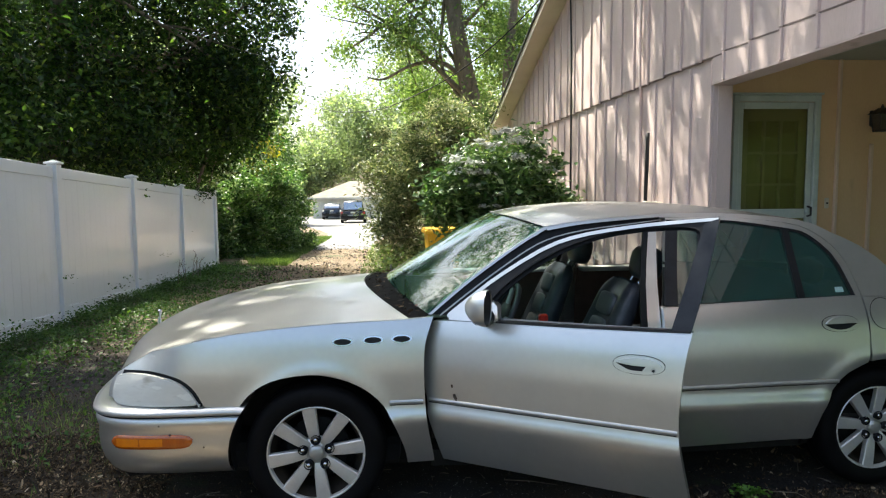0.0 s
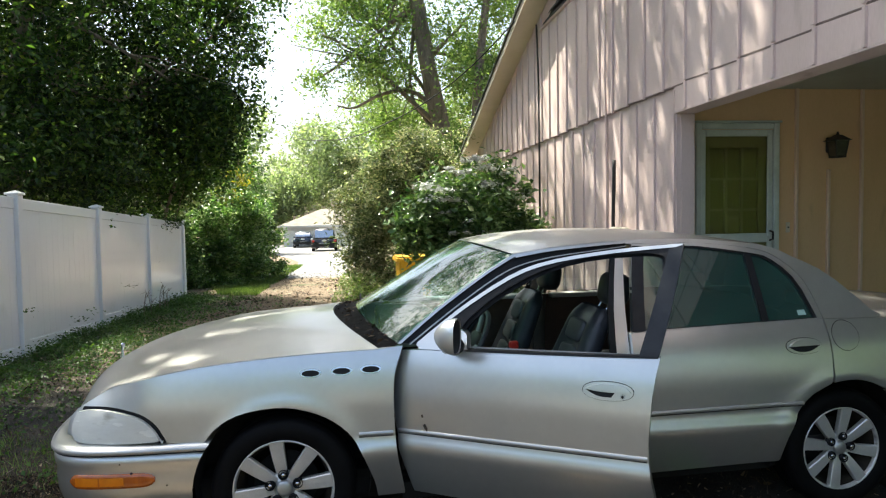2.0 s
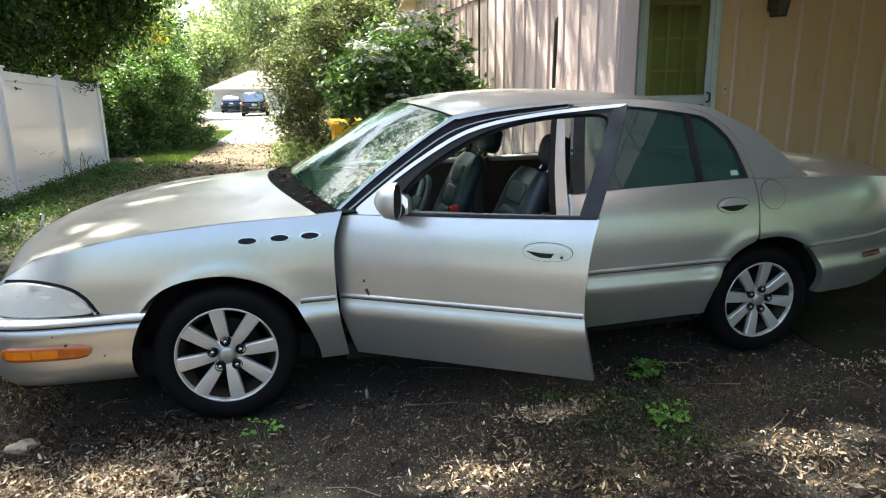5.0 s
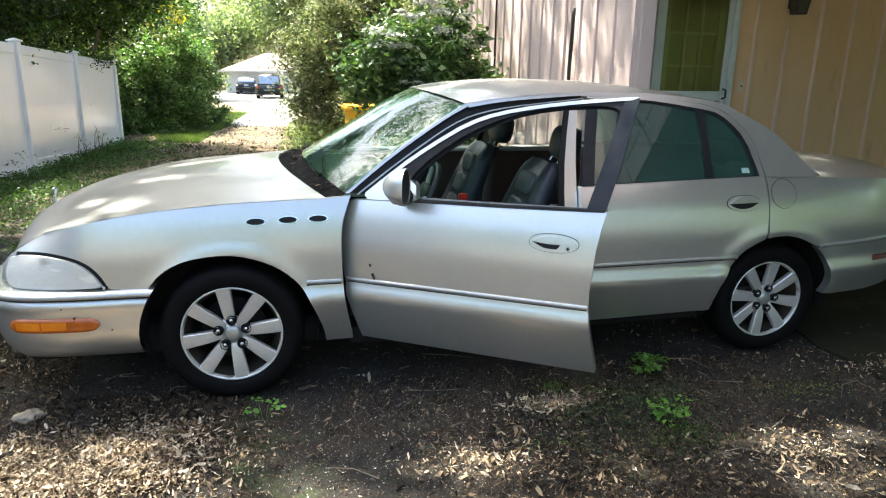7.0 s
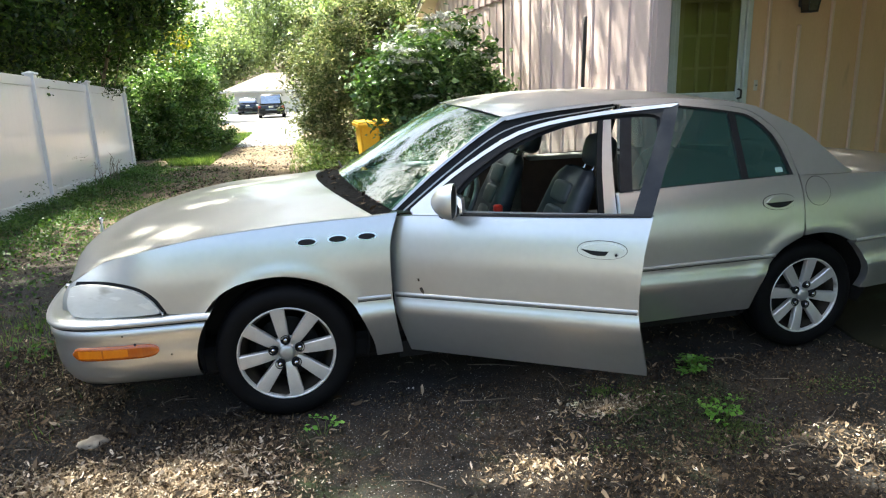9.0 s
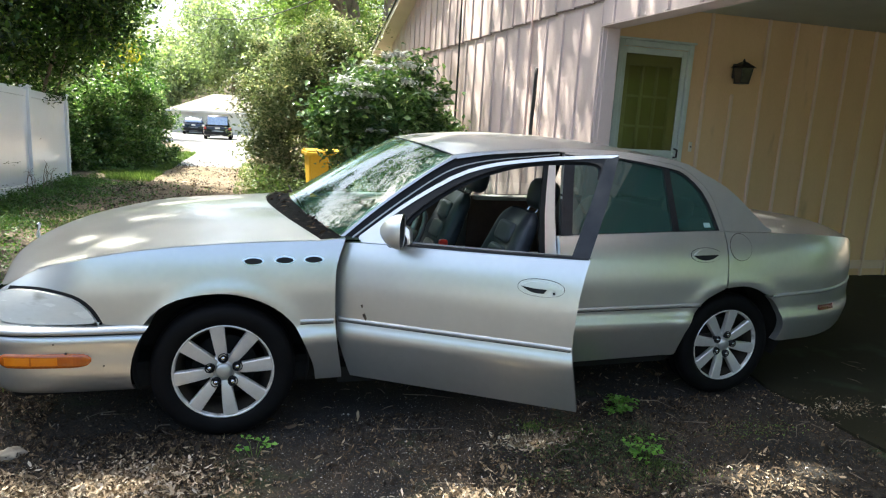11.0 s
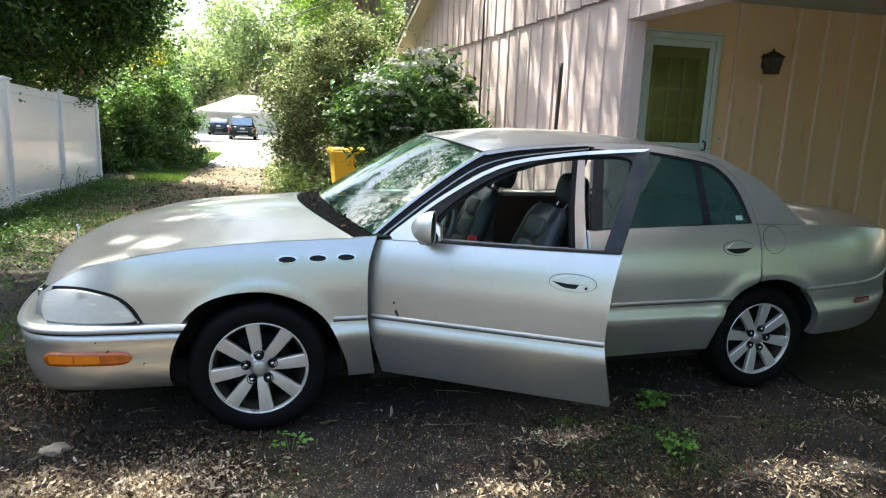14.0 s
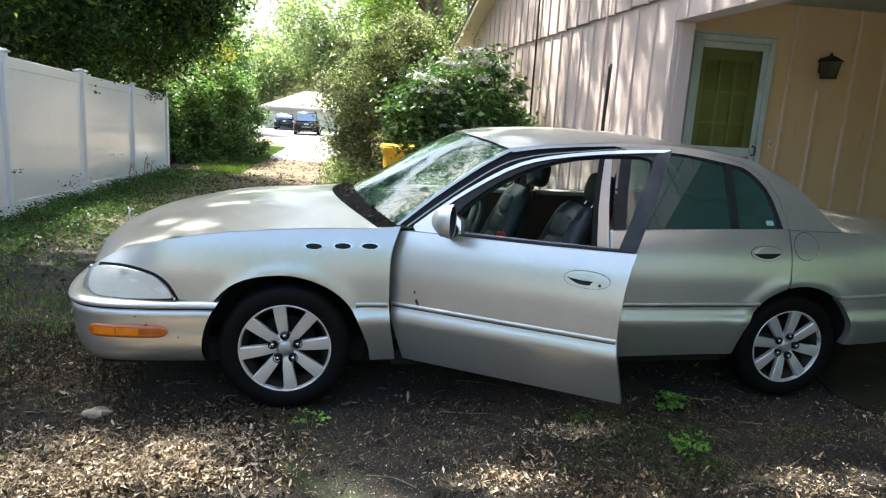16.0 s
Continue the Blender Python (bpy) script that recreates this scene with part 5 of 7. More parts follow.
def build_car():
    car = thing("sedan_car", "silver four-door sedan with its driver door open, parked under trees", "car", pose(0, 0, 0, 0, 0, 1.13))
    # --- front ---
    hood_edge = [(-0.905, 0.750), (-0.80, 0.812), (-0.713, 0.850), (-0.419, 0.912), (-0.028, 0.947), (0.30, 0.960), (0.455, 0.964)]
    edge3 = [(u, side_v(u, z) + 0.004, z + 0.002) for u, z in hood_edge]
    centre = [(-1.095, 0.645), (-1.06, 0.74), (-0.961, 0.822), (-0.783, 0.898), (-0.481, 0.962), (-0.17, 1.006), (0.225, 1.044)]
    h = part("hood", crowned(edge3, centre, 30, 22, 2.4, 2.0), PAINT_DUSTY, car, "silver hood with dappled light")
    part("hood_ornament", tube([(-0.985, VC, 0.81), (-0.983, VC, 0.85), (-0.979, VC, 0.885), (-0.977, VC, 0.893)], [0.012, 0.006, 0.013, 0.006], 10), CHROME, h, "small chrome hood ornament")
    arch_f = [(0.437, 0.252), (0.42, 0.345), (0.365, 0.488), (0.312, 0.579), (0.23, 0.651), (0.122, 0.701), (-0.012, 0.726), (-0.173, 0.708), (-0.283, 0.655), (-0.350, 0.580)]
    light_curve = [(-0.505, 0.592), (-0.545, 0.665), (-0.598, 0.714), (-0.667, 0.740), (-0.767, 0.753), (-0.905, 0.748)]
    fender = path(hood_edge, [(0.455, 0.964), (0.57, 0.975)], [(0.570, 0.975), (0.530, 0.868), (0.518, 0.765), (0.521, 0.583), (0.532, 0.46), (0.562, 0.30), (0.567, 0.256)],
                  [(0.567, 0.256), (0.437, 0.252)], arch_f, [(-0.350, 0.580), (-0.505, 0.592)], light_curve, n=26)
    for mir in (False, True):
        y = (lambda v: 2 * VC - v) if mir else (lambda v: v)
        f = part("fender", panel(fender, side_v, 0.03, 0.03, mirror=mir, zstep=0.02), PAINT, car)
        strip(0.352, 0.512, lambda u: 0.577, 0.022, f, PAINT_EDGE, lift=0.007, mirror=mir)
        strip(0.352, 0.512, lambda u: 0.5655, 0.005, f, TRIM, "moulding_groove", 0.005, 8, mir)
        for cu, cz in ((0.135, 0.874), (0.278, 0.878), (0.414, 0.880)):
            rim = part("port_rim", panel(oval(cu, cz, 0.050, 0.0195), side_v, 0.02, 0.008, -0.007, mirror=mir), CHROME, f, "chrome-rimmed oval vent")
            part("port_hole", panel(oval(cu, cz - 0.001, 0.040, 0.0135), side_v, 0.03, 0.004, -0.0095, mirror=mir), TRIM, rim)
        # headlight: dark seal, hazed lens bulging slightly
        lamp = [(-0.515, 0.598), (-0.553, 0.662), (-0.603, 0.708), (-0.669, 0.733), (-0.767, 0.746), (-0.86, 0.744), (-0.915, 0.732)]
        foot = [(-0.936, 0.665), (-0.930, 0.612), (-0.895, 0.593), (-0.80, 0.590), (-0.70, 0.590), (-0.515, 0.598)]
        part("nose_panel", panel(path([(-0.86, 0.752), (-0.925, 0.736), (-0.975, 0.682), (-0.99, 0.61)], [(-0.99, 0.61), (-0.88, 0.595)], [(-0.88, 0.595), (-0.86, 0.752)]), side_v, 0.04, 0.03, 0.03, mirror=mir), PAINT, car)
        part("headlight_seal", panel(path([(p[0] + 0.016, p[1] + 0.015) for p in lamp], [(p[0], p[1] - 0.008) for p in foot], n=14), side_v, 0.05, 0.02, 0.010, mirror=mir), TRIM, car)
        part("headlight", panel(path([(p[0] - 0.010, p[1] - 0.008) for p in lamp], [(p[0] - 0.008, p[1] + 0.004) for p in foot], n=14), side_v, 0.05, 0.02, -0.010, mirror=mir, zstep=0.02), HAZE_LENS, car, "hazed clear headlight lens")
    # bumper swept round the nose
    plan = [(-0.372, -0.004), (-0.52, -0.004), (-0.68, 0.0), (-0.82, 0.014), (-0.925, 0.045), (-0.995, 0.10), (-1.045, 0.19), (-1.09, 0.36), (-1.12, 0.62), (-1.13, VC)]
    pp = spline([(u, v, 0) for u, v in plan], 30)
    pp += [Vector((p.x, 2 * VC - p.y, 0)) for p in pp[-2::-1]]

    prof = [(-0.17, 0.238), (-0.105, 0.241), (-0.065, 0.256), (-0.034, 0.285), (-0.012, 0.325), (0.002, 0.375), (0.007, 0.43), (0.004, 0.475), (0.012, 0.50), (0.016, 0.52), (0.010, 0.541), (-0.002, 0.548), (0.014, 0.553), (0.020, 0.566), (0.014, 0.580), (-0.006, 0.588), (-0.05, 0.592), (-0.10, 0.597), (-0.16, 0.610)]

    def on_nose(i, o, z):
        t = (pp[min(i + 1, len(pp) - 1)] - pp[max(i - 1, 0)]).normalized()
        nrm = Vector((t.y, -t.x, 0))
        if nrm.dot(Vector((0.3, VC, 0)) - pp[i]) > 0:
            nrm = -nrm
        q = Vector((pp[i].x, pp[i].y, z)) + nrm * o
        if i in (0, len(pp) - 1):
            q.x = -math.sqrt(max(0.0, 0.405 ** 2 - (z - 0.335) ** 2))
        return q

    b = part("front_bumper", sheet([[on_nose(i, o, z) for o, z in prof] for i in range(len(pp))]), PAINT, car)
    part("bumper_moulding", sheet([[on_nose(i, o, z) for o, z in ((0.010, 0.552), (0.022, 0.556), (0.026, 0.566), (0.022, 0.576), (0.010, 0.580))] for i in range(len(pp))]), PAINT_EDGE, b)
    part("moulding_groove", sheet([[on_nose(i, o, z) for o, z in ((0.004, 0.5455), (0.0155, 0.5475), (0.0165, 0.5505), (0.006, 0.5525))] for i in range(len(pp))]), TRIM, b, "dark groove under the moulding")
    for rng_i in (range(4, 14), range(len(pp) - 14, len(pp) - 4)):
        k = list(rng_i)
        rows = []
        for q in range(33):
            f = q / 32
            e = max(0.04, 1 - abs(2 * f - 1) ** 9) ** 0.5
            a = min(len(k) - 2, int(f * (len(k) - 1)))
            g = f * (len(k) - 1) - a
            rows.append([on_nose(k[a], o, 0.436 + dz * e).lerp(on_nose(k[a + 1], o, 0.436 + dz * e), g) for o, dz in ((0.0, -0.036), (0.012, -0.034), (0.0155, -0.022), (0.0160, 0.016), (0.013, 0.029), (0.0, 0.031))])
        ml = part("marker_lamp", sheet(rows), AMBER, b, "amber side marker lamp")
        for f0, f1 in ((0.30, 0.56), (0.58, 0.90)) if k[0] < 20 else ((0.10, 0.42), (0.44, 0.70)):
            rows = []
            for q in range(9):
                f = f0 + (f1 - f0) * q / 8
                a = min(len(k) - 2, int(f * (len(k) - 1)))
                g = f * (len(k) - 1) - a
                rows.append([on_nose(k[a], 0.0172 - 0.0012 * (q % 2), 0.436 + dz).lerp(on_nose(k[a + 1], 0.0172 - 0.0012 * (q % 2), 0.436 + dz), g) for dz in (-0.021, 0.016)])
            part("lens_facet", sheet(rows), AMBER_BRIGHT, ml, "brighter fluted lens field")
    for i, z, r in ((7, 0.512, 0.005), (6, 0.468, 0.0055), (3, 0.405, 0.004)):
        c = on_nose(i, 0.012, z)
        part("speck", lathe([(0.0005, -0.004), (r * 0.8, -0.003), (r, 0.002)], 10), TRIM, b, "small dark spot on the bumper", at=Matrix.Translation(c))
    part("grille", box(-1.075, -1.045, 0.50, 2 * VC - 0.50, 0.57, 0.64, 0.008), CHROME, car, "chrome grille")
    # --- cowl, windscreen ---
    ws_edge = [(0.545, 0.985), (0.711, 1.108), (0.870, 1.213), (1.034, 1.313), (1.168, 1.386)]
    e3 = [(u, side_v(1.0, z) + 0.012, z) for u, z in ws_edge]
    c3 = [(0.36, 1.060), (0.545, 1.175), (0.71, 1.275), (0.88, 1.375), (1.01, 1.438)]
    part("windshield", crowned(e3, c3, 16, 14, 2.0, 2.0), GLASS_WS, car, "green-tinted windshield reflecting the trees")
    hr = crowned([(0.458, 0.056, 0.958), (0.50, 0.06, 0.962), (0.552, 0.08, 0.978)], [(0.228, 1.036), (0.29, 1.030), (0.368, 1.056)], 4, 14, 2.4, 2.0)
    part("cowl", hr, COWL, car, "black cowl littered with leaves")
    for v0, v1 in ((0.45, 1.05), (1.05, 1.60)):
        part("wiper", tube([(0.415, v0, 1.030), (0.392, (v0 + v1) / 2, 1.062), (0.40, v1, 1.055)], 0.006, 6), TRIM, car)
    # --- roof ---
    roof_edge = [(1.168, 1.388), (1.36, 1.414), (1.63, 1.437), (1.85, 1.447), (2.10, 1.448), (2.339, 1.432), (2.60, 1.397)]
    part("roof", crowned([(u, side_v(1.2, z), z) for u, z in roof_edge], [(1.01, 1.440), (1.22, 1.476), (1.50, 1.496), (1.80, 1.498), (2.12, 1.484), (2.42, 1.452), (2.62, 1.420)], 22, 16, 2.6, 2.0), PAINT_DUSTY, car, "silver roof under leaf shadows")
    rw_edge = [(2.60, 1.392), (2.722, 1.340), (2.906, 1.240), (3.09, 1.045)]
    part("rear_window", crowned([(u, side_v(1.2, z) + 0.01, z) for u, z in rw_edge], [(2.63, 1.418), (2.80, 1.345), (3.02, 1.20), (3.24, 1.045)], 10, 12, 2.0), GLASS_TINT, car, "tinted rear window")
    # --- sides ---
    for mir in (False, True):
        # pillars and roof rail
        out = [(0.545, 0.985), (0.711, 1.108), (0.870, 1.213), (1.034, 1.313), (1.168, 1.386)]
        inn = [(0.563, 0.984), (0.729, 1.106), (0.886, 1.209), (1.048, 1.307), (1.180, 1.375)]
        p = part("front_pillar", panel(path(out, [out[-1], inn[-1]], inn[::-1], n=12), lambda u, z: side_v(1.0, z), 0.08, 0.05, mirror=mir), PAINT, car)
        seal = [(0.635, 0.975), (0.805, 1.082), (0.960, 1.178), (1.11, 1.262), (1.23, 1.305), (1.40, 1.348), (1.63, 1.380), (1.80, 1.405)]
        top = [(0.563, 0.984), (0.729, 1.106), (0.886, 1.209), (1.048, 1.307), (1.185, 1.369), (1.37, 1.397), (1.635, 1.419), (1.80, 1.429)]
        rail = [(1.168, 1.386), (1.36, 1.412), (1.63, 1.435), (1.80, 1.445)]
        part("roof_rail", panel(path(rail, [rail[-1], top[-1]], top[:3:-1], n=12), lambda u, z: side_v(1.0, z), 0.08, 0.05, -0.002, mirror=mir), PAINT, p)
        part("door_seal", panel(path(top, [top[-1], seal[-1]], seal[::-1], n=18), lambda u, z: side_v(1.0, z), 0.08, 0.05, 0.018, mirror=mir), TRIM, p, "black door weatherstrip")
        lip = [((a[0] * 0.45 + b[0] * 0.55), (a[1] * 0.45 + b[1] * 0.55)) for a, b in zip(top, seal)]
        part("pillar_flange", panel(path(lip, [lip[-1], (lip[-1][0], lip[-1][1] - 0.004)], [(q[0] + 0.003, q[1] - 0.0045) for q in lip[::-1]], n=18), lambda u, z: side_v(1.0, z), 0.08, 0.006, 0.010, mirror=mir), PAINT_EDGE, p, "thin painted flange inside the pillar")
        part("roof_rail", panel(path([(1.80, 1.446), (2.10, 1.447), (2.339, 1.431), (2.60, 1.396), (2.722, 1.341), (2.906, 1.241), (3.095, 1.048)],
                                     [(3.095, 1.048), (3.12, 1.015), (2.798, 1.017)],
                                     [(2.798, 1.017), (2.755, 1.210), (2.64, 1.335), (2.49, 1.390), (2.15, 1.424), (1.80, 1.426)], [(1.80, 1.426), (1.80, 1.446)], n=16), lambda u, z: side_v(1.2, z), 0.06, 0.03, mirror=mir), PAINT, car)
        part("centre_pillar", panel(path([(1.640, 0.26), (1.648, 0.95), (1.745, 1.40)], [(1.785, 1.40), (1.715, 0.95), (1.715, 0.26)]), lambda u, z: side_v(1.2, z), 0.06, 0.04, 0.035, mirror=mir), PAINT, car)
        part("pillar_seal", panel(path([(1.606, 0.30), (1.615, 0.95), (1.715, 1.385)], [(1.742, 1.40), (1.646, 0.95), (1.637, 0.30)]), lambda u, z: side_v(1.2, z), 0.06, 0.02, 0.030, mirror=mir), TRIM, car, "black rubber pillar seal")
        # near sill in the dark underbody colour, far one in silver paint
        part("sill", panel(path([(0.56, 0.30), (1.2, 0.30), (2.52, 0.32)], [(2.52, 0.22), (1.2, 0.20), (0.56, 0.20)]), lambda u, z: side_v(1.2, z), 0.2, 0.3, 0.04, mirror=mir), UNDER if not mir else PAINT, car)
        # rear door
        rd = path([(1.722, 0.985), (1.705, 0.6), (1.715, 0.262)], [(1.715, 0.262), (2.527, 0.285)], [(2.530, 0.300), (2.557, 0.472), (2.641, 0.613), (2.782, 0.690)],
                  [(2.784, 0.695), (2.797, 0.80), (2.795, 0.90), (2.792, 1.016)], [(2.792, 1.016), (2.3, 1.004), (1.722, 0.985)])
        d = part("rear_door", panel(rd, side_v, 0.035, 0.04, mirror=mir, zstep=0.02), PAINT, car, "closed silver rear door")
        dlo = [(1.795, 0.995), (1.835, 1.20), (1.885, 1.398)], [(1.885, 1.400), (2.146, 1.400), (2.471, 1.352), (2.582, 1.321), (2.693, 1.207), (2.748, 1.022)]
        hole = path(*dlo, [(2.748, 1.022), (1.795, 0.995)], n=14)
        fr = path([(1.735, 0.988), (1.775, 1.20), (1.825, 1.424)], [(1.825, 1.424), (2.15, 1.424), (2.49, 1.388), (2.638, 1.333), (2.753, 1.208), (2.794, 1.018)], [(2.794, 1.018), (1.735, 0.988)], n=14)
        mid = path([(1.790, 0.992), (1.830, 1.20), (1.880, 1.406)], [(1.880, 1.408), (2.150, 1.409), (2.478, 1.364), (2.600, 1.328), (2.712, 1.210), (2.766, 1.020)], [(2.766, 1.020), (1.790, 0.992)], n=14)
        up = lambda u, z: side_v(1.2, z)
        part("frame", panel(ring(fr, mid), up, 0.08, 0.03, mirror=mir), PAINT, d)
        part("window_seal", panel(ring(mid, hole), up, 0.08, 0.03, 0.005, mirror=mir), TRIM, d)
        part("pillar_cover", panel(path([(1.735, 0.99), (1.775, 1.20), (1.825, 1.416)], [(1.825, 1.416), (1.890, 1.412)], [(1.890, 1.412), (1.840, 1.20), (1.800, 0.992)]), up, 0.06, 0.03, -0.003, mirror=mir), APPLIQUE, d)
        part("division_bar", panel([(2.448, 1.014), (2.486, 1.015), (2.492, 1.350), (2.456, 1.356)], up, 0.06, 0.02, -0.002, mirror=mir), TRIM, d)
        g = part("pane", panel(hole, up, 0.12, 0.0, 0.014, mirror=mir), GLASS_CLEAR if mir else GLASS_TINT, d, "dark green tinted glass")
        g.visible_shadow = False
        if not mir:
            part("sticker", panel([(2.668, 1.035), (2.715, 1.036), (2.712, 1.062), (2.668, 1.061)], up, 0.2, 0.0, 0.012), STICKER, d, "small pale window sticker")
        part("door_card", panel(path([(1.80, 0.985), (2.52, 0.995)], [(2.52, 0.995), (2.46, 0.35)], [(2.46, 0.35), (1.80, 0.35)]), side_v, 0.2, 0.0, 0.055, mirror=mir), CABIN_BROWN, d, "dark brown inner door trim")
        if mir:
            part("sill_ledge", box(1.81, 2.50, 2 * VC - 0.205, 2 * VC - 0.118, 0.968, 1.004, 0.010, seg=2), LEDGE, d, "window ledge coloured pale for sunlight on it")
        strip(1.716, 2.625, lambda u: 0.588 + 0.012 * (u - 1.7), 0.022, d, PAINT_EDGE, lift=0.007, mirror=mir)
        strip(1.716, 2.615, lambda u: 0.5765 + 0.012 * (u - 1.7), 0.005, d, TRIM, "moulding_groove", 0.005, 12, mir)
        hc, hz = 2.643, 0.888
        cup = part("handle_recess", panel(oval(hc, hz, 0.1005, 0.0415, 32, 0.92), side_v, 0.03, 0.006, -0.003, mirror=mir), TRIM, d)
        part("handle_bezel", panel(oval(hc, hz, 0.098, 0.0395, 32, 0.92), side_v, 0.03, 0.004, -0.006, mirror=mir), PAINT, cup)
        # shadow below the rear grip, put in as a dark sheet
        part("grip_gap", panel(path([(hc - 0.088, hz - 0.002), (hc + 0.088, hz + 0.002)], [(hc + 0.088, hz + 0.002), (hc + 0.03, hz - 0.026), (hc - 0.04, hz - 0.026), (hc - 0.088, hz - 0.002)]), side_v, 0.03, 0.0, -0.008, mirror=mir), TRIM, cup)
        part("grip", panel(path([(hc - 0.088, hz), (hc - 0.04, hz + 0.030), (hc + 0.03, hz + 0.031), (hc + 0.088, hz + 0.006)], [(hc + 0.088, hz + 0.006), (hc - 0.088, hz)]), side_v, 0.03, 0.012, -0.016, mirror=mir), PAINT, cup)
        # quarter panel
        q = path([(2.800, 1.014), (2.95, 1.010), (3.12, 1.008), (3.5, 0.995), (3.95, 0.945), (4.10, 0.89)], [(4.10, 0.89), (4.10, 0.672)], [(4.10, 0.672), (3.7, 0.662), (3.115, 0.640)],
                 [(3.100, 0.646), (3.02, 0.683), (2.935, 0.703), (2.86, 0.703), (2.800, 0.695)], [(2.800, 0.697), (2.803, 0.85), (2.800, 1.014)], n=12)
        qp = part("quarter_panel", panel(q, side_v, 0.035, 0.03, mirror=mir, zstep=0.02), PAINT, car)
        if not mir:
            part("fuel_gap", panel(oval(2.892, 0.930, 0.0775, 0.0775, 40), side_v, 0.03, 0.0, -0.0015), TRIM, qp)
            part("fuel_flap", panel(oval(2.892, 0.930, 0.0745, 0.0745, 40), side_v, 0.03, 0.003, -0.0035), PAINT, qp, "round fuel flap")
        rb = path([(3.118, 0.632), (3.7, 0.654), (4.10, 0.664)], [(4.10, 0.664), (4.12, 0.45)], [(4.12, 0.45), (3.9, 0.375), (3.53, 0.345), (3.236, 0.345)], [(3.236, 0.350), (3.245, 0.430), (3.192, 0.556), (3.118, 0.632)], n=10)
        r = part("rear_bumper", panel(rb, side_v, 0.035, 0.05, -0.004, mirror=mir, zstep=0.025), PAINT, car)
        strip(3.13, 4.08, lambda u: 0.640 + 0.026 * (u - 3.13), 0.024, r, PAINT_EDGE, lift=0.010, mirror=mir)
        part("reflector", panel(path([(3.535, 0.530), (3.70, 0.530)], [(3.70, 0.560), (3.54, 0.560)]), side_v, 0.05, 0.006, -0.012, mirror=mir), DARKRED, r, "dull red side reflector")
    # trunk and tail
    deck_edge = [(3.12, 1.006), (3.5, 0.994), (3.95, 0.944), (4.10, 0.888)]
    part("trunk_lid", crowned([(u, side_v(u, z) + 0.004, z) for u, z in deck_edge], [(3.26, 1.045), (3.62, 1.035), (4.05, 1.000), (4.22, 0.95)], 14, 14, 2.2), PAINT_DUSTY, car)
    tail = [[Vector((4.085 + 0.12 * (1 - ((v - VC) / 0.56) ** 2), v, z)) for v in np.linspace(0.40, 2 * VC - 0.40, 17)] for z in (0.38, 0.5, 0.64, 0.76, 0.90)]
    t = part("tail_panel", sheet(tail), PAINT, car)
    part("tail_lamp", box(4.12, 4.19, 0.52, 2 * VC - 0.52, 0.70, 0.80, 0.02), REDLENS, t, "red tail lamps")
    # --- underside, cabin ---
    part("underbody", box(-0.95, 3.0, 0.16, 2 * VC - 0.16, 0.20, 0.34, 0.03), UNDER, car)
    part("rear_floor", box(3.001, 3.85, 0.42, 2 * VC - 0.42, 0.32, 0.345, 0.01), UNDER, car)
    part("engine_bay", box(-0.85, 0.55, 0.30, 2 * VC - 0.30, 0.341, 0.80, 0.05), UNDER, car)
    part("boot_box", box(3.24, 3.95, 0.46, 2 * VC - 0.46, 0.346, 0.86, 0.05), UNDER, car)
    for hu in (0.0, 2.891):
        for mir in (False, True):
            rows = []
            for k in range(21):
                a = math.pi * (k / 20 * 1.16 - 0.08)
                rows.append([(hu + 0.405 * math.cos(a), (2 * VC - v) if mir else v, 0.335 + 0.405 * math.sin(a)) for v in (max(0.015, side_v(1.2, 0.335 + 0.405 * math.sin(a)) + 0.02), 0.14, 0.30)])
            part("wheel_well", sheet(rows), UNDER, car)
    part("firewall", box(0.50, 0.56, 0.12, 2 * VC - 0.12, 0.3, 0.93), UNDER, car)
    dash = [[(u, v, z + 0.03 * (1 - ((v - VC) / 0.8) ** 2)) for v in np.linspace(0.13, 2 * VC - 0.13, 13)] for u, z in ((0.50, 0.955), (0.68, 0.955), (0.86, 0.945), (0.93, 0.90), (0.94, 0.78), (0.90, 0.60), (0.84, 0.45))]
    part("dashboard", sheet(dash), CABIN, car, "dark dashboard")
    part("cabin_floor", box(0.55, 3.1, 0.14, 2 * VC - 0.14, 0.341, 0.37), CABIN, car)
    part("headliner", crowned([(u, side_v(1.2, z) + 0.02, z - 0.03) for u, z in roof_edge], [(1.03, 1.41), (1.22, 1.446), (1.50, 1.466), (1.80, 1.468), (2.12, 1.454), (2.42, 1.422), (2.62, 1.39)], 12, 10, 2.6), CABIN_GREY, car)
    build_seat(car, 0.50, 0.11)
    build_seat(car, 1.38)
    rs = part("rear_seat", superblob(0.28, 0.66, 0.11, 0.4, 24, 10, m=pose(2.28, VC, 0.50)), LEATHER, car, "charcoal leather rear bench")
    part("backrest", superblob(0.10, 0.66, 0.32, 0.4, 24, 12, m=pose(2.62, VC, 0.76, 0, 24, 0)), LEATHER, rs)
    for v in (0.50, 1.38):
        part("headrest", superblob(0.05, 0.13, 0.07, 0.6, 14, 10, m=pose(2.76, v, 1.10, 0, 15, 0)), LEATHER, rs)
    part("parcel_shelf", box(2.78, 3.2, 0.22, 2 * VC - 0.22, 0.94, 0.98), CABIN, car)
    part("console", box(0.92, 1.62, VC - 0.12, VC + 0.12, 0.371, 0.66, 0.04, seg=3), CABIN, car)
    part("seat_buckle", box(1.275, 1.330, 0.80, 0.84, 0.780, 0.825, 0.008), REDPLASTIC, car, "red seat-belt buckle")
    part("belt_stalk", tube([(1.40, 0.82, 0.50), (1.33, 0.82, 0.62), (1.305, 0.818, 0.72)], 0.012, 8), TRIM, car)
    sm = pose(0.985, 0.50, 0.885, 0, -62, 0)
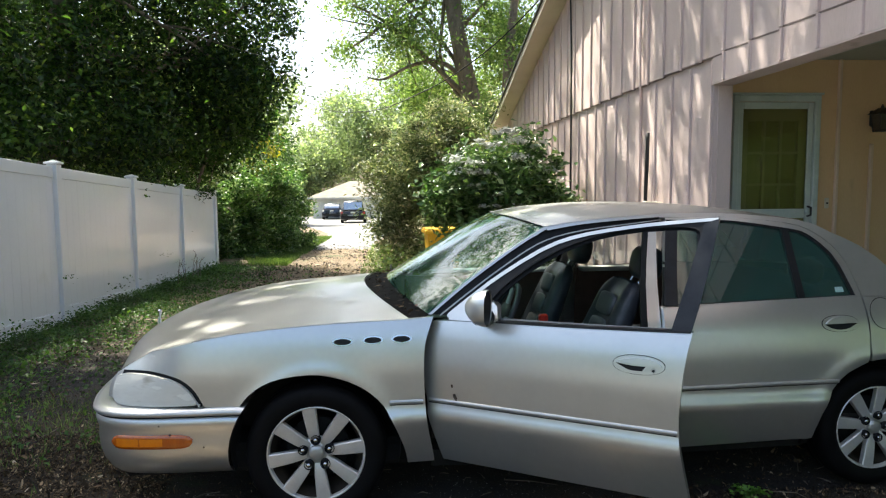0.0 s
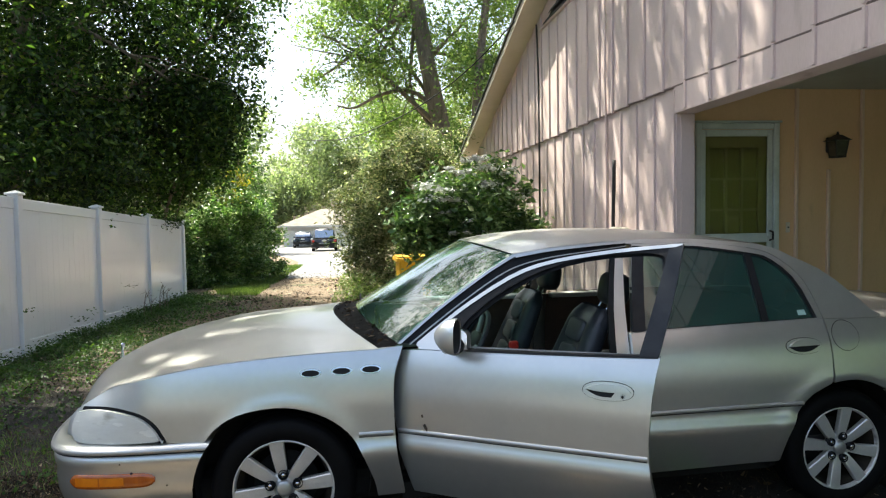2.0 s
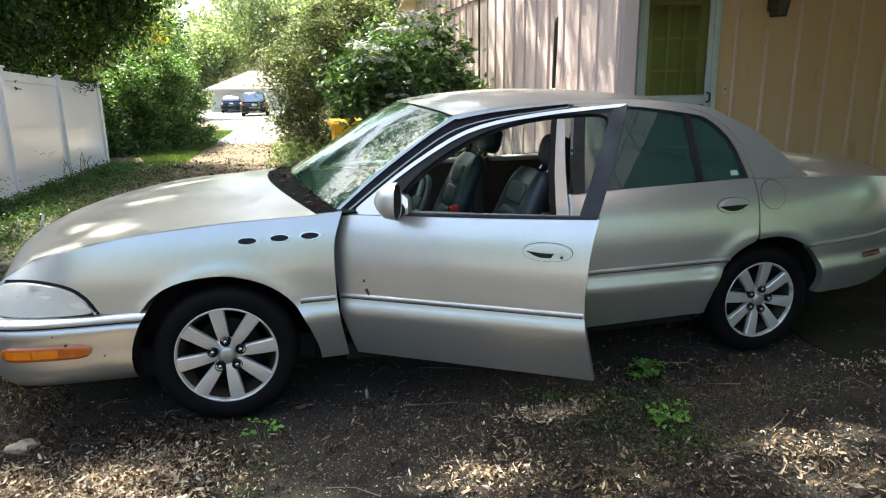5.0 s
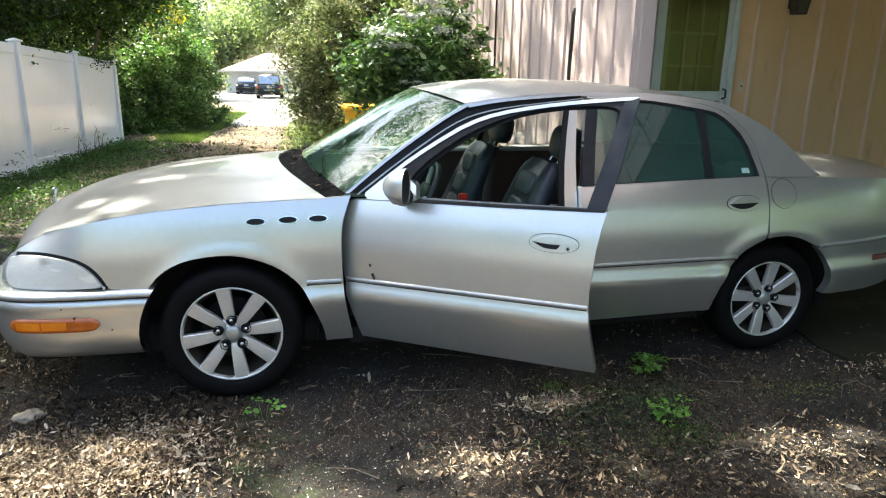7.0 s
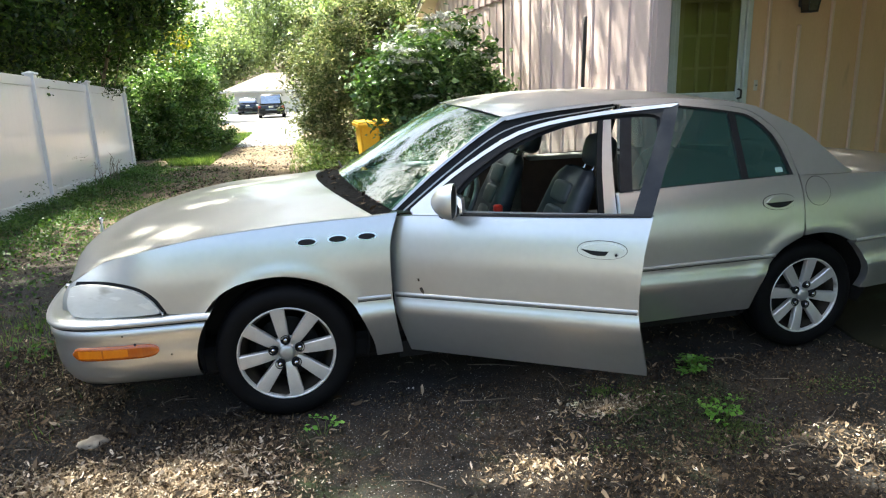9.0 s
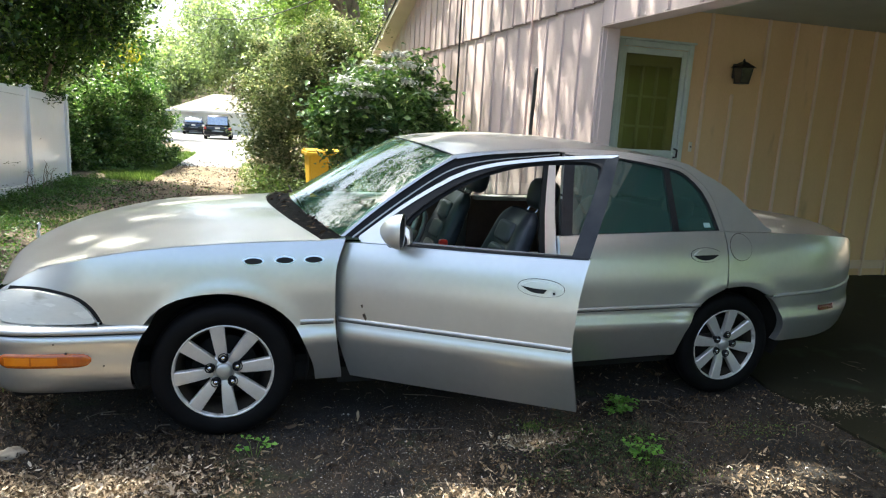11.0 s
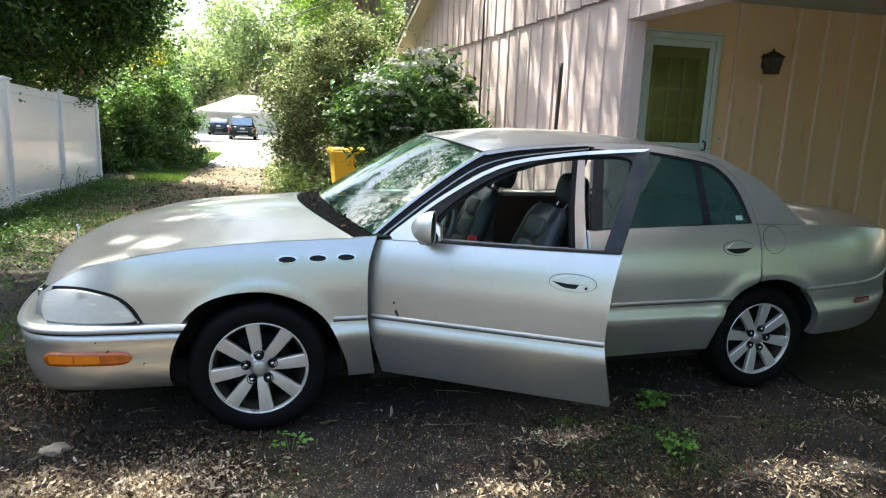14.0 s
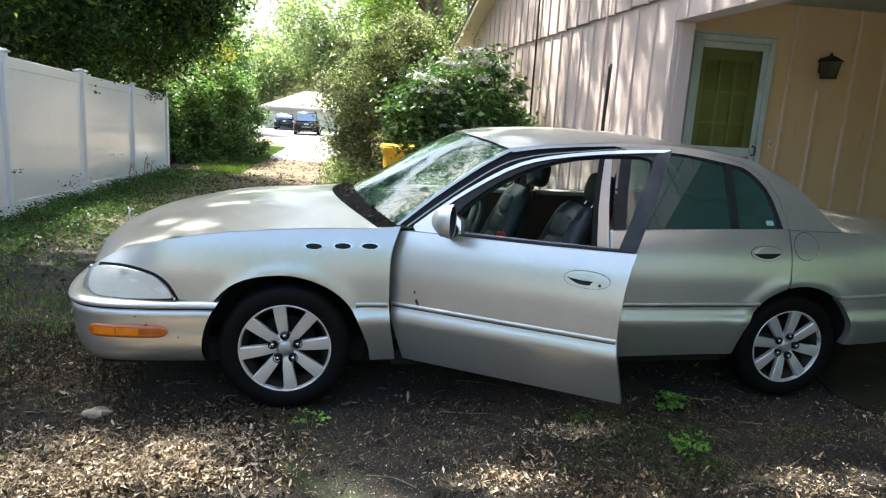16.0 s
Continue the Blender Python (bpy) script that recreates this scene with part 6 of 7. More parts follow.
    whl = tube([sm @ Vector((0.188 * math.cos(a), 0.188 * math.sin(a), 0)) for a in (math.tau * k / 36 for k in range(37))], 0.015, 10, cap=False)
    for f in whl.faces:
        f.smooth = True
    sw = part("steering_wheel", whl, LEATHER, car, "black leather steering wheel")
    part("airbag_hub", superblob(0.075, 0.085, 0.03, 0.6, m=sm @ Matrix.Translation((0, 0, -0.01))), CABIN, sw)
    for a in (20, 160, 270):
        part("wheel_spoke", tube([sm @ Vector((0.06 * math.cos(radians(a)), 0.06 * math.sin(radians(a)), -0.01)), sm @ Vector((0.18 * math.cos(radians(a)), 0.18 * math.sin(radians(a)), 0))], 0.014, 8), CABIN_GREY, sw)
    part("column", tube([sm @ Vector((0, 0, -0.02)), (0.80, 0.50, 0.79)], 0.04, 12), CABIN, sw)
    # --- front doors: the driver's stands open ---
    m = Matrix.Translation((0.62, 0.02, 0)) @ pose(0, 0, 0, 0, 0, -31)
    d = build_door_skin(car, m)
    part("scuff", panel([(0.040, 0.605), (0.052, 0.612), (0.064, 0.588), (0.060, 0.572), (0.045, 0.590)], lambda u, z: side_v(1.2, z), 0.1, 0.0, -0.003), SCUFF, d, "dark scrape in the paint")
    part("scuff", panel([(0.030, 0.652), (0.040, 0.655), (0.043, 0.640), (0.034, 0.638)], lambda u, z: side_v(1.2, z), 0.1, 0.0, -0.003), SCUFF, d)
    far = build_door_skin(car, Matrix.Translation((0.62, 0.0, 0)), mirror=True)
    pane = panel(path([(0.19, 1.0), (0.332, 1.143), (0.461, 1.258), (0.623, 1.339), (0.802, 1.386), (1.105, 1.409)], [(1.105, 1.409), (1.03, 0.985)], [(1.03, 0.985), (0.19, 0.985)]), lambda u, z: side_v(1.2, z), 0.2, 0.0, 0.035, mirror=True)
    part("sill_ledge", box(0.06, 1.04, 2 * VC - 0.215, 2 * VC - 0.090, 0.972, 1.000, 0.010, seg=2), LEDGE, far, "window ledge coloured pale for sunlight on it")
    g = part("pane", pane, GLASS_CLEAR, far)
    g.visible_shadow = False
    # --- wheels ---
    for u, v, fl, stv, tn in ((0.0, 0.0, False, -1.5, -13), (2.891, 0.045, False, 0, 4), (0.0, 2 * VC, True, -1.5, 30), (2.891, 2 * VC - 0.045, True, 0, 60)):
        build_wheel(car, u, v, fl, stv, tn, 0.95 if u > 1 else 1.0)
    return car


build_car()

# ---- fixtures on the house ----
def build_lamp():
    l = thing("wall_lantern", "black metal wall lantern with glass sides beside the door", "wall lamp", Matrix.Translation((4.96, YD, 2.2)))
    part("backplate", box(-0.05, 0.05, -0.022, 0.0, -0.06, 0.09, 0.01), BLACK, l)
    part("arm", tube(spline([(0, -0.02, 0.06), (0, -0.07, 0.10), (0, -0.11, 0.085)], 8), 0.009, 8), BLACK, l)
    body = part("cage", box(-0.055, 0.055, -0.165, -0.055, -0.115, -0.10, 0.004), BLACK, l)
    for sx in (-1, 1):
        for sy in (-1, 1):
            part("bar", tube([(sx * 0.048, -0.11 + sy * 0.048, -0.10), (sx * 0.066, -0.11 + sy * 0.066, 0.045)], 0.007, 6), BLACK, body)
    pane = bmesh.new()
    bmesh.ops.create_cone(pane, cap_ends=False, segments=4, radius1=0.066, radius2=0.091, depth=0.14, matrix=pose(0, -0.11, -0.028, 0, 0, 45))
    part("pane", pane, surface("smoked_glass", (0.05, 0.045, 0.035), (0.10, 0.09, 0.07), rough=0.2, scale=9), l, "smoky glass panes")
    hood = bmesh.new()
    bmesh.ops.create_cone(hood, cap_ends=True, segments=4, radius1=0.125, radius2=0.035, depth=0.055, matrix=pose(0, -0.11, 0.075, 0, 0, 45))
    bmesh.ops.create_cone(hood, cap_ends=True, segments=8, radius1=0.02, radius2=0.006, depth=0.04, matrix=pose(0, -0.11, 0.115))
    part("hood", hood, BLACK, l)


build_lamp()


def build_fittings():
    r = part("black_pipe", tube(spline([(WX - 0.045, 3.98, 1.20), (WX - 0.05, 3.97, 1.55), (WX - 0.045, 3.955, 1.9), (WX - 0.045, 3.95, 2.165)], 10), 0.020, 10), RUBBER, None, "", True)
    tagged(r, "black rubber pipe standing against the pink wall", "pipe")
    c = part("power_cable", tube(spline([(WX - 0.045, 7.05, -0.2), (WX - 0.05, 7.02, 1.4), (WX - 0.06, 6.97, 2.7), (WX - 0.06, 6.98, 3.6), (WX - 0.05, 7.1, 4.5)], 20), 0.014, 8), RUBBER, None, "", True)
    tagged(c, "dark cable clipped up the pink gable wall", "cable")
    p = part("conduit", tube([(WX - 0.04, 4.18, -0.2), (WX - 0.04, 4.18, 2.0), (WX - 0.055, 4.18, 3.0), (WX - 0.055, 4.18, 5.2)], 0.013, 8), SIDING, None, "", True)
    tagged(p, "thin pink-painted conduit on the gable wall", "conduit")
    m = thing("junction_box", "small weathered beige box on the gable wall", "box", Matrix.Translation((WX - 0.02, 3.72, 1.36)))
    part("case", box(-0.09, 0, -0.14, 0.14, -0.12, 0.075, 0.012), CREAM, m)
    part("lid", box(-0.102, -0.091, -0.145, 0.145, -0.05, 0.08, 0.005), CREAM, m)
    b = thing("door_bell", "small pale bell push beside the storm door", "bell push", Matrix.Translation((4.52, YD - 0.001, 1.42)))
    part("plate", box(-0.02, 0.02, -0.015, 0, -0.05, 0.05, 0.005), CREAM, b)
    part("button", cyl(0.008, 0.007, 0.008, pose(0, -0.015, 0, 90), 12), BLACK, b)
    w = part("service_wire", tube(spline([(2.86, 7.2, 4.62), (2.2, 9.4, 4.12), (1.2, 12.8, 3.86), (-0.4, 19, 4.1), (-3.1, 30, 5.6), (-7, 46, 9)], 40), 0.012, 6), RUBBER, None, "", True)
    tagged(w, "black overhead service wire sagging from the roof", "wire")


build_fittings()


def build_bin():
    g = ground_z(1.3, 8.5)
    b = thing("recycling_bin", "yellow wheeled recycling bin behind the shrub", "bin", pose(1.27, 8.5, g, 0, 0, 4))
    bm = bmesh.new()
    lo = [bm.verts.new(p) for p in ((-0.22, -0.22, 0.06), (0.22, -0.22, 0.06), (0.22, 0.24, 0.06), (-0.22, 0.24, 0.06))]
    hi = [bm.verts.new(p) for p in ((-0.29, -0.29, 1.0), (0.29, -0.29, 1.0), (0.29, 0.30, 1.0), (-0.29, 0.30, 1.0))]
    bm.faces.new(lo[::-1])
    for i in range(4):
        bm.faces.new((lo[i], lo[(i + 1) % 4], hi[(i + 1) % 4], hi[i]))
    bmesh.ops.bevel(bm, geom=[e for e in bm.edges if len(e.link_faces) == 2], offset=0.03, segments=3, affect="EDGES")
    part("tub", bm, BINYEL, b)
    rim = bmesh.new()
    for a in ((-0.33, 0.33, -0.33, -0.29), (-0.33, 0.33, 0.29, 0.33), (-0.33, -0.29, -0.29, 0.29), (0.29, 0.33, -0.29, 0.29)):
        box(*a, 0.985, 1.045, 0.008, rim)
    part("rim", rim, BINYEL, b)
    part("lid", box(-0.31, 0.31, -0.31, 0.33, 1.046, 1.075, 0.012), BINYEL, b, "yellow lid")
    part("handle", tube([(-0.2, 0.34, 1.0), (-0.2, 0.39, 1.02), (0.2, 0.39, 1.02), (0.2, 0.34, 1.0)], 0.014, 8), BINYEL, b)
    for sx in (-0.25, 0.25):
        part("wheel", cyl(0.1, 0.1, 0.05, pose(sx - 0.025, 0.26, 0.1, 0, 90, 0)), RUBBER, b)
    # recycling mark: three bent arrows
    mark = part("recycling_mark", bmesh.new(), TRIM, b, "black recycling arrows")
    bm = bmesh.new()
    for k in range(3):
        m = pose(0.12, -0.287, 0.82, 4, 0, 0) @ pose(0, 0, 0, 0, 120 * k, 0)
        for pts in (((-0.045, 0.05), (0.02, 0.05), (0.02, 0.07), (-0.035, 0.07)), ((0.02, 0.04), (0.05, 0.06), (0.02, 0.082))):
            f = [bm.verts.new(m @ Vector((x, -0.004, z))) for x, z in pts]
            bm.faces.new(f)
            q = [bm.verts.new(m @ Vector((x, 0.004, z))) for x, z in pts]
            bm.faces.new(q[::-1])
    bm.to_mesh(mark.data)
    bm.free()


build_bin()


def build_flowers():
    rng = np.random.default_rng(5)
    big = [(1.34, 1.80), (1.58, 1.80), (1.47, 1.92), (2.07, 2.00), (2.02, 2.22), (1.94, 2.34), (2.50, 1.83), (1.25, 1.98), (1.72, 2.15)]
    heads = [(x, 5.62 + 0.5 * abs(x - 1.85) ** 2 + 0.25 * max(0.0, z - 1.95), z, 1.0) for x, z in big]
    for k in range(15):
        x, z = rng.uniform(1.2, 2.6), rng.uniform(1.3, 2.35)
        heads.append((x, 5.72 + 0.5 * abs(x - 1.85) ** 2 + 0.25 * max(0.0, z - 1.95), z, rng.uniform(0.3, 0.6)))
    P = np.concatenate([np.array(c[:3]) + rng.normal(size=(int(16 + 46 * c[3]), 3)) * np.array([0.085, 0.06, 0.022]) * c[3] for c in heads])
    f = new("flower_heads", leaves("flower_heads", P, 0.060, PETAL, rng, slim=0.8, flat=0.45))
    tagged(f, "flat white flower clusters over the glossy shrub", "flowers", kind="stuff")


build_flowers()


# ---- cars by the garage ----
def build_far_car(name, label, x, y, paint, rear, w=1.86, h=1.68, length=4.5, tall=True):
    g = ground_z(x, y)
    c = thing(name, label, "car", pose(x, y, g, 0, 0, 0))
    hw = w / 2
    rows = []
    sec = [(0.0, 0.45, 0.30, 0.62), (0.03, 0.93, 0.26, 0.80), (0.12, 1.0, 0.24, 0.95), (0.9, 1.0, 0.22, 1.0), (length - 1.0, 1.0, 0.22, 0.98), (length - 0.15, 0.97, 0.26, 0.86), (length, 0.75, 0.34, 0.70)]
    for yy, k, z0, z1 in sec:
        rows.append([(dx * hw * k, yy, z) for dx, z in ((-0.86, z0), (-0.98, z0 + 0.12), (-1.0, (z0 + z1) / 2), (-0.97, z1 - 0.08), (-0.86, z1), (0, z1 + 0.03), (0.86, z1), (0.97, z1 - 0.08), (1.0, (z0 + z1) / 2), (0.98, z0 + 0.12), (0.86, z0))])
    body = sheet(rows, close=True)
    part("body", body, paint, c)
    top = [(0.10, 0.92, 0.98), (0.32, 0.80, h - 0.06), (0.8, 0.80, h), (length * 0.5, 0.80, h - 0.02), (length * 0.72, 0.86, 0.99)]
    rows = [[(dx * hw * k, yy, z) for dx, z in ((-1, 0.96), (-0.97, 0.96 + (zt - 0.96) * 0.5), (-0.9, 0.96 + (zt - 0.96) * 0.93), (0, zt), (0.9, 0.96 + (zt - 0.96) * 0.93), (0.97, 0.96 + (zt - 0.96) * 0.5), (1, 0.96))] for yy, k, zt in top]
    part("cabin", sheet(rows), paint, c)
    gl = sheet([[(dx, yy, z) for dx in (-hw * 0.70, -hw * 0.35, 0, hw * 0.35, hw * 0.70)] for yy, z in ((0.095, 1.02), (0.20, 1.30), (0.285, h - 0.14))])
    part("rear_glass" if rear else "windscreen", gl, SKYGLASS, c, "window glass mirroring the pale sky")
    for sx in (-1, 1):
        part("lamp", box(sx * hw * 0.95 - 0.17 * (sx > 0), sx * hw * 0.95 + 0.17 * (sx < 0), -0.012, 0.05, 0.70, 0.86, 0.02), REDLENS if rear else HAZE_LENS, c, "red tail lamp" if rear else "")
        for yy in (0.75, length - 0.85):
            wl = part("wheel", cyl(0.34, 0.34, 0.22, pose(sx * (hw - 0.12) - 0.11, yy, 0.34, 0, 90, 0), 24), TYRE, c)
            part("rim", cyl(0.21, 0.20, 0.24, pose(sx * (hw - 0.12) - 0.12, yy, 0.34, 0, 90, 0), 20), ALLOY, wl)
    part("bumper", box(-hw * 0.94, hw * 0.94, -0.06, 0.10, 0.34, 0.56, 0.05, seg=2), TRIM, c)
    part("plate", box(-0.16, 0.16, -0.03, -0.012, 0.74, 0.84), WHITE, c, "pale number plate without writing")
    return c


SKYGLASS = surface("sky_mirroring_glass", (0.55, 0.58, 0.60), (0.65, 0.68, 0.70), rough=0.10, metal=0.9, scale=3, bump=0)
BLACKPAINT = surface("black_car_paint", (0.010, 0.010, 0.012), (0.020, 0.020, 0.023), rough=0.25, metal=0.2, scale=3, coat=1, bump=0)
BLUEPAINT = surface("dark_blue_car_paint", (0.012, 0.02, 0.04), (0.025, 0.035, 0.06), rough=0.25, metal=0.3, scale=3, coat=1, bump=0)
build_far_car("suv_car", "black sport utility car seen from behind by the garage", -2.33, 46.0, BLACKPAINT, True)
build_far_car("blue_car", "dark blue car parked before the garage", -4.79, 57.0, BLUEPAINT, False, 1.8, 1.46)


# ---- ground litter and small plants ----
def bare(x, y):
    """How bare of leaves the packed strip beside the car is."""
    return 0.9 * math.exp(-((x - 0.70) / (0.62 + 0.5 * max(0.0, y + 0.45))) ** 4 - ((y + 0.9) / 1.6) ** 4)


def scatter(rng, n, x0, x1, y0, y1, thr, scale=1.3, clear=True):
    out = []
    while len(out) < n:
        x, y = rng.uniform(x0, x1), rng.uniform(y0, y1)
        if clear and rng.random() < bare(x, y):
            continue
        if clear and x > 1.1 and y < 1.0 and rng.random() < 0.5 * min(1.0, (x - 1.1) / 0.5):
            continue
        if -0.85 < x < 4.0 and 0.12 < y < 1.75 and rng.random() < 0.9:
            continue
        if x > 3.28 and y > 0.16 - 0.75 * (x - 3.44) + 0.10 * rng.normal() and y < 3.2:
            continue
        if noise.noise((x * scale, y * scale, 7.7)) + 0.5 * noise.noise((x * 5.5, y * 5.5, 2.2)) + rng.normal() * 0.16 > thr:
            out.append((x, y))
    return out


def build_litter():
    rng = np.random.default_rng(8)
    P = [(x, y, ground_z(x, y) + rng.uniform(0.002, 0.018)) for x, y in scatter(rng, 78000, -2.6, 4.4, -1.3, 1.3, -0.05)]
    P += [(x, y, ground_z(x, y) + rng.uniform(0.002, 0.018)) for x, y in scatter(rng, 26000, -4.6, 5.2, -1.8, 5.0, -0.6)]
    P += [(x, y, ground_z(x, y) + rng.uniform(0.002, 0.014)) for x, y in scatter(rng, 24000, -2.6, 4.4, -1.3, 1.2, -9)]
    P += [(x, y, ground_z(x, y) + rng.uniform(0.002, 0.014)) for x, y in scatter(rng, 22000, -3.6, 4.4, -3.6, -1.2, -0.1, clear=False)]
    o = new("leaf_litter", litter("leaf_litter", np.array(P), 0.0185, DRYLEAF, rng, 0.30, 0.85))
    tagged(o, "dry brown leaves strewn over the dirt", "leaf litter", kind="stuff")
    P = [(x, y, ground_z(x, y) + rng.uniform(0.004, 0.02)) for x, y in scatter(rng, 16000, -3.6, 3.0, 4.0, 22.0, -0.2)]
    o = new("drive_litter", litter("drive_litter", np.array(P), 0.036, DRYLEAF, rng, 0.55, 0.45))
    tagged(o, "tan fallen leaves covering the sunlit drive", "leaf litter", kind="stuff")
    P = [(x, y, ground_z(x, y) + rng.uniform(0.010, 0.026)) for x, y in scatter(rng, 3800, -3.6, 4.6, -1.4, 4.0, 0.0)]
    o = new("broad_leaves", litter("broad_leaves", np.array(P), 0.030, DRYLEAF, rng, 0.42, 0.7))
    tagged(o, "broad curled brown leaves lying over the litter", "leaf litter", kind="stuff")
    # chips and needles
    P = [(x, y, ground_z(x, y) + rng.uniform(0.002, 0.010)) for x, y in scatter(rng, 100000, -3.9, 4.9, -1.3, 2.2, -0.16)]
    P += [(x, y, ground_z(x, y) + rng.uniform(0.001, 0.006)) for x, y in scatter(rng, 50000, -2.0, 3.6, -1.3, 1.0, -9, clear=False)]
    o = new("wood_chips", leaves("wood_chips", np.array(P), 0.013, CHIP, rng, slim=0.24, flat=0.4))
    tagged(o, "small bark chips and needles on the ground", "debris", kind="stuff")
    bm = bmesh.new()
    rr = random.Random(3)
    for _ in range(330):
        x, y = rr.uniform(-3.0, 4.4), rr.uniform(-0.95, 2.2)
        a, l = rr.uniform(0, math.tau), rr.uniform(0.04, 0.10) if rr.random() < 0.75 else rr.uniform(0.12, 0.3)
        z = ground_z(x, y) + 0.010
        dx, dy = math.cos(a) * l, math.sin(a) * l
        b = rr.uniform(-0.2, 0.2)
        tube([(x, y, z), (x + dx * 0.5 - dy * b, y + dy * 0.5 + dx * b, z + 0.008), (x + dx, y + dy, z)], [0.003, 0.0024, 0.0012], 4, bm)
    o = part("twigs", bm, BARK, None)
    tagged(o, "thin broken twigs lying on the dirt", "twigs", kind="stuff")
    V, F = [], []
    for _ in range(9000):
        x, y = (rng.uniform(-2.5, 4.5), rng.uniform(-0.95, 1.2)) if rng.random() < 0.4 else (0.85 + rng.normal() * 0.75, -0.5 + rng.normal() * 0.5)
        r = 0.0011 * math.exp(abs(rng.normal()) * 0.62)
        c = np.array((x, y, ground_z(x, y) + r * 0.4))
        b = len(V)
        V += [tuple(c + np.array(d) * r * rng.uniform(0.6, 1.3, 3)) for d in ((1, 0, 0), (0, 1, 0), (-1, 0, 0), (0, -1, 0), (0, 0, 0.8), (0, 0, -0.8))]
        F += [(b + i, b + (i + 1) % 4, b + 4) for i in range(4)]
    o = new("pebbles", raw_mesh("pebbles", np.array(V), np.array(F), PEBBLE))
    tagged(o, "tiny pale stones in the packed dirt", "pebbles", kind="stuff")
    # pale flakes of bark and leaf, heaped at the sun patches to brighten them
    P = []
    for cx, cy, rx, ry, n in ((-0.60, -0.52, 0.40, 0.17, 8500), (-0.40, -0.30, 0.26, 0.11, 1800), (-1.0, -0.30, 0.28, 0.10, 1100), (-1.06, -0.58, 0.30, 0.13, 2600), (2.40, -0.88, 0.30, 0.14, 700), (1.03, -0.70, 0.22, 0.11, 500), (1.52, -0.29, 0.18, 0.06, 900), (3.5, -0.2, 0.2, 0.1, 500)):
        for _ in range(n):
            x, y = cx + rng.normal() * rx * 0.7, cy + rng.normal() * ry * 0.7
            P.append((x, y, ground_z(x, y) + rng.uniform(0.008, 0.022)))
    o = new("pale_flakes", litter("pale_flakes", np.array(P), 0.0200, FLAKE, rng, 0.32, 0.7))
    tagged(o, "pale tan leaf and bark flakes heaped to brighten the sun patches", "leaf litter", kind="stuff")
    # pale larger leaves that catch the light
    P = [(x, y, ground_z(x, y) + 0.014) for x, y in scatter(rng, 150, -3.6, 4.6, -0.95, 4.5, -0.1)]
    o = new("pale_leaves", litter("pale_leaves", np.array(P), 0.036, PALELEAF, rng, 0.5, 0.35))
    tagged(o, "larger pale fallen leaves on the dirt", "leaf litter", kind="stuff")


PEBBLE = surface("pale_pebble", (0.25, 0.24, 0.22), (0.55, 0.53, 0.50), rough=0.85, scale=14, world_space=True)
CHIP = leafy("bark_chip", [(0.0, (0.010, 0.007, 0.005)), (0.5, (0.042, 0.026, 0.014)), (0.88, (0.13, 0.083, 0.046)), (1.0, (0.32, 0.245, 0.16))], rough=0.9, trans=0.05)
FLAKE = leafy("sun_patch_flake", [(0.0, (0.05, 0.034, 0.02)), (0.4, (0.19, 0.135, 0.082)), (0.75, (0.38, 0.295, 0.20)), (1.0, (0.58, 0.51, 0.41))], rough=0.8, trans=0.1, glow=(1, 1, 0.9))
PALELEAF = leafy("pale_dry_leaf", [(0.0, (0.22, 0.18, 0.125)), (1.0, (0.40, 0.35, 0.27))], rough=0.7, trans=0.15, glow=(1, 1, 0.9))
build_litter()


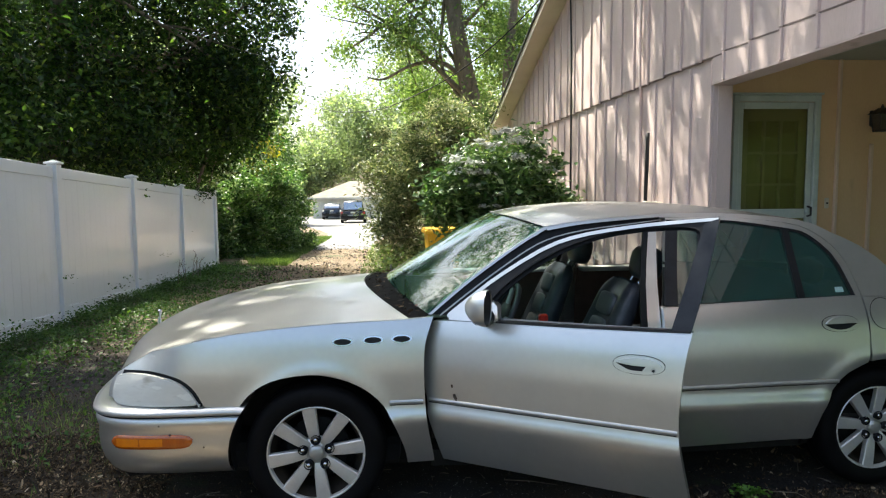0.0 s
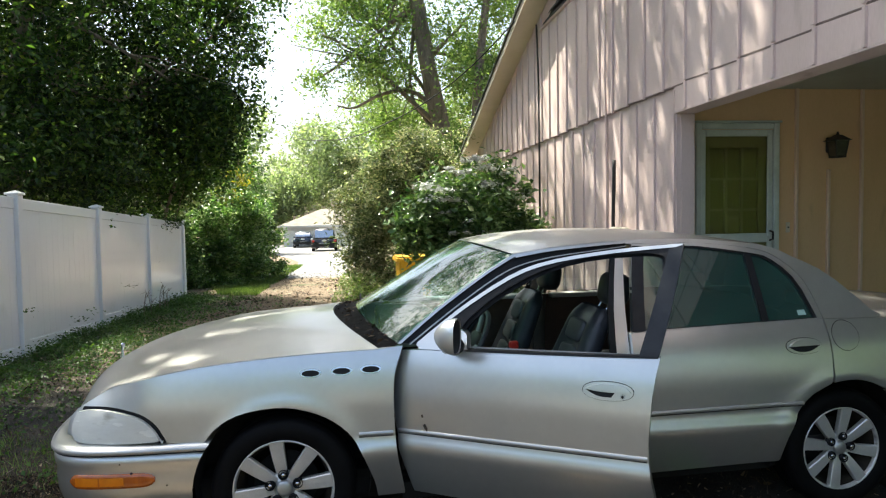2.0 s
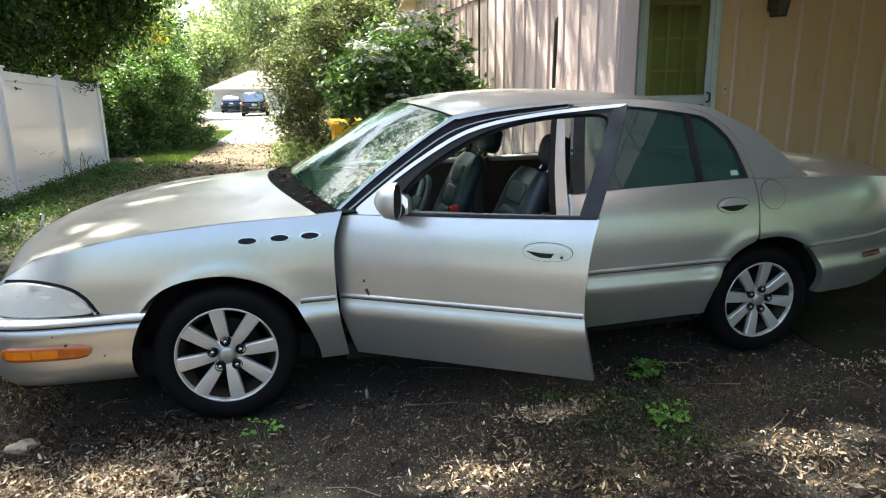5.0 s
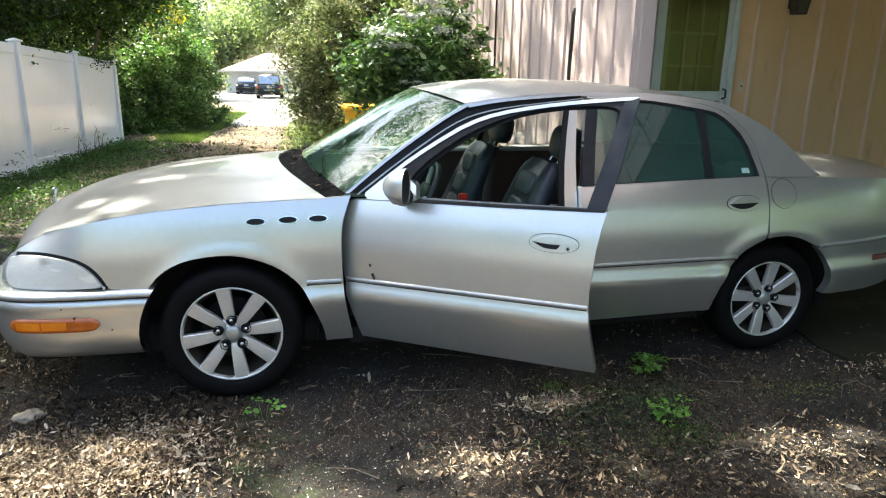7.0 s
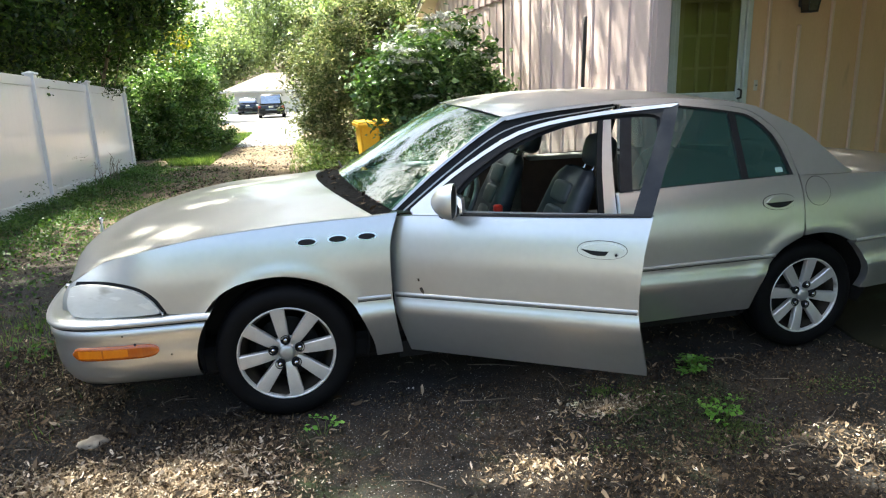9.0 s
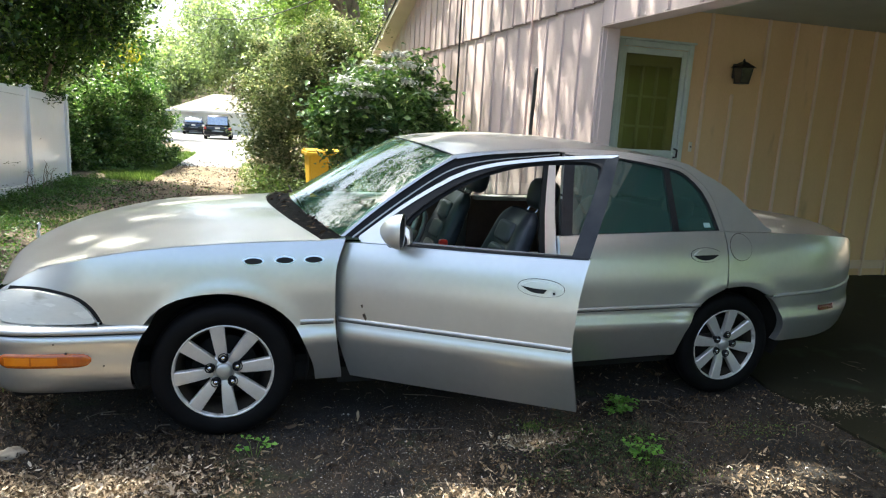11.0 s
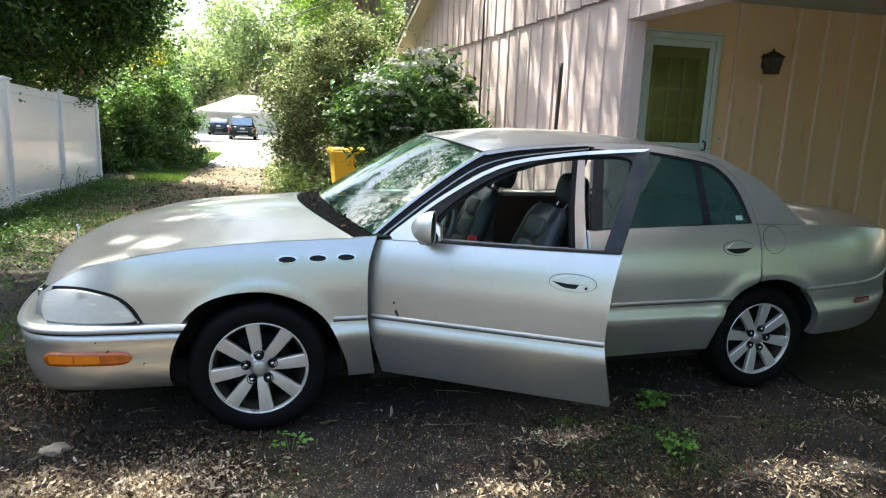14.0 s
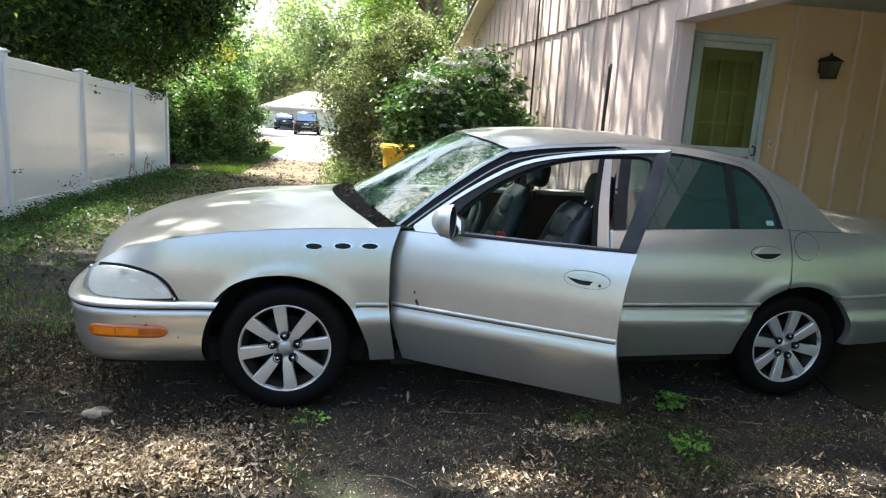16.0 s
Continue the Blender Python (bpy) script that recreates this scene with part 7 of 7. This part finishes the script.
def build_grass():
    rng = np.random.default_rng(9)

    def blades(name, label, places, h, mat=GRASS, w=0.004):
        P = np.array(places)
        n = len(P)
        a = rng.uniform(0, math.tau, n)
        lean = rng.normal(size=(n, 2)) * h * 0.35
        hh = h * rng.uniform(0.5, 1.4, n)
        V = np.empty((n, 3, 3))
        V[:, 0] = P + np.stack([np.cos(a) * w, np.sin(a) * w, np.zeros(n)], 1)
        V[:, 1] = P - np.stack([np.cos(a) * w, np.sin(a) * w, np.zeros(n)], 1)
        V[:, 2] = P + np.stack([lean[:, 0], lean[:, 1], hh], 1)
        o = new(name, raw_mesh(name, V.reshape(-1, 3), np.arange(3 * n).reshape(-1, 3), mat))
        tagged(o, label, "grass", kind="stuff")

    pl = [(x, y, ground_z(x, y)) for x, y in scatter(rng, 9000, -3.7, -1.1, -0.5, 8.0, 0.08, 0.9)]
    blades("grass_patch", "short green grass growing through the leaf litter", pl, 0.05)
    pl = [(x, y, ground_z(x, y)) for x, y in scatter(rng, 17000, -3.6, -2.2, 13.5, 27.0, -0.3)]
    pl += [(x, y, ground_z(x, y)) for x, y in scatter(rng, 4000, -0.3, 1.2, 8.5, 21.0, -0.3)]
    blades("verge_grass", "sunlit green grass verge beside the drive", pl, 0.10, w=0.008)
    pl = []
    for cx, cy, r, n in ((1.72, -0.22, 0.12, 800), (2.0, -0.62, 0.14, 900), (1.55, -0.12, 0.08, 300)):
        for _ in range(n):
            a, d = rng.uniform(0, math.tau), r * abs(rng.normal()) * 0.6
            pl.append((cx + d * math.cos(a) * 1.5, cy + d * math.sin(a), ground_z(cx, cy) + 0.001))
    blades("moss", "low green moss on the packed dirt beside the car", pl, 0.012)
    # ivy along the foot of the fence
    P = []
    for _ in range(2300):
        y = rng.uniform(0.3, 13.0)
        x = -3.68 + abs(rng.normal()) * (0.5 if rng.random() < 0.6 else 1.0)
        hgt = abs(rng.normal()) * (0.05 if rng.random() < 0.93 else 0.25)
        c = np.array((x, y, ground_z(x, y) + 0.03 + hgt * max(0, 1 - (x + 3.68) * 2.5)))
        P.append(c + rng.normal(size=(13, 3)) * np.array((0.07, 0.09, 0.03)))
    P = np.concatenate(P)
    o = new("ivy", leaves("ivy", P, 0.036, LEAF_MID, rng, slim=0.7, up=0.8))
    tagged(o, "green ivy creeping along the foot of the fence", "ivy", kind="stuff")
    # vine on the fence top
    P = []
    for cy, n in ((12.3, 22), (12.0, 12), (8.6, 4)):
        for _ in range(n):
            P.append(np.array((-3.72 + rng.normal() * 0.06, cy + rng.normal() * 0.35, 1.60 + 0.0495 * (13.1 - cy) - abs(rng.normal()) * 0.12 + rng.normal() * 0.05)) + rng.normal(size=(7, 3)) * 0.045)
    o = new("vine", leaves("vine", np.concatenate(P), 0.06, LEAF_DARK, rng, slim=0.6))
    tagged(o, "dark vine sprays hanging over the fence top", "vine", kind="stuff")
    # undergrowth by the bin
    P = []
    for _ in range(170):
        x, y = rng.uniform(0.15, 1.9), rng.uniform(8.8, 13.0)
        P.append(np.array((x, y, ground_z(x, y) + abs(rng.normal()) * 0.25)) + rng.normal(size=(16, 3)) * 0.09)
    o = new("undergrowth", leaves("undergrowth", np.concatenate(P), 0.07, LEAF_LIGHT, rng, slim=0.6, up=0.8))
    tagged(o, "bright green undergrowth at the foot of the cedar", "weeds", kind="stuff")


build_grass()


def build_weed(x, y, n, r, seed):
    rng = np.random.default_rng(seed)
    z = ground_z(x, y)
    w = thing("weed_plant", "small bright green weed growing beside the car", "plant", Matrix.Translation((x, y, z)), "weeds by the car")
    bm = bmesh.new()
    P = []
    for k in range(n):
        a, rad = rng.uniform(0, math.tau), r * math.sqrt(rng.uniform(0.05, 1))
        tip = Vector((rad * math.cos(a), rad * math.sin(a), rng.uniform(0.02, 0.075)))
        tube([(tip.x * 0.2, tip.y * 0.2, -0.01), (tip.x * 0.6, tip.y * 0.6, tip.z * 0.8), tip], [0.002, 0.0015, 0.001], 4, bm)
        P.append(np.array(tip) + rng.normal(size=(5, 3)) * np.array((0.016, 0.016, 0.006)))
    part("stems", bm, GRASS, w)
    o = new("foliage", leaves("foliage", np.concatenate(P), 0.028, WEED, rng, slim=0.7, flat=0.4))
    o.parent = w
    tagged(o, kind="stuff")


WEED = leafy("weed_leaf", [(0.0, (0.10, 0.26, 0.035)), (1.0, (0.21, 0.43, 0.08))], trans=0.4)
build_weed(2.13, -0.03, 34, 0.095, 1)
build_weed(1.99, -0.52, 20, 0.10, 2)
build_weed(0.14, -0.20, 5, 0.08, 4)


def build_moss():
    """Low green mats in the damp dirt beside the door."""
    rng = np.random.default_rng(77)
    P = []
    for cx, cy, rx, ry, n in ((1.93, -0.68, 0.11, 0.07, 900), (1.70, -0.40, 0.15, 0.06, 900), (2.06, -0.36, 0.10, 0.05, 500), (1.40, -0.62, 0.10, 0.04, 300), (2.75, -0.35, 0.16, 0.06, 400)):
        for _ in range(n):
            x, y = cx + rng.normal() * rx, cy + rng.normal() * ry
            P.append((x, y, ground_z(x, y) + rng.uniform(0.003, 0.016)))
    o = new("moss", leaves("moss", np.array(P), 0.013, MOSS, rng, slim=0.5, flat=0.6))
    tagged(o, "low olive moss and seedlings in the damp dirt", "moss", kind="stuff")


MOSS = leafy("moss_leaf", [(0.0, (0.03, 0.05, 0.012)), (0.6, (0.07, 0.11, 0.024)), (1.0, (0.13, 0.19, 0.045))], trans=0.25)
build_moss()


hl = part("hanging_leaf", tube([(0.626, -0.119, 0.10), (0.628, -0.119, 0.125), (0.626, -0.119, 0.145), (0.627, -0.119, 0.16)], [0.001, 0.008, 0.007, 0.001], 6), PALELEAF, None)
part("thread", tube([(0.627, -0.119, 0.158), (0.63, -0.10, 0.26)], 0.0003, 4), RUBBER, hl)
tagged(hl, "pale leaf hanging on a thread under the door", "leaf")


# small tan clump, flat and jagged like a crumpled leaf
def build_clump(x, y, r, seed):
    rng = np.random.default_rng(seed)
    bm = bmesh.new()
    bmesh.ops.create_icosphere(bm, subdivisions=3, radius=1.0)
    for v in bm.verts:
        k = 1 + 0.45 * noise.noise(v.co * 1.9 + Vector((seed, 0, 0))) + 0.25 * noise.noise(v.co * 5)
        v.co = Vector((v.co.x * r * k, v.co.y * r * 0.75 * k, max(-0.2, v.co.z) * r * 0.38 * k))
    for f in bm.faces:
        f.smooth = True
    ob = part("stone", bm, STONE, None, at=pose(x, y, ground_z(x, y) + 0.01, 0, 0, 25 * seed))
    tagged(ob, "small pale tan clump lying among dry leaves", "stone", "stones in the litter")


STONE = surface("tan_clump", (0.17, 0.15, 0.115), (0.32, 0.285, 0.23), rough=0.85, scale=14, fine=90, bump=0.6, depth=0.006)
build_clump(-0.90, -0.03, 0.062, 1)


def build_bare_bush():
    """Thin dead stems standing against the fence foot."""
    rr = random.Random(21)
    bm = bmesh.new()
    for k in range(11):
        y = 9.8 + rr.gauss(0, 0.42)
        x = -3.60 + rr.uniform(-0.04, 0.25)
        z = ground_z(x, y)
        h = rr.uniform(0.18, 0.52)
        dx, dy = rr.uniform(-0.05, 0.2), rr.uniform(-0.3, 0.3)
        q = spline([(x, y, z - 0.02), (x + dx * 0.3, y + dy * 0.2, z + h * 0.6), (x + dx, y + dy, z + h), (x + dx * 1.5, y + dy * 1.7, z + h * rr.uniform(0.7, 1.05))], 7)
        tube(q, [0.006, 0.0055, 0.005, 0.0045, 0.004, 0.003, 0.002], 5, bm)
        for i in (3, 4, 5):
            e = q[i] + Vector((rr.uniform(-0.08, 0.10), rr.uniform(-0.14, 0.14), rr.uniform(-0.02, 0.12)))
            tube([q[i], (q[i] + e) / 2 + Vector((0, 0, 0.015)), e], [0.003, 0.0025, 0.0012], 4, bm)
    o = part("bare_bush", bm, BARK)
    tagged(o, "thin bare brown stems against the fence foot", "bush")


build_bare_bush()


def build_cowl_leaves():
    rng = np.random.default_rng(14)
    P = []
    for _ in range(70):
        v = rng.uniform(0.10, 1.75)
        s = 1 - abs(v - VC) / 0.88
        f = rng.uniform(0.1, 1.0)
        u0, u1 = 0.46 - 0.225 * (1 - (1 - s) ** 2), 0.55 - 0.185 * (1 - (1 - s) ** 2)
        z0, z1 = 0.962 + 0.076 * (1 - (1 - s) ** 2.4), 0.980 + 0.076 * (1 - (1 - s) ** 2.4)
        P.append((u0 + (u1 - u0) * f, v, z0 + (z1 - z0) * f + 0.006))
    o = new("cowl_leaves", leaves("cowl_leaves", np.array(P), 0.035, DRYLEAF, rng, slim=0.4, flat=0.5))
    o.matrix_basis = pose(0, 0, 0, 0, 0, 1.13)
    tagged(o, "dead leaves and twigs gathered at the windshield foot", "leaf litter", kind="stuff")


build_cowl_leaves()
